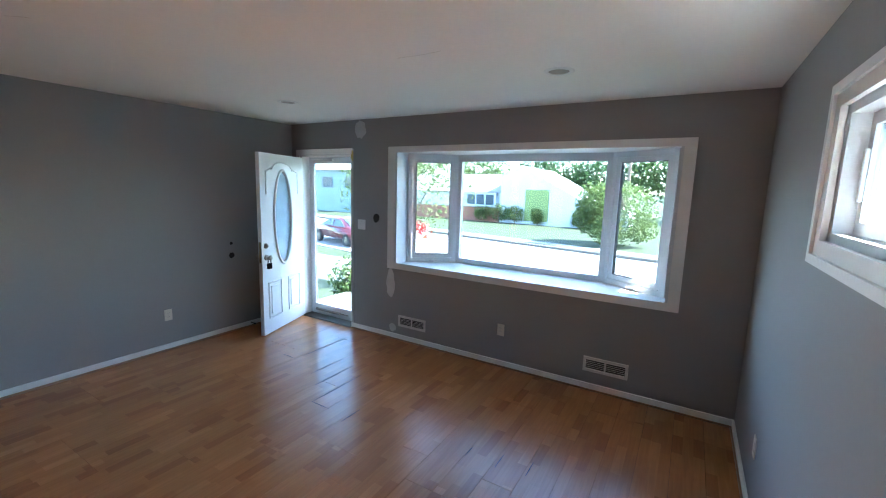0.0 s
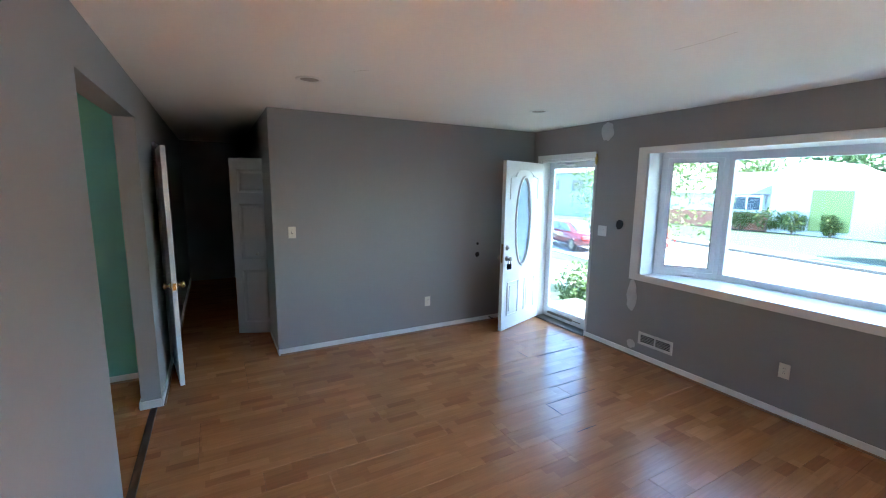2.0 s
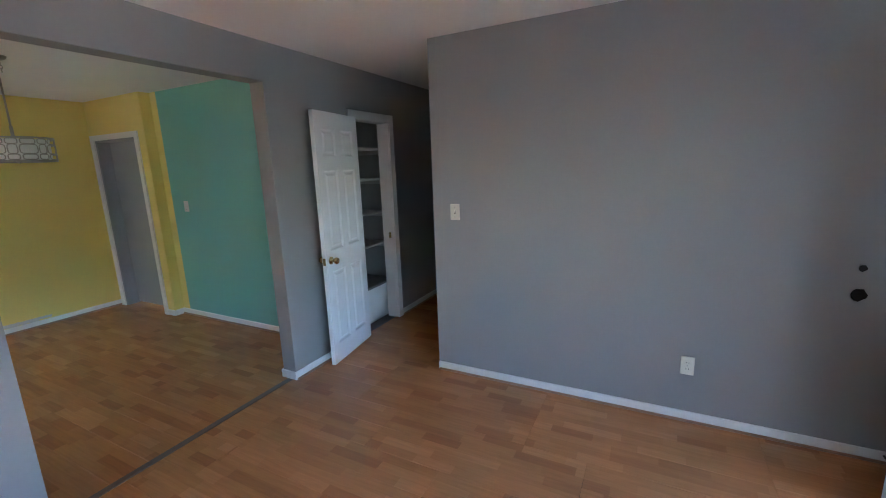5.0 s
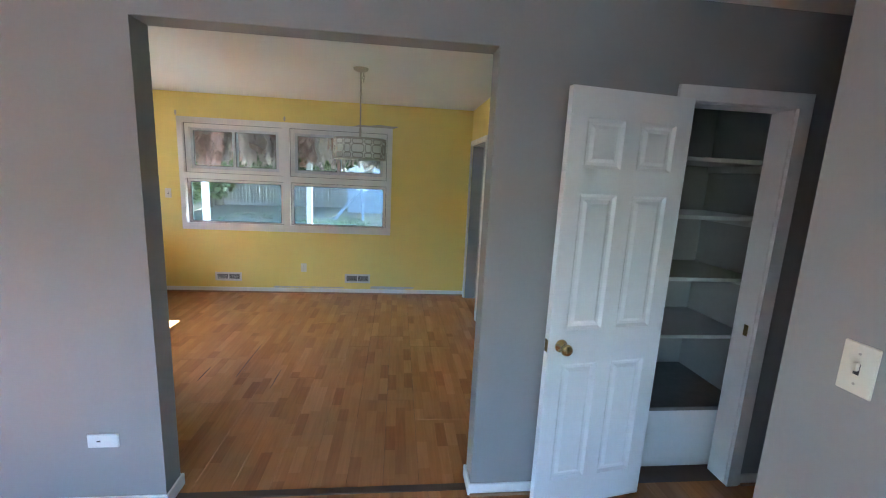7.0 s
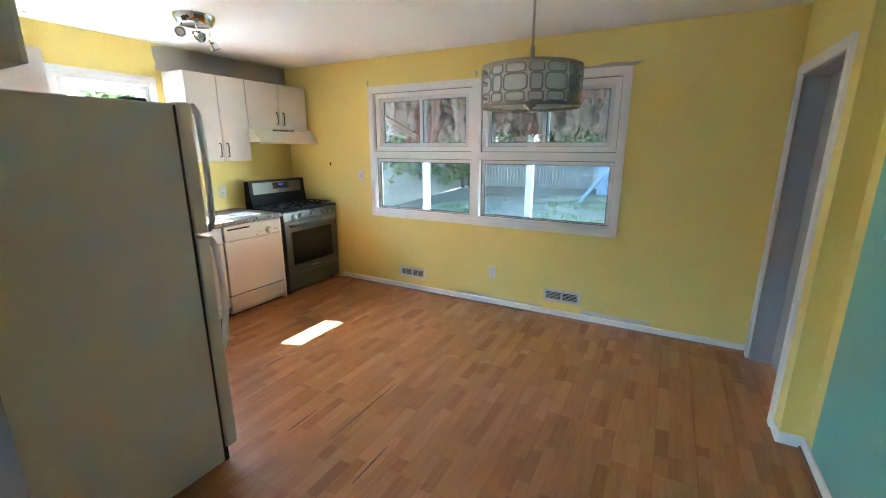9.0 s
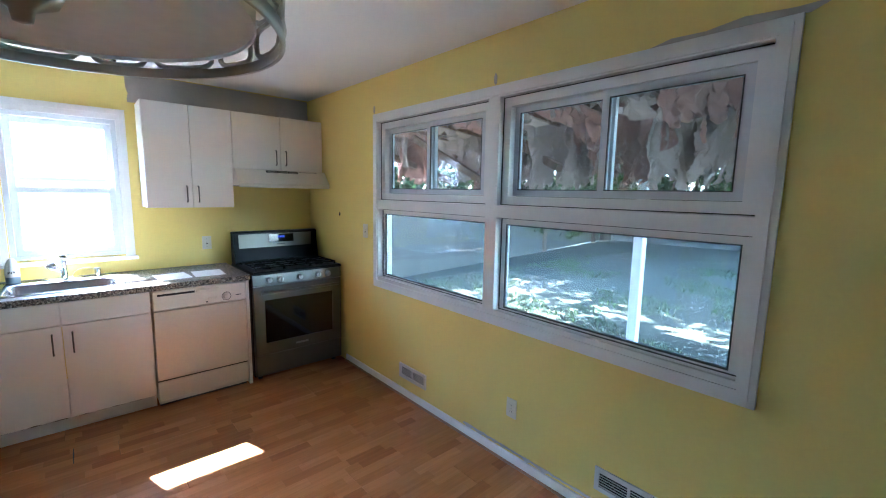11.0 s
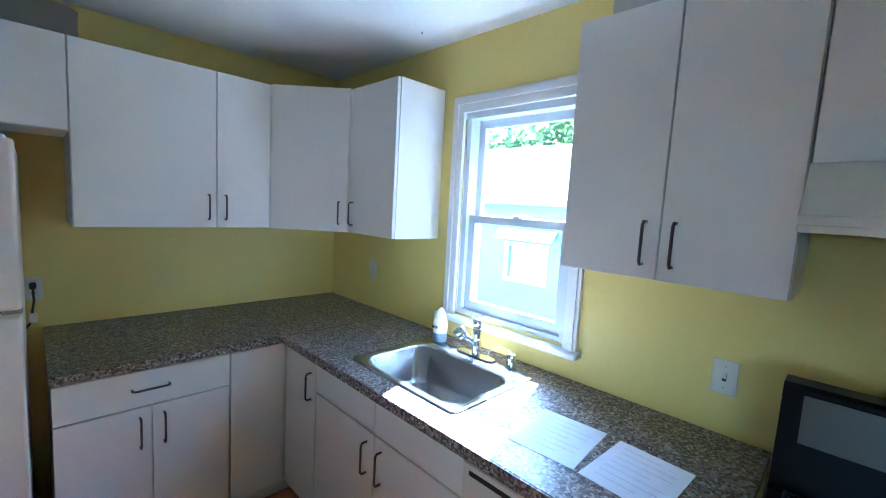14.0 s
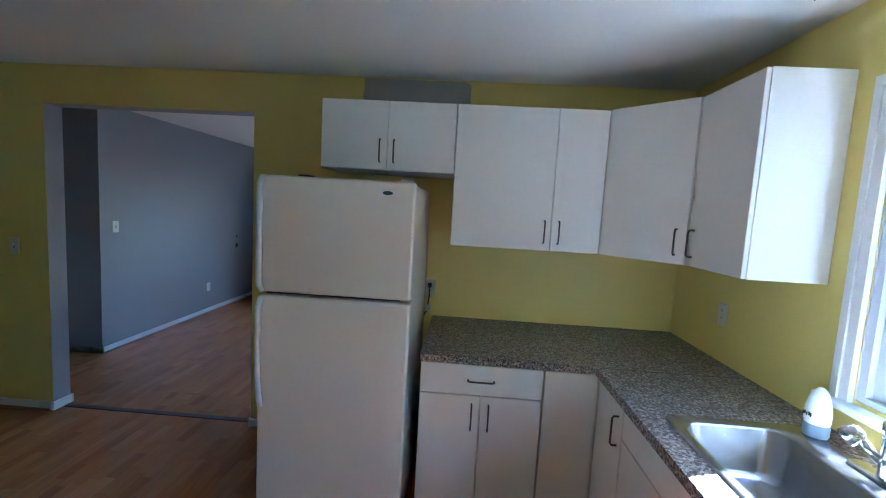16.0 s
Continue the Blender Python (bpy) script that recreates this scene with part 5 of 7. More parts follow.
def hood():
    h = thing("range_hood", (-4.7, 3.19, 1.6), "off-white slanted range hood with vent grille", "range hood")
    bm = bmesh.new()
    prism(bm, [(WESTK + 0.003, 1.612), (-4.47, 1.612), (-4.465, 1.632), (-4.575, 1.750), (WESTK + 0.003, 1.750)], lambda u, v, w: (u, w, v), 2.792, 3.583)
    part("shell", bm, ALMOND, h)
    for k in range(3):
        y = 3.04 + 0.095 * k
        gq = part("grille", boxes(((-4.563, y, 1.726), (-4.548, y + 0.085, 1.744))), SLOT, h)
        for j in range(4):
            part("slat", boxes(((-4.549, y + 0.004, 1.728 + 0.004 * j), (-4.5465, y + 0.081, 1.7295 + 0.004 * j))), ALMOND, gq)
    part("printed_line", boxes(((-4.5675, 3.335, 1.738), (-4.564, 3.50, 1.741))), SLOT, h)
    part("lip", boxes(((-4.4735, 2.792, 1.596), (-4.4645, 3.583, 1.613)), bev=0.002), ALMOND, h)
    part("filter", boxes(((WESTK + 0.05, 2.85, 1.604), (-4.50, 3.52, 1.6115))), STEEL, h)


def fridge():
    f = thing("refrigerator", (-2.9, 0.5, 0), "white textured top-freezer refrigerator", "refrigerator")
    x0, x1, yb, yf = -3.306, -2.570, 0.175, 0.975
    part("body", boxes(((x0 + 0.004, yb, 0.03), (x1 - 0.004, yf - 0.075, 1.735)), bev=0.006), FRIDGEWHITE, f)
    part("gasket", boxes(((x0 + 0.012, yf - 0.075, 0.10), (x1 - 0.012, yf - 0.062, 1.73))), GASKET, f)
    lo = part("fridge_door", boxes(((x0, yf - 0.062, 0.095), (x1, yf, 1.172)), bev=0.012, seg=3), FRIDGEWHITE, f)
    up = part("freezer_door", boxes(((x0, yf - 0.062, 1.188), (x1, yf, 1.745)), bev=0.012, seg=3), FRIDGEWHITE, f)
    part("kick_grille", boxes(((x0 + 0.02, yf - 0.07, 0.015), (x1 - 0.02, yf - 0.045, 0.085))), GASKET, f)
    for d, pts in ((up, [(1.735, 0.004), (1.70, 0.030), (1.55, 0.036), (1.35, 0.036), (1.23, 0.030), (1.196, 0.004)]), (lo, [(1.162, 0.004), (1.12, 0.030), (0.95, 0.040), (0.78, 0.036), (0.68, 0.022), (0.615, 0.003)])):
        bm = bmesh.new()
        tube(bm, [(x1 - 0.018, yf + o, z) for z, o in pts], [0.016, 0.015, 0.014, 0.014, 0.015, 0.013], 10)
        part("handle", bm, WHITEPLASTIC, d, "curved white door handle", smooth=True)
    part("badge", boxes(((x0 + 0.09, yf - 0.001, 1.672), (x0 + 0.165, yf + 0.002, 1.702)), bev=0.001), WHITEPLASTIC, up)
    bm = bmesh.new()
    prism(bm, [(x0 + 0.1275 + 0.024 * math.cos(2 * math.pi * k / 20), 1.689 + 0.009 * math.sin(2 * math.pi * k / 20)) for k in range(20)], XZ, yf + 0.002, yf + 0.003)
    part("emblem", bm, SHEDBLUE, up, "small blue oval emblem")
    part("hinge_cover", boxes(((x0 + 0.02, yf - 0.10, 1.735), (x0 + 0.075, yf - 0.02, 1.757)), bev=0.005), WHITEPLASTIC, f)
    part("hinge_cover", boxes(((x1 - 0.20, yf - 0.18, 1.735), (x1 - 0.14, yf - 0.10, 1.760)), bev=0.005), GASKET, f)
    part("hinge", boxes(((x0 - 0.001, yf - 0.05, 1.173), (x0 + 0.05, yf - 0.02, 1.187))), NICKEL, f)


base_cabinets()
dishwasher()
worktop()
sink()
stove()
wall_cabinets()
hood()
fridge()


# ---------------------------------------------------------------- small fittings
def outlet(at, normal, label, wide=False, kind_="outlet", mat=PLATE):
    """A cover plate on a wall; normal is '+x', '-x', '+y' or '-y'."""
    n = Vector({"+x": (1, 0, 0), "-x": (-1, 0, 0), "+y": (0, 1, 0), "-y": (0, -1, 0)}[normal])
    s = Vector((-n.y, n.x, 0))
    up = Vector((0, 0, 1))
    at = Vector(at)

    def G(u, v, w):
        return tuple(at + s * u + up * v + n * w)
    hw, hh = (0.0575, 0.0575) if wide else (0.036, 0.058)
    o = thing("light_switch" if kind_ == "switch" else "wall_outlet", at, label, "switch" if kind_ == "switch" else "outlet", "wall plates")
    bm = boxes((G(-hw, -hh, 0.0005), G(hw, hh, 0.007)), bev=0.002)
    part("cover_plate", bm, mat, o)
    cols = (-0.023, 0.023) if wide else (0.0,)
    for c in cols:
        if kind_ == "switch":
            part("toggle", boxes((G(c - 0.005, -0.004, 0.006), G(c + 0.005, 0.016, 0.016)), bev=0.002), mat, o)
            part("slot", boxes((G(c - 0.006, -0.013, 0.0068), G(c + 0.006, 0.013, 0.0078))), SLOT if mat is PLATE else mat, o)
        else:
            for v in (-0.02, 0.02):
                r = part("socket", boxes((G(c - 0.0165, v - 0.014, 0.0065), G(c + 0.0165, v + 0.014, 0.009)), bev=0.001), mat, o)
                for du in (-0.006, 0.006):
                    part("slot", boxes((G(c + du - 0.0012, v - 0.003, 0.0085), G(c + du + 0.0012, v + 0.006, 0.0094))), SLOT, r)
    for v in ((-0.035, 0.035) if kind_ == "switch" else (0.0,)):
        bm = bmesh.new()
        lathe(bm, [(0.003, 0.0), (0.003, 0.001), (0, 0.0012)], G(0, v, 0.007), n, 8)
        part("screw", bm, NICKEL, o)
    return o


outlet((0, -1.122, 1.265), "-x", "ivory light switch on the grey partition wall", kind_="switch")
outlet((0, -2.645, 0.365), "-x", "ivory double outlet low on the grey partition wall")
outlet((-2.978, FRONT, 0.373), "+y", "ivory double outlet under the bay window")
outlet((-1.183, FRONT, 1.277), "+y", "white blank plate beside the front door", wide=True, kind_="switch", mat=WHITEPLASTIC)
outlet((WESTL, -3.3, 0.36), "+x", "ivory double outlet on the side wall")
outlet((WESTK, 0.652, 1.16), "+x", "white double outlet above the worktop corner")
outlet((WESTK, 2.63, 1.104), "+x", "ivory light switch beside the range", kind_="switch")
outlet((-3.842, NORTH, 1.252), "-y", "ivory light switch beside the dining window", kind_="switch")
outlet((-2.23, NORTH, 0.344), "-y", "ivory double outlet under the dining window")
outlet((0.02, 2.10, 1.26), "-x", "white light switch on the teal wall", kind_="switch", mat=WHITEPLASTIC)
outlet((-3.33, 0.13, 1.10), "+y", "ivory outlet behind the refrigerator with a plug")
outlet((-0.36, 0.13, 1.20), "+y", "yellow-painted switch beside the opening", kind_="switch")
low = thing("wall_jack", (-2.345, 0, 0.36), "white sideways phone jack plate near the floor", "outlet", "wall plates")
part("cover_plate", boxes(((-2.412, -0.012, 0.327), (-2.278, -0.0005, 0.395)), bev=0.004), WHITEPLASTIC, low)
part("slot", boxes(((-2.37, -0.0135, 0.358), (-2.355, -0.0115, 0.364))), SLOT, low)
cord = thing("appliance_cord", (-3.33, 0.15, 1.0), "black plug and short cord with a white tag", "cord")
part("plug", boxes(((-3.342, 0.139, 1.105), (-3.318, 0.172, 1.135)), bev=0.005), GASKET, cord)
bm = bmesh.new()
tube(bm, [(-3.33, 0.165, 1.108), (-3.332, 0.168, 1.05), (-3.325, 0.165, 1.0), (-3.322, 0.16, 0.95), (-3.30, 0.155, 0.915)], 0.0045, 8)
part("cable", bm, GASKET, cord, smooth=True)
part("tag", boxes(((-3.342, 0.160, 0.945), (-3.312, 0.174, 0.99)), bev=0.003), WHITEPLASTIC, cord)


def register(x0, x1, z0, z1, y, sgn, label):
    """A low wall vent with two louvred halves."""
    v = thing("wall_vent", ((x0 + x1) / 2, y, z0), label, "vent", "wall vents")
    part("frame", slab(XZ, x0, x1, z0, z1, y + sgn * 0.0005, y + sgn * 0.010, holes=[(x0 + 0.022, (x0 + x1) / 2 - 0.006, z0 + 0.022, z1 - 0.022), ((x0 + x1) / 2 + 0.006, x1 - 0.022, z0 + 0.022, z1 - 0.022)]), VENTMETAL, v)
    part("backing", boxes(((x0 + 0.015, y + sgn * 0.0003, z0 + 0.015), (x1 - 0.015, y + sgn * 0.0015, z1 - 0.015))), SLOT, v)
    nsl = 6
    for a, b in ((x0 + 0.022, (x0 + x1) / 2 - 0.006), ((x0 + x1) / 2 + 0.006, x1 - 0.022)):
        for k in range(nsl):
            z = z0 + 0.026 + (z1 - z0 - 0.052) * k / (nsl - 1)
            part("slat", boxes(((a, y + sgn * 0.0018, z - 0.0013), (b, y + sgn * 0.006, z + 0.0013))), VENTMETAL, v)


register(-2.10, -1.735, 0.163, 0.292, FRONT, 1, "white louvred wall vent under the bay window")
register(-4.135, -3.77, 0.172, 0.303, FRONT, 1, "white louvred wall vent near the room corner")
register(-3.338, -3.015, 0.150, 0.262, NORTH, -1, "off-white louvred vent low on the yellow wall")
register(-1.70, -1.368, 0.150, 0.270, NORTH, -1, "off-white louvred vent with worn paint around it")


def can_light(x, y):
    c = thing("recessed_light", (x, y, H), "round white recessed ceiling light, switched off", "ceiling light", "recessed lights")
    bm = bmesh.new()
    lathe(bm, [(0.062, 0.001), (0.066, -0.006), (0.088, -0.005), (0.094, 0.0)], (x, y, H - 0.0005), seg=32)
    part("trim_ring", bm, WHITEPLASTIC, c, smooth=True)
    bm = bmesh.new()
    lathe(bm, [(0.0, -0.0018), (0.066, -0.0018), (0.066, -0.0008)], (x, y, H), seg=32)
    part("lens", bm, material("grey_lens", (0.34, 0.32, 0.29), 0.5, bump=0), c, "dull grey lens", smooth=False)


for cx, cy in ((-3.669, -3.241), (-1.271, -1.083), (-1.194, -3.214)):
    can_light(cx, cy)
sd = thing("smoke_detector", (-2.327, -0.183, H), "round white smoke detector on the ceiling", "smoke detector")
bm = bmesh.new()
lathe(bm, [(0.0, -0.040), (0.040, -0.040), (0.050, -0.034), (0.056, -0.012), (0.068, -0.010), (0.070, 0.0)], (-2.327, -0.183, H - 0.0005), seg=32)
part("case", bm, WHITEPLASTIC, sd, smooth=False)
bm = bmesh.new()
lathe(bm, [(0.0, -0.043), (0.010, -0.043), (0.010, -0.039)], (-2.312, -0.183, H), seg=12)
part("button", bm, VENTMETAL, sd)


def spot_light():
    x, y = -3.85, 1.865
    c = thing("spot_light", (x, y, H), "chrome round ceiling light with three swivel spots", "ceiling light")
    bm = bmesh.new()
    lathe(bm, [(0.0, -0.058), (0.095, -0.060), (0.112, -0.056), (0.135, -0.010), (0.138, 0.0)], (x, y, H - 0.0005), seg=36)
    part("pan", bm, CHROME, c, smooth=True)
    for ang, drop, aim in ((250, 0.10, (0.85, -0.5, -0.15)), (75, 0.145, (0.15, 0.35, -0.9)), (330, 0.125, (0.9, 0.1, -0.45))):
        a = radians(ang)
        p = Vector((x + 0.085 * math.cos(a), y + 0.085 * math.sin(a), H - 0.056))
        q = p + Vector((0.015 * math.cos(a), 0.015 * math.sin(a), -drop + 0.04))
        bm = bmesh.new()
        tube(bm, [p, q], 0.006, 8)
        arm = part("arm", bm, CHROME, c)
        d = Vector(aim).normalized()
        bm = bmesh.new()
        lathe(bm, [(0.0, -0.035), (0.014, -0.035), (0.018, -0.022), (0.020, -0.005), (0.031, 0.006), (0.036, 0.045), (0.034, 0.047), (0.026, 0.030), (0, 0.028)], q, d, 18)
        sp = part("spot_head", bm, CHROME, c, smooth=False)
        bm = bmesh.new()
        lathe(bm, [(0, 0.034), (0.018, 0.034), (0.022, 0.031)], q, d, 16)
        part("bulb", bm, WHITEPLASTIC, sp)


def pendant():
    x, y, zb, zt, R = -1.355, 1.755, 1.735, 1.895, 0.215
    c = thing("pendant_lamp", (x, y, H), "drum pendant lamp with a metal lattice round white fabric", "pendant lamp")
    bm = bmesh.new()
    lathe(bm, [(0.0, -0.030), (0.03, -0.028), (0.056, -0.016), (0.062, 0.0)], (x, y, H - 0.0005), seg=28)
    part("canopy", bm, NICKEL, c, smooth=True)
    bm = bmesh.new()
    tube(bm, [(x, y, H - 0.028), (x, y, zt + 0.09)], 0.006, 10)
    tube(bm, [(x, y, zt + 0.09), (x, y, zt)], 0.010, 10)
    for k in range(3):
        z = H - 0.05 - 0.022 * k
        tube(bm, [(x + 0.022 + 0.009 * math.cos(2 * math.pi * j / 10) * (1 if k % 2 else 0.2), y + 0.009 * math.cos(2 * math.pi * j / 10) * (0.2 if k % 2 else 1), z + 0.015 * math.sin(2 * math.pi * j / 10)) for j in range(10)], 0.002, 5, closed=True)
    part("stem", bm, NICKEL, c, smooth=True)
    bm = bmesh.new()
    lathe(bm, [(R - 0.028, zb + 0.008), (R - 0.026, zb + 0.008), (R - 0.026, zt - 0.008), (R - 0.028, zt - 0.008), (R - 0.028, zb + 0.008)], (x, y, 0), seg=48)
    part("shade", bm, SHADEFABRIC, c, "white fabric inner shade", smooth=True)
    bm = bmesh.new()
    lathe(bm, [(0.0, zb + 0.012), (R - 0.028, zb + 0.012), (R - 0.028, zb + 0.016), (0.0, zb + 0.016)], (x, y, 0), seg=48)
    part("diffuser", bm, SHADEFABRIC, c, "flat white bottom diffuser")
    bm = bmesh.new()
    lathe(bm, [(0.0, zb - 0.016), (0.007, zb - 0.014), (0.009, zb - 0.004), (0.026, zb + 0.004), (0.030, zb + 0.012)], (x, y, 0), seg=20)
    part("finial", bm, NICKEL, c, smooth=True)
    for z in (zb, zt):
        bm = bmesh.new()
        lathe(bm, [(R - 0.003, z - 0.006), (R + 0.002, z - 0.006), (R + 0.002, z + 0.006), (R - 0.003, z + 0.006), (R - 0.003, z - 0.006)], (x, y, 0), seg=64)
        part("rim", bm, NICKEL, c, smooth=True)
    # lattice of rounded links, three rows of alternating widths
    cols = 16
    zs = ((zb + 0.006, zb + 0.046), (zb + 0.046, zt - 0.046), (zt - 0.046, zt - 0.006))
    for k in range(cols):
        wide = k % 2 == 0
        half = radians(13.2 if wide else 8.0)
        mid = 2 * math.pi * (k // 2) / (cols // 2) + (0 if wide else 2 * math.pi / cols)
        for j, (za, zc) in enumerate(zs):
            cz, hz = (za + zc) / 2, (zc - za) / 2 - 0.002
            h2 = half * (1.0 if (j == 1) == wide else 0.82)
            pts = []
            for m in range(16):
                t = 2 * math.pi * m / 16
                cu = math.copysign(abs(math.cos(t)) ** 0.5, math.cos(t))
                cv = math.copysign(abs(math.sin(t)) ** 0.5, math.sin(t))
                a = mid + h2 * cu
                pts.append((x + R * math.cos(a), y + R * math.sin(a), cz + hz * cv))
            bm = bmesh.new()
            tube(bm, pts, 0.0035, 5, closed=True)
            part("lattice_link", bm, NICKEL, c)
    for k in range(3):
        a = 2 * math.pi * k / 3
        bm = bmesh.new()
        tube(bm, [(x, y, zt - 0.002), (x + R * math.cos(a), y + R * math.sin(a), zt - 0.002)], 0.003, 6)
        part("spoke", bm, NICKEL, c)


spot_light()
pendant()
ds = thing("door_stop", (-0.02, -3.55, 0.04), "small dark spring door stop at the baseboard", "door stop")
bm = bmesh.new()
tube(bm, [(-0.012, -3.55, 0.045), (-0.085, -3.55, 0.045)], 0.006, 8)
lathe(bm, [(0.0, 0.0), (0.010, 0.0), (0.010, 0.012), (0, 0.013)], (-0.085, -3.55, 0.045), (-1, 0, 0), 10)
part("spring", bm, GASKET, ds)
# opened joints between laminate boards
for (xa, ya), (xb, yb) in (((-1.81, -2.93), (-1.81, -3.40)), ((-2.005, -2.72), (-2.005, -3.30)), ((-2.005, -2.725), (-2.19, -2.725)), ((-2.40, -2.65), (-2.40, -2.85)),
                             ((-3.56, -2.81), (-3.56, -2.96)), ((-3.75, -2.84), (-3.75, -2.99)), ((-3.35, -2.81), (-3.35, -2.92)), ((-1.03, -3.21), (-1.20, -3.21)),
                             ((-1.23, -3.31), (-1.23, -3.90)), ((-1.61, -3.06), (-1.61, -3.47)), ((-3.84, 1.66), (-4.02, 1.66)), ((-2.25, 1.28), (-2.25, 1.92)),
                             ((-2.51, 1.23), (-2.51, 1.46)), ((-1.94, 1.11), (-1.94, 1.40)), ((-3.22, 1.65), (-3.22, 1.85))):
    bm = bmesh.new()
    tube(bm, [(xa, ya, 0.0006), ((xa + xb) / 2, (ya + yb) / 2, 0.0012), (xb, yb, 0.0006)], [0.0018, 0.0034, 0.0018], 5)
    structure("trim_floor_gap", bm, SLOT, "dark open joint between two laminate boards", "floor gap")
# hairline cracks in the ceiling
for pts in (((-2.91, -2.60), (-3.06, -2.612), (-3.21, -2.60)), ((-1.70, -1.36), (-1.67, -1.32), (-1.62, -1.29))):
    bm = bmesh.new()
    tube(bm, [(px, py, H - 0.0002) for px, py in pts], 0.0008, 4)
    structure("trim_ceiling_crack", bm, RAW, "fine crack in the ceiling plaster", "crack")


hook = thing("ceiling_hook", (-4.75, 1.24, H), "small dark screw hook in the kitchen ceiling", "hook")
bm = bmesh.new()
tube(bm, [(-4.75, 1.24, H), (-4.75, 1.24, H - 0.005), (-4.744, 1.250, H - 0.008), (-4.738, 1.259, H - 0.006)], 0.002, 6)
part("wire", bm, BLACKIRON, hook)


# ---------------------------------------------------------------- outdoors
def ground():
    bm = bmesh.new()
    ys = [-900, -60, -23, -10.5, -7.0, -5.2, -4.41]
    zs = [-1.4, -1.4, -1.4, -1.42, -1.0, -0.55, -0.5]
    yb = [3.713, 6.8, 14, 60, 900]
    zb = [-0.22, -0.24, -0.3, -0.3, -0.3]
    xs = [-900, -60, -16, -8, -5.11, 4.31, 14, 60, 900]
    rows = [(y, z) for y, z in zip(ys, zs)] + [(y, z) for y, z in zip(yb, zb)]
    grid = [[bm.verts.new((x, y, z)) for x in xs] for y, z in rows]
    for i in range(len(rows) - 1):
        for j in range(len(xs) - 1):
            if i == len(ys) - 1 and 4 <= j < 5:
                continue
            f = bm.faces.new((grid[i][j], grid[i][j + 1], grid[i + 1][j + 1], grid[i + 1][j]))
            f.material_index = 1 if i >= len(ys) - 1 and True else 0
    structure("ground", bm, [LAWN, YARD], "lawn in front and shaded earth yard behind the house", "ground")
    turn = Matrix.Translation((2.2, -22.7, 0)) @ Matrix.Rotation(radians(-12), 4, "Z") @ Matrix.Translation((-2.2, 22.7, 0))

    def street(name, bm, mat, label, category):
        bm.transform(turn)
        structure(name, bm, mat, label, category)
    street("road", boxes(((-300, -22.6, -1.6), (300, -13.6, -1.37))), CONCRETE, "sunlit pale concrete street", "road")
    for y, end in ((-22.75, 300), (-13.45, 1.5)):
        street("kerb", boxes(((-300, y - 0.09, -1.6), (end, y + 0.09, -1.23)), bev=0.02), KERB, "worn concrete kerb along the street", "kerb")
    street("pavement", boxes(((-300, -25.2, -1.6), (300, -24.3, -1.385))), CONCRETE, "pale concrete footpath across the street", "pavement")
    structure("driveway", boxes(((1.2, -13.4, -1.6), (12.0, -9.4, -1.365))), CONCRETE, "pale concrete driveway beside the lawn", "driveway")
    structure("side_path", boxes(((-8.3, -14.0, -1.6), (-6.4, 3.5, -0.30))), KERB, "worn concrete side drive between the houses", "driveway")
    structure("stoop", boxes(((-1.6, -5.7, -1.4), (0.5, -4.42, -0.09)), ((-1.5, -6.0, -1.4), (0.4, -5.7, -0.27)), ((-1.5, -6.3, -1.4), (0.4, -6.0, -0.45)), bev=0.01), CONCRETE, "pale concrete front stoop with steps", "stoop")
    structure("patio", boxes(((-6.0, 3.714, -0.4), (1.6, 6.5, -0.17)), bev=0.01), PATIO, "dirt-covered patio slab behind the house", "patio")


def leaves_into(bm, rnd, centre, radii, count, size, gaps=0.35):
    centre = Vector(centre)
    for _ in range(count):
        while True:
            p = Vector((rnd.uniform(-1, 1), rnd.uniform(-1, 1), rnd.uniform(-1, 1)))
            if 0.25 < p.length < 1 and noise.noise(p * 2.6 + centre) > -gaps:
                break
        c = centre + Vector((p.x * radii[0], p.y * radii[1], p.z * radii[2]))
        s = size * rnd.uniform(0.6, 1.4)
        n = Vector((rnd.gauss(0, 1), rnd.gauss(0, 1), rnd.gauss(0.6, 1))).normalized()
        u = n.orthogonal().normalized()
        u = (Matrix.Rotation(rnd.uniform(0, 6.28), 3, n) @ u)
        v = n.cross(u)
        q = [bm.verts.new(c + u * s * a + v * s * b + n * s * h) for a, b, h in ((-1, 0, 0), (0, -0.45, 0.12), (1, 0, 0), (0, 0.45, 0.12))]
        bm.faces.new(q)


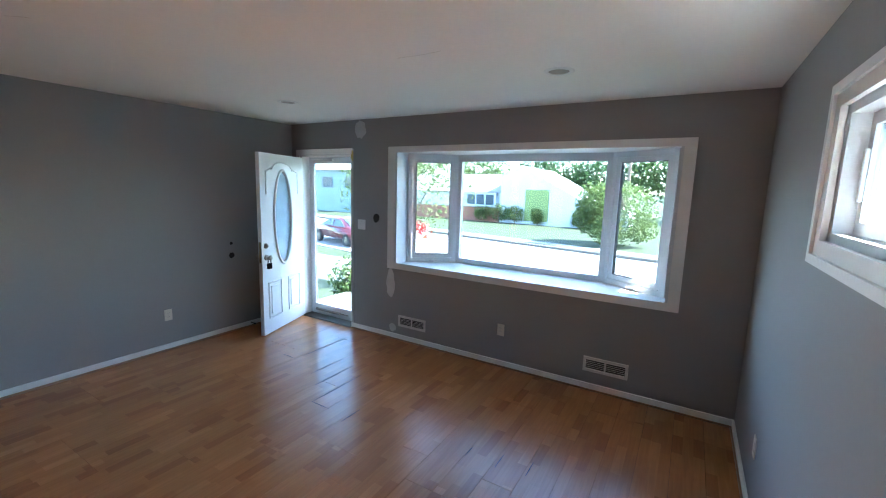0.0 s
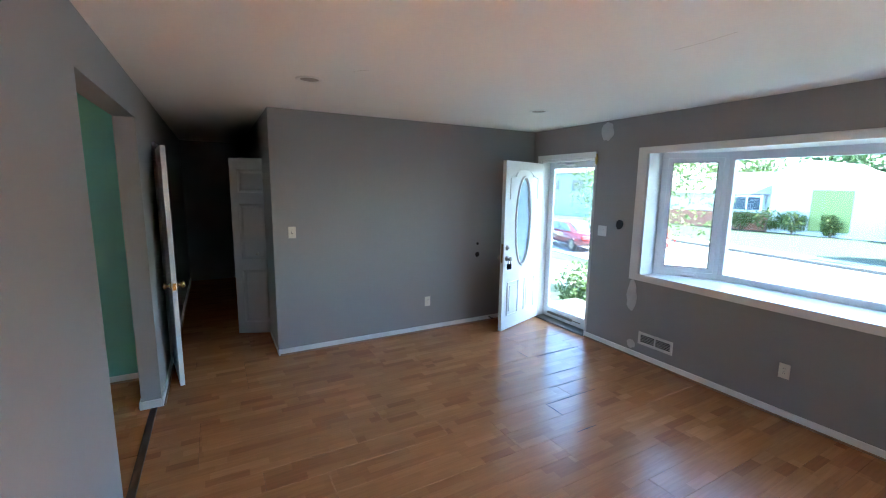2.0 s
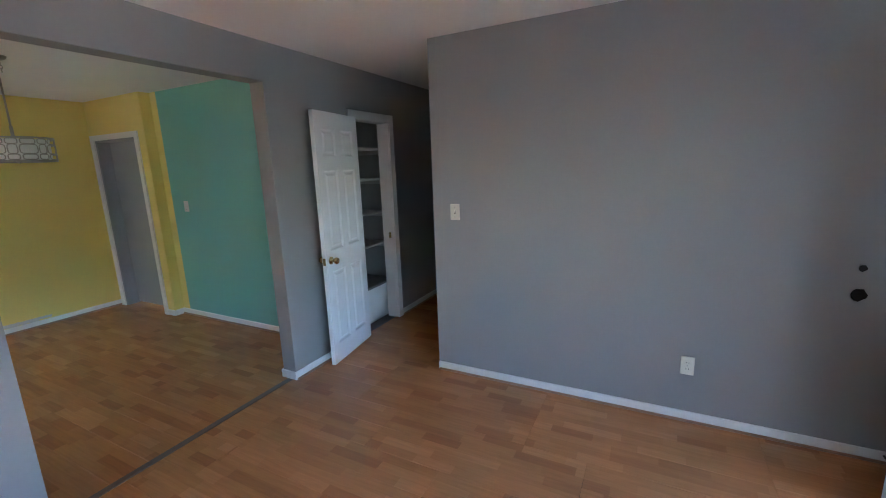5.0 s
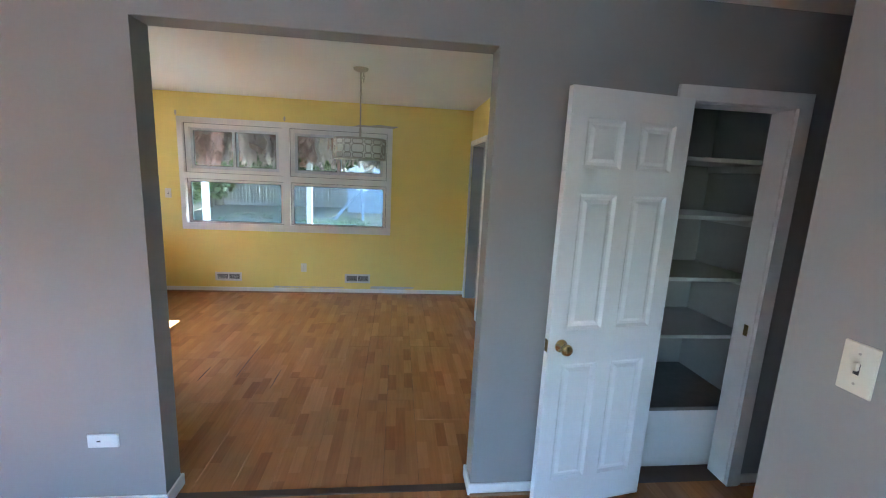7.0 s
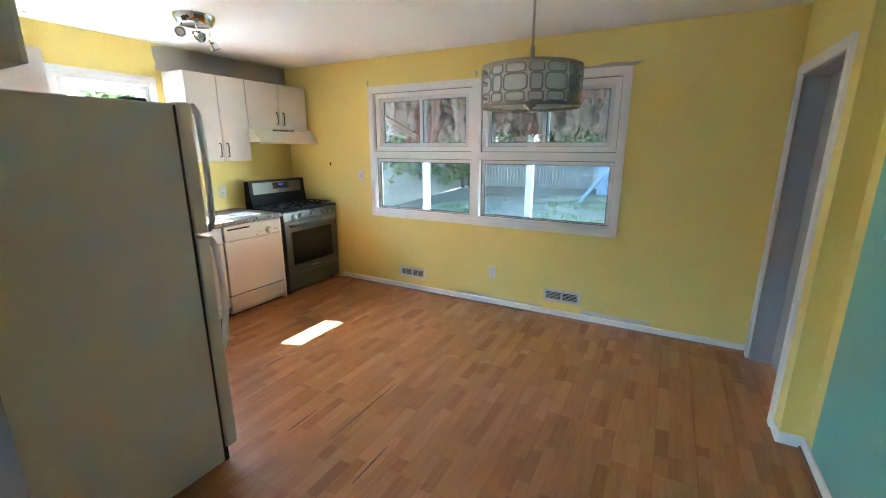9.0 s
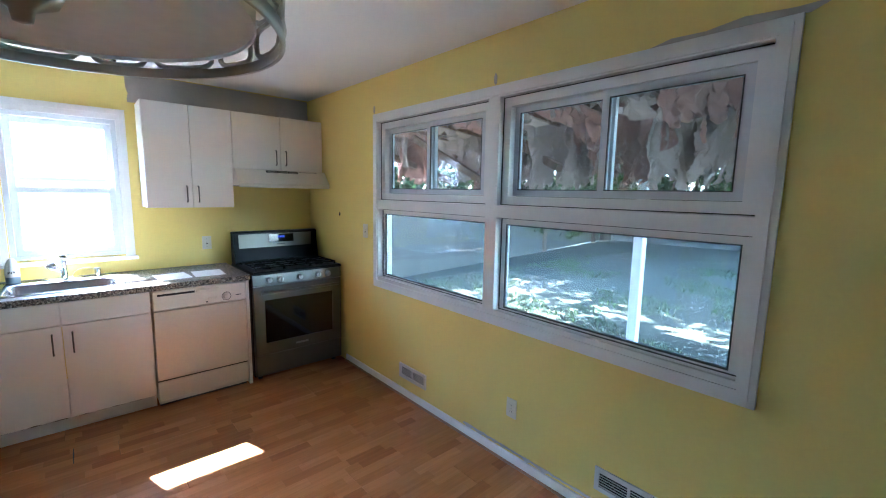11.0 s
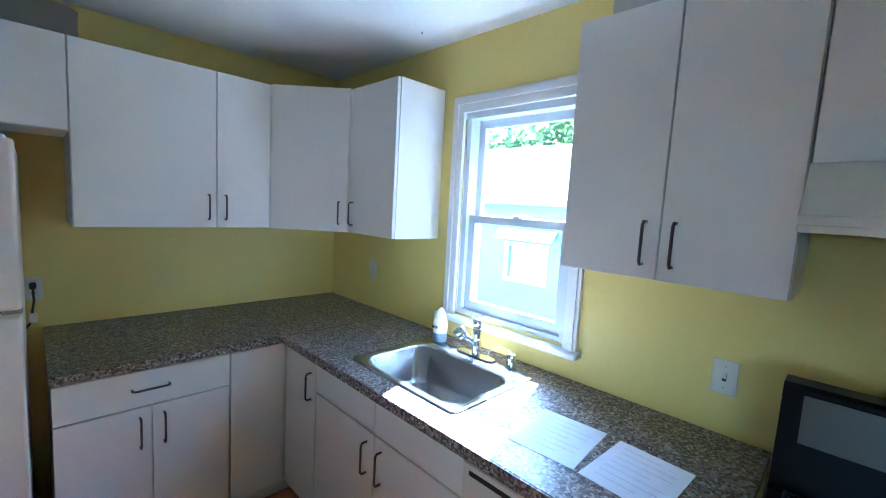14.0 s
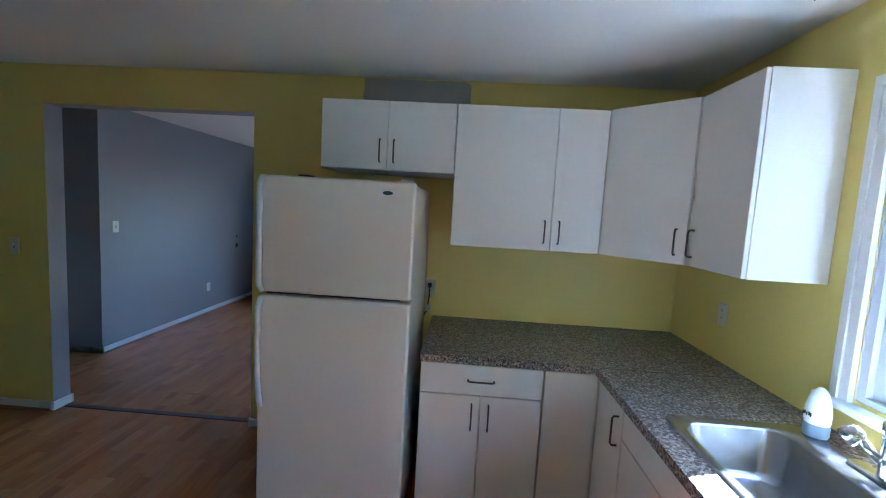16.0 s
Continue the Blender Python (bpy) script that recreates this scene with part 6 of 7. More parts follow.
def tree(name, base, height, trunk_h, radii, count, size, leaf, label, seed, r0=0.18):
    rnd = random.Random(seed)
    t = thing(name, base, label, "tree" if "tree" in name else "shrub")
    b = Vector(base)
    bm = bmesh.new()
    top = b + Vector((rnd.uniform(-0.3, 0.3), rnd.uniform(-0.3, 0.3), height * 0.8))
    pts = [b + (top - b) * k / 5 + Vector((rnd.uniform(-1, 1), rnd.uniform(-1, 1), 0)) * 0.06 * k for k in range(6)]
    pts[0] = b - Vector((0, 0, 0.25))
    tube(bm, pts, [r0 * (1.25 - k / 5) + 0.02 for k in range(6)], 10)
    ends = []
    for k in range(9):
        s = pts[2 + k % 3]
        a = rnd.uniform(0, 6.28)
        e = b + Vector((math.cos(a) * radii[0] * 0.65, math.sin(a) * radii[1] * 0.65, trunk_h + rnd.uniform(0.25, 0.8) * (height - trunk_h)))
        mid = s.lerp(e, 0.5) + Vector((0, 0, 0.12 * height * 0.3))
        tube(bm, [s, mid, e], [r0 * 0.45, r0 * 0.28, r0 * 0.08], 6)
        ends.append(e)
    part("trunk", bm, BARK, t, smooth=True)
    bm = bmesh.new()
    cz = trunk_h + (height - trunk_h) / 2
    leaves_into(bm, rnd, b + Vector((0, 0, cz)), (radii[0], radii[1], (height - trunk_h) / 2), count // 2, size)
    for e in ends:
        leaves_into(bm, rnd, e, (radii[0] * 0.38, radii[1] * 0.38, (height - trunk_h) * 0.22), count // 18, size, gaps=0.5)
    part("crown", bm, leaf, t, "loose uneven crown of leaves")
    return t


def front_street():
    h = thing("house", (4.5, -38, -1.4), "white bungalow with gabled front, brick base and bay window", "house")
    x0, x1, y, z = 4.0, 26.0, -38.0, -1.4
    part("wall", boxes(((x0, y - 8, z), (x1, y, z + 2.9))), SIDING, h)
    bm = bmesh.new()
    prism(bm, [(x0 - 1.6, z), (x0 - 1.6, z + 1.7), (x0 + 5.2, z + 5.3), (x0 + 7.3, z + 4.5), (x0 + 7.3, z)], XZ, y + 0.6, y - 9)
    part("gable_front", bm, SIDING, h, "white sunlit gable front")
    bm = bmesh.new()
    prism(bm, [(y + 0.7, z + 2.85), (y - 4, z + 4.7), (y - 8.5, z + 2.85)], lambda u, v, w: (w, u, v), x0 + 7.31, x1 + 0.5)
    part("roof", bm, ROOFING, h)
    part("carport_wall", boxes(((x0 - 3.9, y - 8, z), (x0 - 1.62, y - 0.4, z + 1.6))), SIDING, h)
    part("garage_panel", boxes(((x0 + 2.6, y + 0.61, z + 0.35), (x0 + 4.8, y + 0.70, z + 3.2)), bev=0.02), SHUTTER, h, "olive-green door panel")
    part("brick_base", boxes(((x0 + 7.2, y + 0.02, z), (x1, y + 0.35, z + 1.35))), BRICKRED, h, "red brick lower wall")
    wb = part("bay_window", boxes(((x0 + 7.8, y + 0.02, z + 1.4), (x0 + 11.0, y + 0.6, z + 2.8)), bev=0.03), SIDING, h)
    for k in range(3):
        part("pane", boxes(((x0 + 7.98 + k * 1.0, y + 0.595, z + 1.62), (x0 + 8.82 + k * 1.0, y + 0.62, z + 2.6))), DARKPANE, wb)
    # house further along the street, seen through the front door
    g2 = thing("house", (29, -38, -1.4), "white two-storey house behind parked cars", "house")
    part("wall", boxes(((27, -46, -1.4), (53, -36, 3.4))), SHADESIDING, g2)
    bm = bmesh.new()
    prism(bm, [(-35.4, 3.4), (-41, 5.6), (-46.6, 3.4)], lambda u, v, w: (w, u, v), 26.5, 53.5)
    part("roof", bm, ROOFING, g2)
    for k in range(6):
        part("window", boxes(((28.4 + 3.6 * k, -35.98, 1.4), (30.0 + 3.6 * k, -35.9, 2.6))), DARKPANE, g2)
    pole = thing("utility_pole", (1.2, -46, -1.4), "tall brown wooden utility pole", "pole")
    bm = bmesh.new()
    tube(bm, [(1.2, -46, -1.4), (1.25, -46, 9)], [0.17, 0.12], 10)
    part("post", bm, BARK, pole)
    bm = bmesh.new()
    tube(bm, [(0.2, -46, 8.2), (2.2, -46, 8.2)], 0.06, 6)
    part("crossarm", bm, BARK, pole)
    tree("bush_tree", (-0.6, -26.8, -1.4), 3.9, -0.1, (2.35, 2.0, 2.0), 8500, 0.10, LEAFLIGHT, "broad bright green bush on the far lawn", 21, 0.14)
    tree("bush_tree", (-7.6, -33.0, -1.4), 4.0, 0.6, (2.4, 2.2, 1.8), 3600, 0.14, LEAF, "green bush beside the far lawn", 22, 0.12)
    for k, (tx, ty, th, tr) in enumerate(((-9, -52, 9, 4.5), (-2, -58, 9.5, 5), (5, -60, 8.5, 5), (-17, -50, 10, 5), (14, -62, 9, 5.5), (24, -60, 9, 5), (-26, -55, 11, 6), (38, -62, 12, 6), (50, -58, 12, 6))):
        tree("street_tree", (tx, ty, -1.4), th, 2.0, (tr, tr * 0.8, th / 2), 2600, 0.30, LEAF if k % 2 else LEAFDARK, "leafy tree behind the houses opposite", 30 + k, 0.25)
    # blossoming tree by the front wall
    t = tree("garden_tree", (2.9, -10.6, -1.4), 4.7, 1.5, (2.2, 1.6, 1.6), 3800, 0.055, LEAFLIGHT, "thin-leaved young tree on the front lawn", 51, 0.06)
    bm = bmesh.new()
    leaves_into(bm, random.Random(52), (2.0, -10.1, 0.55), (0.35, 0.35, 0.25), 170, 0.05)
    part("blossom", bm, FLOWERRED, t, "cluster of red flowers")
    tree("garden_shrub", (1.95, -7.5, -1.08), 1.25, 0.12, (0.7, 0.6, 0.55), 1300, 0.06, LEAF, "green shrub beside the front steps", 53, 0.04)
    for k, (sx, sy, sr) in enumerate(((9.6, -37.0, 0.9), (11.2, -36.9, 1.1), (13, -37, 0.9), (7.5, -37.1, 0.6), (3.6, -37.0, 0.9), (2.6, -36.8, 0.8))):
        tree("foundation_shrub", (sx, sy, -1.4), 1.3 + 0.5 * sr, 0.1, (sr, sr * 0.7, sr * 0.7), 500, 0.12, LEAFLIGHT, "green shrub along the opposite house", 60 + k, 0.04)


def car(at, yaw):
    m = pose(*at, 0, 0, yaw)
    c = new("parked_car")
    c.matrix_basis = m
    tagged(c, "dark red parked sedan on the driveway", "car")

    def T(bm):
        bm.transform(m)
        return bm
    bm = bmesh.new()
    # side profile swept across, narrowed at the roof
    prof = [(-2.2, 0.35, 0.86), (-2.25, 0.62, 0.86), (-2.1, 0.92, 0.84), (-1.45, 0.98, 0.84), (-0.75, 1.36, 0.66), (0.35, 1.40, 0.66), (1.05, 0.98, 0.82), (1.95, 0.82, 0.80), (2.22, 0.62, 0.80), (2.2, 0.32, 0.82)]
    A = [bm.verts.new((u, -w, v)) for u, v, w in prof]
    B = [bm.verts.new((u, w, v)) for u, v, w in prof]
    n = len(prof)
    for i in range(n):
        bm.faces.new((A[i], A[(i + 1) % n], B[(i + 1) % n], B[i]))
    bm.faces.new(A[::-1])
    bm.faces.new(B)
    bmesh.ops.bevel(bm, geom=bm.edges[:], offset=0.05, segments=2, affect="EDGES")
    body = part("body", T(bm), CARPAINT, c, smooth=True)
    for sg in (-1, 1):
        bm = bmesh.new()
        pts = [(-1.30, 0.97, 0.835), (-0.72, 1.30, 0.70), (-0.20, 1.33, 0.695), (-0.20, 0.97, 0.835)]
        pts2 = [(-0.12, 0.97, 0.835), (-0.12, 1.33, 0.695), (0.32, 1.33, 0.70), (0.95, 0.97, 0.825)]
        for pl in (pts, pts2):
            prism(bm, [(u, v) for u, v, w in pl], lambda u, v, w, s=sg: (u, s * (w - (v - 0.97) * 0.40), v), 0.80, 0.865)
        part("side_window", T(bm), DARKPANE, body)
        for u in (-1.38, 1.38):
            bm = bmesh.new()
            lathe(bm, [(0.20, -0.10), (0.29, -0.10), (0.32, -0.07), (0.32, 0.07), (0.29, 0.10), (0.20, 0.10), (0.20, -0.10)], (u, sg * 0.78, 0.32), (0, 1, 0), 24)
            w = part("wheel", T(bm), RUBBER, c)
            bm = bmesh.new()
            lathe(bm, [(0.0, 0.085), (0.06, 0.09), (0.19, 0.075), (0.205, 0.09), (0.205, -0.09), (0.0, -0.085)], (u, sg * 0.78, 0.32), (0, sg, 0), 20)
            part("rim", T(bm), STEEL, w)
        part("tail_light", T(boxes(((-2.30, sg * 0.45, 0.66), (-2.14, sg * 0.84, 0.86)), bev=0.03)), REDLIGHT, c)
        part("headlight", T(boxes(((2.08, sg * 0.45, 0.60), (2.26, sg * 0.80, 0.74)), bev=0.03)), DARKPANE, c)
    bm = bmesh.new()
    prism(bm, [(-1.42, 1.0), (-0.80, 1.345), (-0.82, 1.37), (-1.46, 1.02)], lambda u, v, w: (u, w, v), -0.60, 0.60)
    part("rear_window", T(bm), DARKPANE, body)


def back_yard():
    # covered patio: posts, beam, rafters, torn insulation
    for k, px in enumerate((-4.56, -2.69, -0.80)):
        p = thing("patio_post", (px, 6.25, -0.2), "square white painted patio post", "post", "patio posts")
        part("shaft", boxes(((px - 0.05, 6.20, -0.175), (px + 0.05, 6.30, 2.04)), bev=0.006), POSTWHITE, p)
        part("base", boxes(((px - 0.07, 6.18, -0.175), (px + 0.07, 6.32, -0.10)), bev=0.005), POSTWHITE, p)
    r = thing("patio_roof", (-2.5, 5.0, 2.1), "patio roof with bare rafters and ruined insulation", "patio roof")
    part("beam", boxes(((-5.9, 6.17, 2.04), (1.5, 6.33, 2.22)), bev=0.006), RAFTER, r)

    def zr(y):
        return 2.48 - (y - 3.79) * 0.085
    bm = bmesh.new()
    prism(bm, [(3.72, zr(3.72) + 0.16), (6.9, zr(6.9) + 0.16), (6.9, zr(6.9) + 0.20), (3.72, zr(3.72) + 0.20)], lambda u, v, w: (w, u, v), -6.0, 1.6)
    part("decking", bm, ROOFING, r)
    x = -5.9
    while x < 1.6:
        bm = bmesh.new()
        prism(bm, [(3.73, zr(3.73)), (6.8, zr(6.8)), (6.8, zr(6.8) + 0.14), (3.73, zr(3.73) + 0.14)], lambda u, v, w: (w, u, v), x, x + 0.045)
        part("rafter", bm, RAFTER, r)
        x += 0.61
    for k, (a, b) in enumerate((((-5.3, 5.2, 2.30), (-4.35, 5.6, 1.72)), ((-4.1, 5.9, 2.2), (-3.3, 5.6, 1.86)), ((-5.7, 4.3, 2.3), (-5.5, 6.1, 1.75)))):
        bm = bmesh.new()
        tube(bm, [a, b], 0.055, 4)
        part("fallen_board", bm, RAFTER, r, "broken brown board hanging down")
    rnd = random.Random(77)
    n = 0
    for k in range(34):
        cx = -5.6 + 6.9 * ((k * 0.618) % 1.0)
        cy = rnd.uniform(4.15, 6.15)
        w, l, hang = rnd.uniform(0.45, 0.8), rnd.uniform(0.35, 0.9), rnd.uniform(0.10, 0.46)
        if k % 6 == 0:
            hang = rnd.uniform(0.5, 0.78)
        bm = bmesh.new()
        nu, nv = 30, 24
        grid = {}
        for i in range(nu + 1):
            for j in range(nv + 1):
                u, v = i / nu - 0.5, j / nv
                p = Vector((cx + u * w, cy + 0.10 * math.sin(u * 5 + k) + (v * l * 0.35), zr(cy) + 0.12 - v * hang))
                nz = noise.noise_vector(Vector((p.x * 8, p.y * 4, p.z * 1.8)) + Vector((k, 0, 0)))
                nz2 = noise.noise_vector(Vector((p.x * 24, p.y * 14, p.z * 5)) + Vector((k, 3, 0)))
                grid[i, j] = bm.verts.new(p + nz * 0.10 + nz2 * 0.05 + noise.noise_vector(p * 31) * 0.02)
        for i in range(nu):
            for j in range(nv):
                edge = noise.noise(Vector((i * 0.6 + k * 7, 0, 0))) * 0.55 + 0.70
                if j / nv < edge:
                    bm.faces.new((grid[i, j], grid[i + 1, j], grid[i + 1, j + 1], grid[i, j + 1]))
        bmesh.ops.delete(bm, geom=[v for v in bm.verts if not v.link_faces], context="VERTS")
        back = bmesh.ops.duplicate(bm, geom=bm.verts[:] + bm.edges[:] + bm.faces[:])
        for e in back["geom"]:
            if isinstance(e, bmesh.types.BMVert):
                e.co += Vector((0, 0.03, 0.01)) + noise.noise_vector(e.co * 20) * 0.015
        part("insulation_batt", bm, FACING if k % 3 == 0 else INSULATION, r, "torn hanging pink-beige insulation", smooth=True)
    # drooping row along the outer beam
    for k in range(15):
        cx = -4.75 + 0.42 * k
        drop = rnd.uniform(0.62, 0.80) + (0.25 if k == 1 else 0)
        bm = bmesh.new()
        nu, nv = 30, 28
        grid = {}
        for i in range(nu + 1):
            for j in range(nv + 1):
                u, v = i / nu - 0.5, j / nv
                p = Vector((cx + u * 0.52, 5.75 + 0.12 * math.sin(u * 6 + k * 2) + 0.2 * (k % 3) * (1 - v), 2.36 - v * drop))
                grid[i, j] = bm.verts.new(p + noise.noise_vector(Vector((p.x * 7, p.y * 7, p.z * 1.6)) + Vector((k, 1, 0))) * 0.11 + noise.noise_vector(Vector((p.x * 22, p.y * 22, p.z * 5))) * 0.055 + noise.noise_vector(p * 31) * 0.02)
        for i in range(nu):
            for j in range(nv):
                if j / nv < noise.noise(Vector((i * 0.6 + k * 9, 2, 0))) * 0.40 + 0.84:
                    bm.faces.new((grid[i, j], grid[i + 1, j], grid[i + 1, j + 1], grid[i, j + 1]))
        bmesh.ops.delete(bm, geom=[v for v in bm.verts if not v.link_faces], context="VERTS")
        back = bmesh.ops.duplicate(bm, geom=bm.verts[:] + bm.edges[:] + bm.faces[:])
        for e in back["geom"]:
            if isinstance(e, bmesh.types.BMVert):
                e.co += Vector((0, 0.04, 0.01)) + noise.noise_vector(e.co * 20) * 0.015
        part("insulation_batt", bm, FACING if k % 4 == 1 else INSULATION, r, "torn hanging pink-beige insulation", smooth=True)
    for k in range(5):
        cy = 4.05 + 0.46 * k
        drop = (0.42, 0.75, 0.5, 0.8, 0.55)[k]
        bm = bmesh.new()
        nu, nv = 26, 24
        grid = {}
        for i in range(nu + 1):
            for j in range(nv + 1):
                u, v = i / nu - 0.5, j / nv
                p = Vector((-5.55 + 0.15 * math.sin(u * 6 + k * 2), cy + u * 0.56, 2.42 - v * drop))
                grid[i, j] = bm.verts.new(p + noise.noise_vector(Vector((p.x * 7, p.y * 7, p.z * 1.6)) + Vector((k, 1, 0))) * 0.11 + noise.noise_vector(Vector((p.x * 22, p.y * 22, p.z * 5))) * 0.055 + noise.noise_vector(p * 31) * 0.02)
        for i in range(nu):
            for j in range(nv):
                if j / nv < noise.noise(Vector((i * 0.3 + k * 9, 4, 0))) * 0.3 + 0.8:
                    bm.faces.new((grid[i, j], grid[i + 1, j], grid[i + 1, j + 1], grid[i, j + 1]))
        bmesh.ops.delete(bm, geom=[v for v in bm.verts if not v.link_faces], context="VERTS")
        part("insulation_batt", bm, FACING if k % 2 else INSULATION, r, "torn hanging pink-beige insulation", smooth=True)
    # lining under the rafters
    for k in range(12):
        cx = -5.55 + 0.61 * k
        bm = bmesh.new()
        nu, nv = 10, 30
        grid = {}
        for i in range(nu + 1):
            for j in range(nv + 1):
                y = 3.9 + 2.7 * j / nv
                p = Vector((cx + 0.55 * (i / nu - 0.5), y, zr(y) + 0.03 - 0.05 * math.sin(math.pi * i / nu)))
                grid[i, j] = bm.verts.new(p + noise.noise_vector(p * 5) * 0.07)
        for i in range(nu):
            for j in range(nv):
                if noise.noise(Vector((i * 0.3 + k * 5, j * 0.25, 1.5))) > -0.28:
                    bm.faces.new((grid[i, j], grid[i + 1, j], grid[i + 1, j + 1], grid[i, j + 1]))
        bmesh.ops.delete(bm, geom=[v for v in bm.verts if not v.link_faces], context="VERTS")
        part("insulation_batt", bm, INSULATION if k % 2 else FACING, r, smooth=True)
    # loose fibres hanging from the torn batts
    rf = random.Random(171)
    bm = bmesh.new()
    for _ in range(2600):
        x, y = rf.uniform(-5.7, 1.4), rf.uniform(4.2, 6.1)
        if rf.random() < 0.6:
            y = rf.uniform(5.55, 6.0)
        z0 = zr(y) + 0.02 - (0.75 * rf.random() if y > 5.5 else 0.35 * rf.random() ** 2)
        ln, wd = rf.uniform(0.04, 0.16), rf.uniform(0.002, 0.007)
        a = rf.uniform(0, 3.14)
        d = Vector((math.cos(a), math.sin(a), rf.uniform(-0.4, 0.4))) * wd
        p0 = Vector((x, y, z0))
        p1 = p0 + Vector((rf.gauss(0, 0.03), rf.gauss(0, 0.03), -ln * 0.5))
        p2 = p1 + Vector((rf.gauss(0, 0.03), rf.gauss(0, 0.03), -ln * 0.5))
        va, vb, vc, vd, ve = (bm.verts.new(q) for q in (p0 - d * 0.4, p0 + d * 0.4, p1 + d, p1 - d, p2))
        bm.faces.new((va, vb, vc, vd))
        bm.faces.new((vd, vc, ve))
    part("loose_fibre", bm, INSULATION, r, "wispy torn insulation fibres")
    # fences
    bm = boxes(((-0.0755, -0.011, 0.0), (0.0755, 0.011, 1.75)), bev=0.003)
    me = bpy.data.meshes.new("fence_board")
    bm.to_mesh(me)
    bm.free()
    me.materials.append(FENCEWOOD)
    for name, start, step, count, rot in (("side_fence", (-7.6, 4.2, -0.27), (-0.02, 0.152, 0), 96, 90), ("back_fence", (-9.6, 19.0, -0.30), (0.152, 0.02, 0), 150, 0)):
        f = thing(name, start, "weathered grey wooden board fence", "fence", "yard fences")
        rn = random.Random(count)
        for k in range(count):
            o = new("board", me)
            o.parent = f
            o.matrix_basis = Matrix.Translation((step[0] * k, step[1] * k, rn.uniform(-0.02, 0.02))) @ pose(0, 0, 0, 0, rn.uniform(-0.6, 0.6), rot + rn.uniform(-2, 2))
        endp = Vector(start) + Vector(step) * count
        for z in (0.35, 1.4):
            a, b2 = Vector(start), endp
            off = Vector((-0.03, 0, 0)) if rot else Vector((0, 0.03, 0))
            bmr = bmesh.new()
            tube(bmr, [a + off + Vector((0, 0, z)), b2 + off + Vector((0, 0, z))], 0.035, 4)
            part("rail", bmr, FENCEWOOD, f)
    s = thing("garden_shed", (-2.7, 17.8, -0.3), "pale blue garden shed behind the fence line", "shed")
    part("wall", boxes(((-3.3, 17.4, -0.32), (-1.7, 18.6, 1.55)), bev=0.02), SHEDBLUE, s)
    bm = bmesh.new()
    prism(bm, [(-3.4, 1.55), (-2.5, 2.0), (-1.6, 1.55)], lambda u, v, w: (u, w, v), 17.2, 18.8)
    part("roof", bm, ROOFING, s)
    part("window", boxes(((-2.9, 17.36, 0.7), (-2.4, 17.4, 1.15))), SIDING, s)
    p = thing("play_slide", (-2.6, 14.4, -0.3), "small faded blue plastic garden slide", "slide")
    bm = bmesh.new()
    prism(bm, [(0.0, 1.15), (0.25, 1.15), (1.5, 0.02), (1.35, 0.0), (0.2, 1.05)], lambda u, v, w: (-2.4 - u * 0.7, 14.2 + w, v - 0.28), 0.0, 0.40)
    part("chute", bm, SHEDBLUE, p)
    bm = bmesh.new()
    tube(bm, [(-2.35, 14.2, -0.28), (-2.42, 14.2, 1.0)], 0.03, 8)
    tube(bm, [(-2.35, 14.65, -0.28), (-2.42, 14.65, 1.0)], 0.03, 8)
    for k in range(4):
        tube(bm, [(-2.36, 14.2, 0.05 + 0.25 * k), (-2.36, 14.65, 0.05 + 0.25 * k)], 0.022, 6)
    part("ladder", bm, SLIDEBLUE, p)
    # trees whose crowns shade the yard
    for k, (tx, ty, th, tr, n) in enumerate(((-10.6, 9.4, 9.5, 4.4, 7000), (-9.0, 13.4, 10, 6.0, 9000), (-9.4, 18.6, 10.5, 6.0, 8000), (-4.4, 22.0, 10.5, 6.2, 8000), (2.6, 21.0, 10.5, 6.2, 7000), (-15.5, 8.0, 9, 3.4, 4000), (5.2, 10.5, 10, 6.4, 8000), (3.6, 15.6, 10, 6.0, 7000))):
        tree("yard_tree", (tx, ty, -0.3), th, 2.6 if k < 3 else 1.6, (tr, tr, (th - 2) / 2), n, 0.22, (LEAF, LEAFDARK, LEAFLIGHT)[k % 3], "tall leafy tree shading the back yard", 80 + k, 0.2)
    for k in range(6):
        tree("hedge_shrub", (-9.2 + 2.6 * k, 20.6, -0.3), 4.2, 0.3, (1.9, 1.2, 1.9), 1500, 0.2, (LEAF, LEAFDARK)[k % 2], "dense green hedge shrub behind the back fence", 130 + k, 0.06)
    for k in range(6):
        tree("hedge_shrub", (-9.2, 5.9 + 2.3 * k, -0.3), 2.9, 0.3, (1.0, 1.7, 1.3), 1300, 0.17, (LEAFDARK, LEAF, LEAFLIGHT)[k % 3], "dense green hedge shrub behind the side fence", 140 + k, 0.06)
    # rough grass coming up in patches
    rg = random.Random(199)
    bm = bmesh.new()
    placed = 0
    while placed < 14000:
        x, y = rg.uniform(-7.4, 2.0), 4.6 + 11 * rg.random() ** 1.5
        if noise.noise(Vector((x * 0.7, y * 0.7, 4.2))) + 0.4 * noise.noise(Vector((x * 2.5, y * 2.5, 1.0))) < 0.02 + (0.25 if y < 6.5 and x > -6 else 0):
            continue
        zz = -0.17 if -6.0 < x < 1.6 and y < 6.5 else -0.23 - max(0, (y - 3.79)) * 0.0075
        a, hgt = rg.uniform(0, 6.28), rg.uniform(0.03, 0.10)
        w2 = rg.uniform(0.006, 0.014)
        dx, dy = math.cos(a) * w2, math.sin(a) * w2
        bm.faces.new([bm.verts.new(q) for q in ((x - dx, y - dy, zz), (x + dx, y + dy, zz), (x + rg.gauss(0, 0.03), y + rg.gauss(0, 0.03), zz + hgt))])
        placed += 1
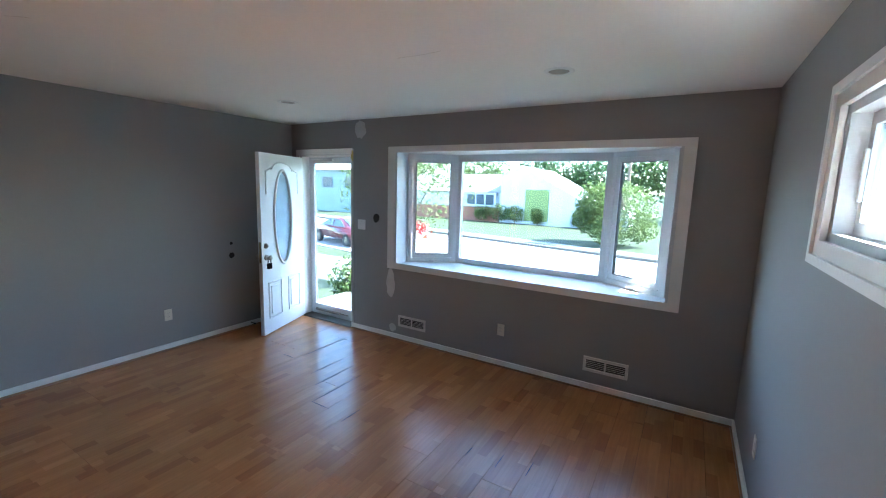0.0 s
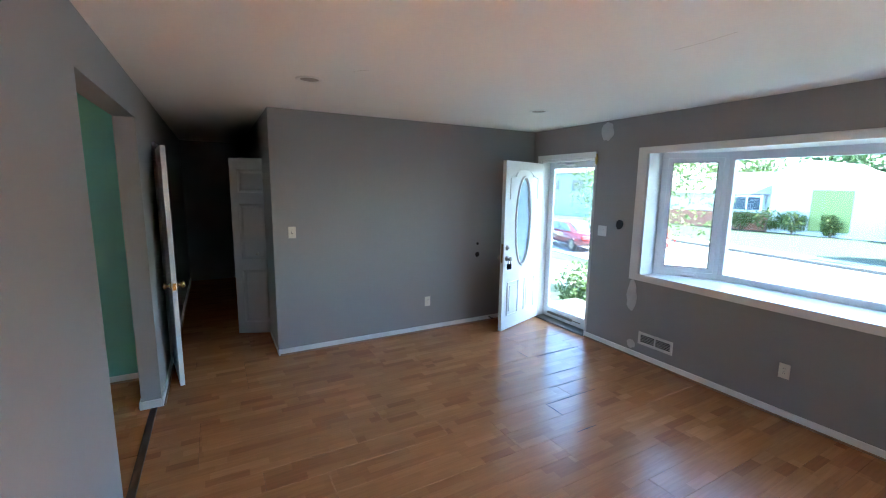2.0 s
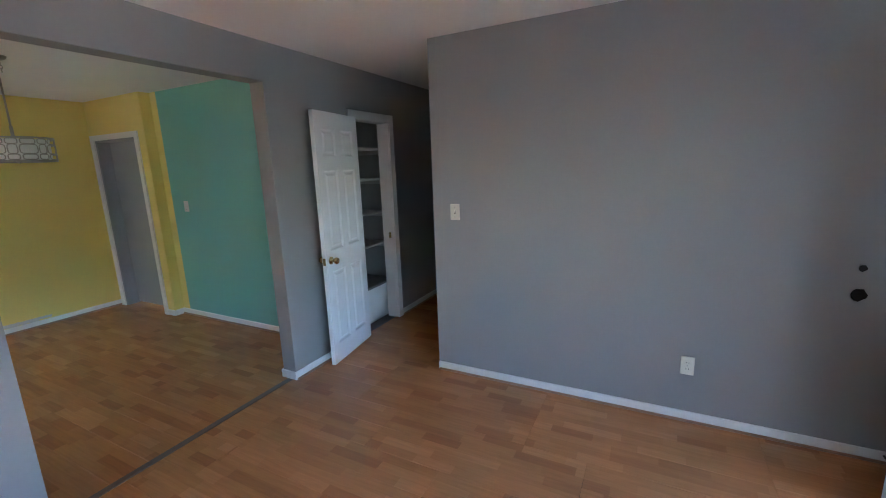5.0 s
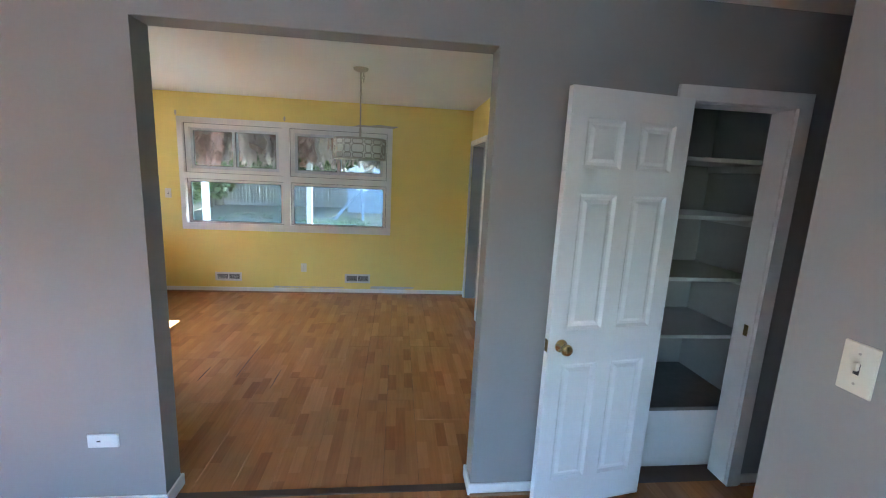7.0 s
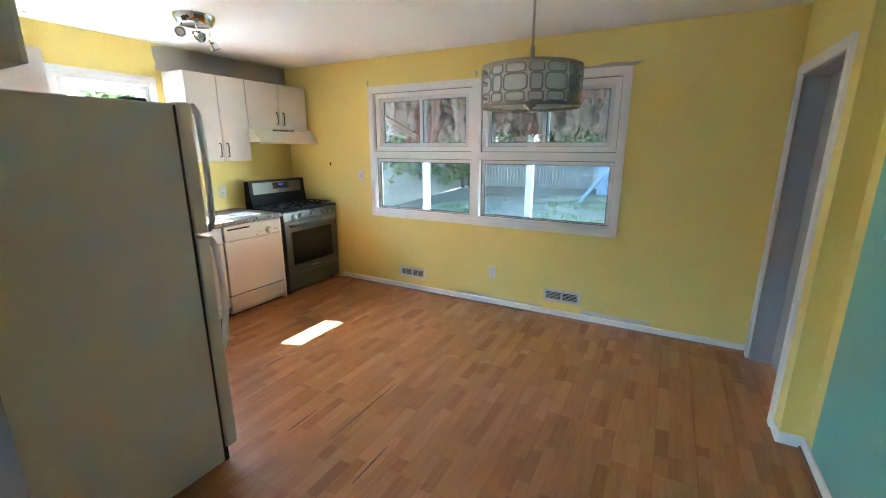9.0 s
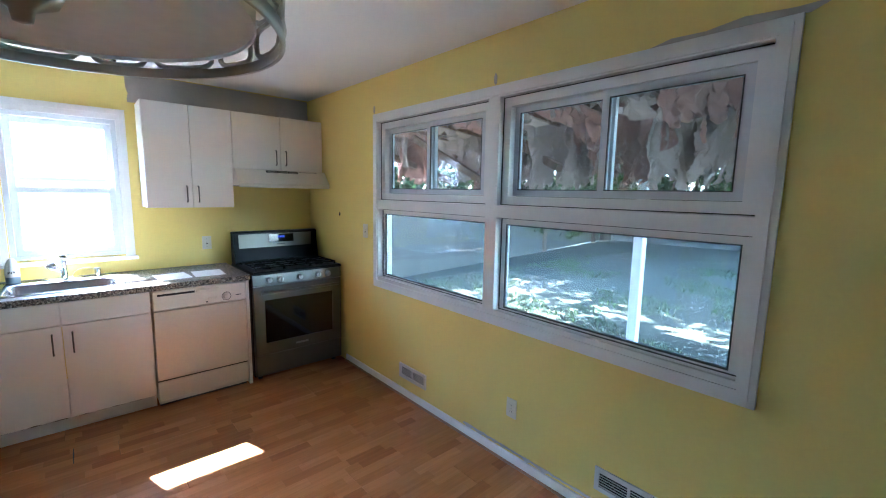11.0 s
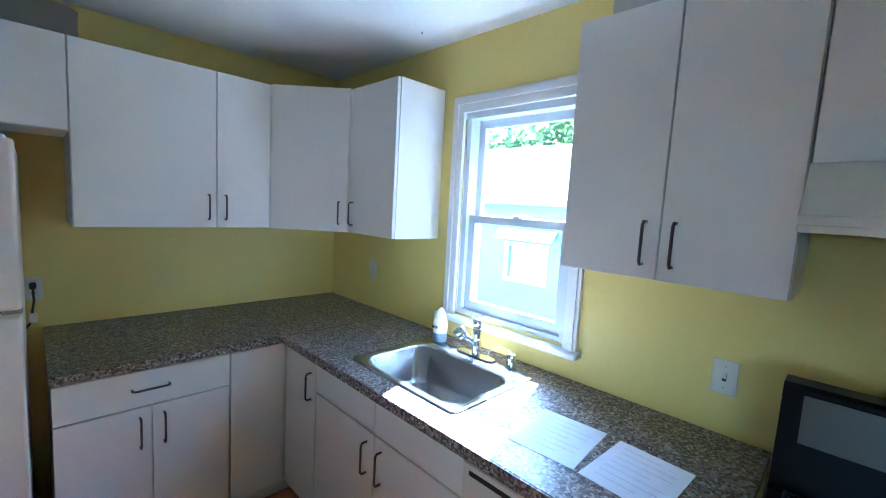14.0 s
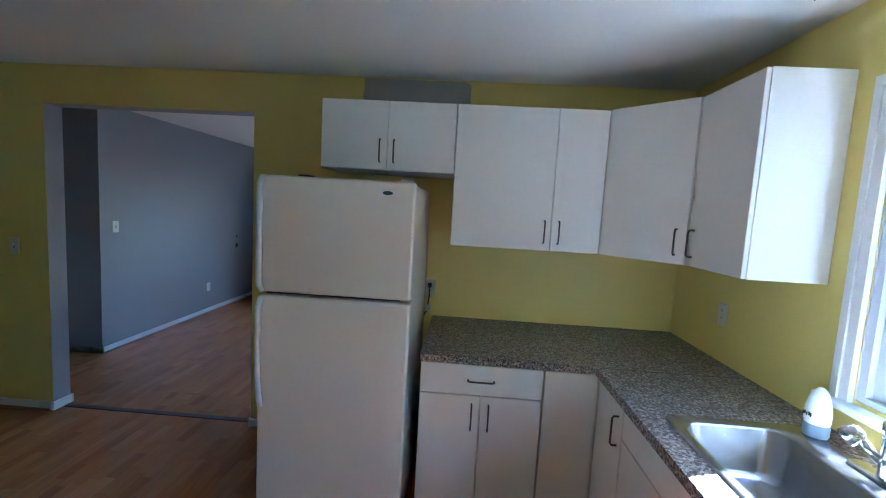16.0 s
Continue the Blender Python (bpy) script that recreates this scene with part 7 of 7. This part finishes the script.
    tagged(part("yard_grass", bm, LEAF), "thin patchy grass and weeds in the yard", "grass", kind="stuff")
    # dry leaves strewn over the ground
    rn = random.Random(99)
    bm = bmesh.new()
    for _ in range(22000):
        x, y = rn.uniform(-7.4, 1.5), 6.6 + 9 * rn.random() ** 1.7
        if rn.random() < 0.35:
            x, y = rn.uniform(-7.5, -5.4), rn.uniform(4.4, 9.5)
        elif rn.random() < 0.4:
            x, y = rn.uniform(-5.9, 1.5) if rn.random() < 0.4 else rn.uniform(-5.9, -3.2), rn.uniform(3.9, 6.45)
        zz = -0.168 if -6.0 < x and y < 6.5 else -0.22 - max(0, (y - 3.79)) * 0.0075
        a = rn.uniform(0, 6.28)
        s2 = rn.uniform(0.008, 0.026)
        q = [bm.verts.new((x + s2 * math.cos(a + t) * k2, y + s2 * math.sin(a + t) * k2, zz + rn.uniform(0.0, 0.03))) for t, k2 in ((0, 1), (1.57, 0.5), (3.14, 1), (4.71, 0.5))]
        bm.faces.new(q)
    tagged(part("fallen_leaves", bm, DRYLEAF), "dry pale leaves strewn over the yard", "leaves", kind="stuff")


def neighbour():
    h = thing("house", (-8.6, -1.0, -1.2), "pale neighbouring house with grey shingled roof", "house")
    x = -8.6
    part("wall", slab(YZ, -9.0, 3.4, -1.3, 1.8, x, x - 0.2, holes=[(-0.92, -0.27, 0.57, 1.06)]), SHADESIDING, h)
    part("back_wall", boxes(((x - 8.2, -9.0, -1.3), (x - 8.0, 3.4, 1.8))), SHADESIDING, h)
    part("end_wall", boxes(((x - 8.0, -9.0, -1.3), (x - 0.201, -8.8, 1.8)), ((x - 8.0, 3.2, -1.3), (x - 0.201, 3.4, 1.8))), SHADESIDING, h)
    bm = bmesh.new()
    prism(bm, [(x + 0.3, 1.76), (x - 4.0, 3.25), (x - 8.5, 1.76), (x - 8.5, 1.68), (x + 0.3, 1.68)], lambda u, v, w: (u, w, v), -9.4, 3.8)
    part("roof", bm, ROOFING, h)
    wd = part("window", ring(YZ, -0.98, -0.21, 0.51, 1.12, 0.06, x + 0.001, x + 0.03), POSTWHITE, h)
    part("pane", boxes(((x - 0.10, -0.92, 0.57), (x - 0.08, -0.27, 1.06))), POSTWHITE, wd)
    aw = part("awning", slab(lambda u, v, w: (x + 0.02 + (1.32 - v) * 0.9 + w, u, v), -1.10, -0.09, 1.16, 1.32, 0.0, 0.02), VENTMETAL, h)
    for k in range(12):
        u = -1.08 + 0.088 * k
        part("rib", slab(lambda p, v, w: (x + 0.02 + (1.32 - v) * 0.9 + w, p, v), u, u + 0.018, 1.16, 1.32, 0.021, 0.032), VENTMETAL, aw)
    for k, (tx, ty, th, tr) in enumerate(((-24, -5, 10, 4.5), (-25, 2, 10.5, 4.8), (-23, -12, 9.5, 4.2), (-25, 9, 10, 4.5))):
        tree("yard_tree", (tx, ty, -1.2), th, 2.0, (tr, tr, th / 2), 2400, 0.28, LEAF if k % 2 else LEAFLIGHT, "tall tree behind the neighbouring house", 110 + k, 0.25)


structure("eave_front", boxes(((-5.4, -5.30, 2.47), (4.6, -4.43, 2.60)), bev=0.01), SIDING, "white boarded roof eave along the front wall", "eave")
ground()
front_street()
car((11.5, -17.0, -1.37), -14)
back_yard()
neighbour()


# ---------------------------------------------------------------- floor boards
BOARD = {}


def board_mesh(w, l):
    key = (round(w, 3), round(l, 3))
    if key not in BOARD:
        bm = boxes(((0.0006, 0.0006, -0.012), (w - 0.0006, l - 0.0006, 0.0)), bev=0.0008)
        me = bpy.data.meshes.new("board")
        bm.to_mesh(me)
        bm.free()
        me.materials.append(FLOORWOOD)
        BOARD[key] = me
    return BOARD[key]


def lay_boards(x0, x1, y0, y1, name, label, seed):
    rnd = random.Random(seed)
    fl = thing(name, (x0, y0, 0), label, "floor", kind="structure")
    x = x0
    while x < x1 - 0.01:
        w = min(0.1935, x1 - x)
        y = y0
        first = rnd.choice((0.35, 0.6, 0.85, 1.2))
        while y < y1 - 0.01:
            l = min(first if y == y0 else 1.2, y1 - y)
            ob = new("board", board_mesh(w, l))
            ob.parent = fl
            ob.location = (x - x0, y - y0, rnd.choice((0, 0, 0, 0.0006, 0.001)))
            y += l
        x += w


lay_boards(-4.935, 0.14, 0.07, 3.596, "floor_dining", "warm oak three-strip laminate floor of kitchen and dining room", 5)
lay_boards(-4.89, 0.0, -4.22, 0.03, "floor_living", "warm oak three-strip laminate floor of the living room", 6)
lay_boards(0.0, 4.18, -1.06, 0.03, "floor_hall", "oak laminate floor of the dark hall", 7)
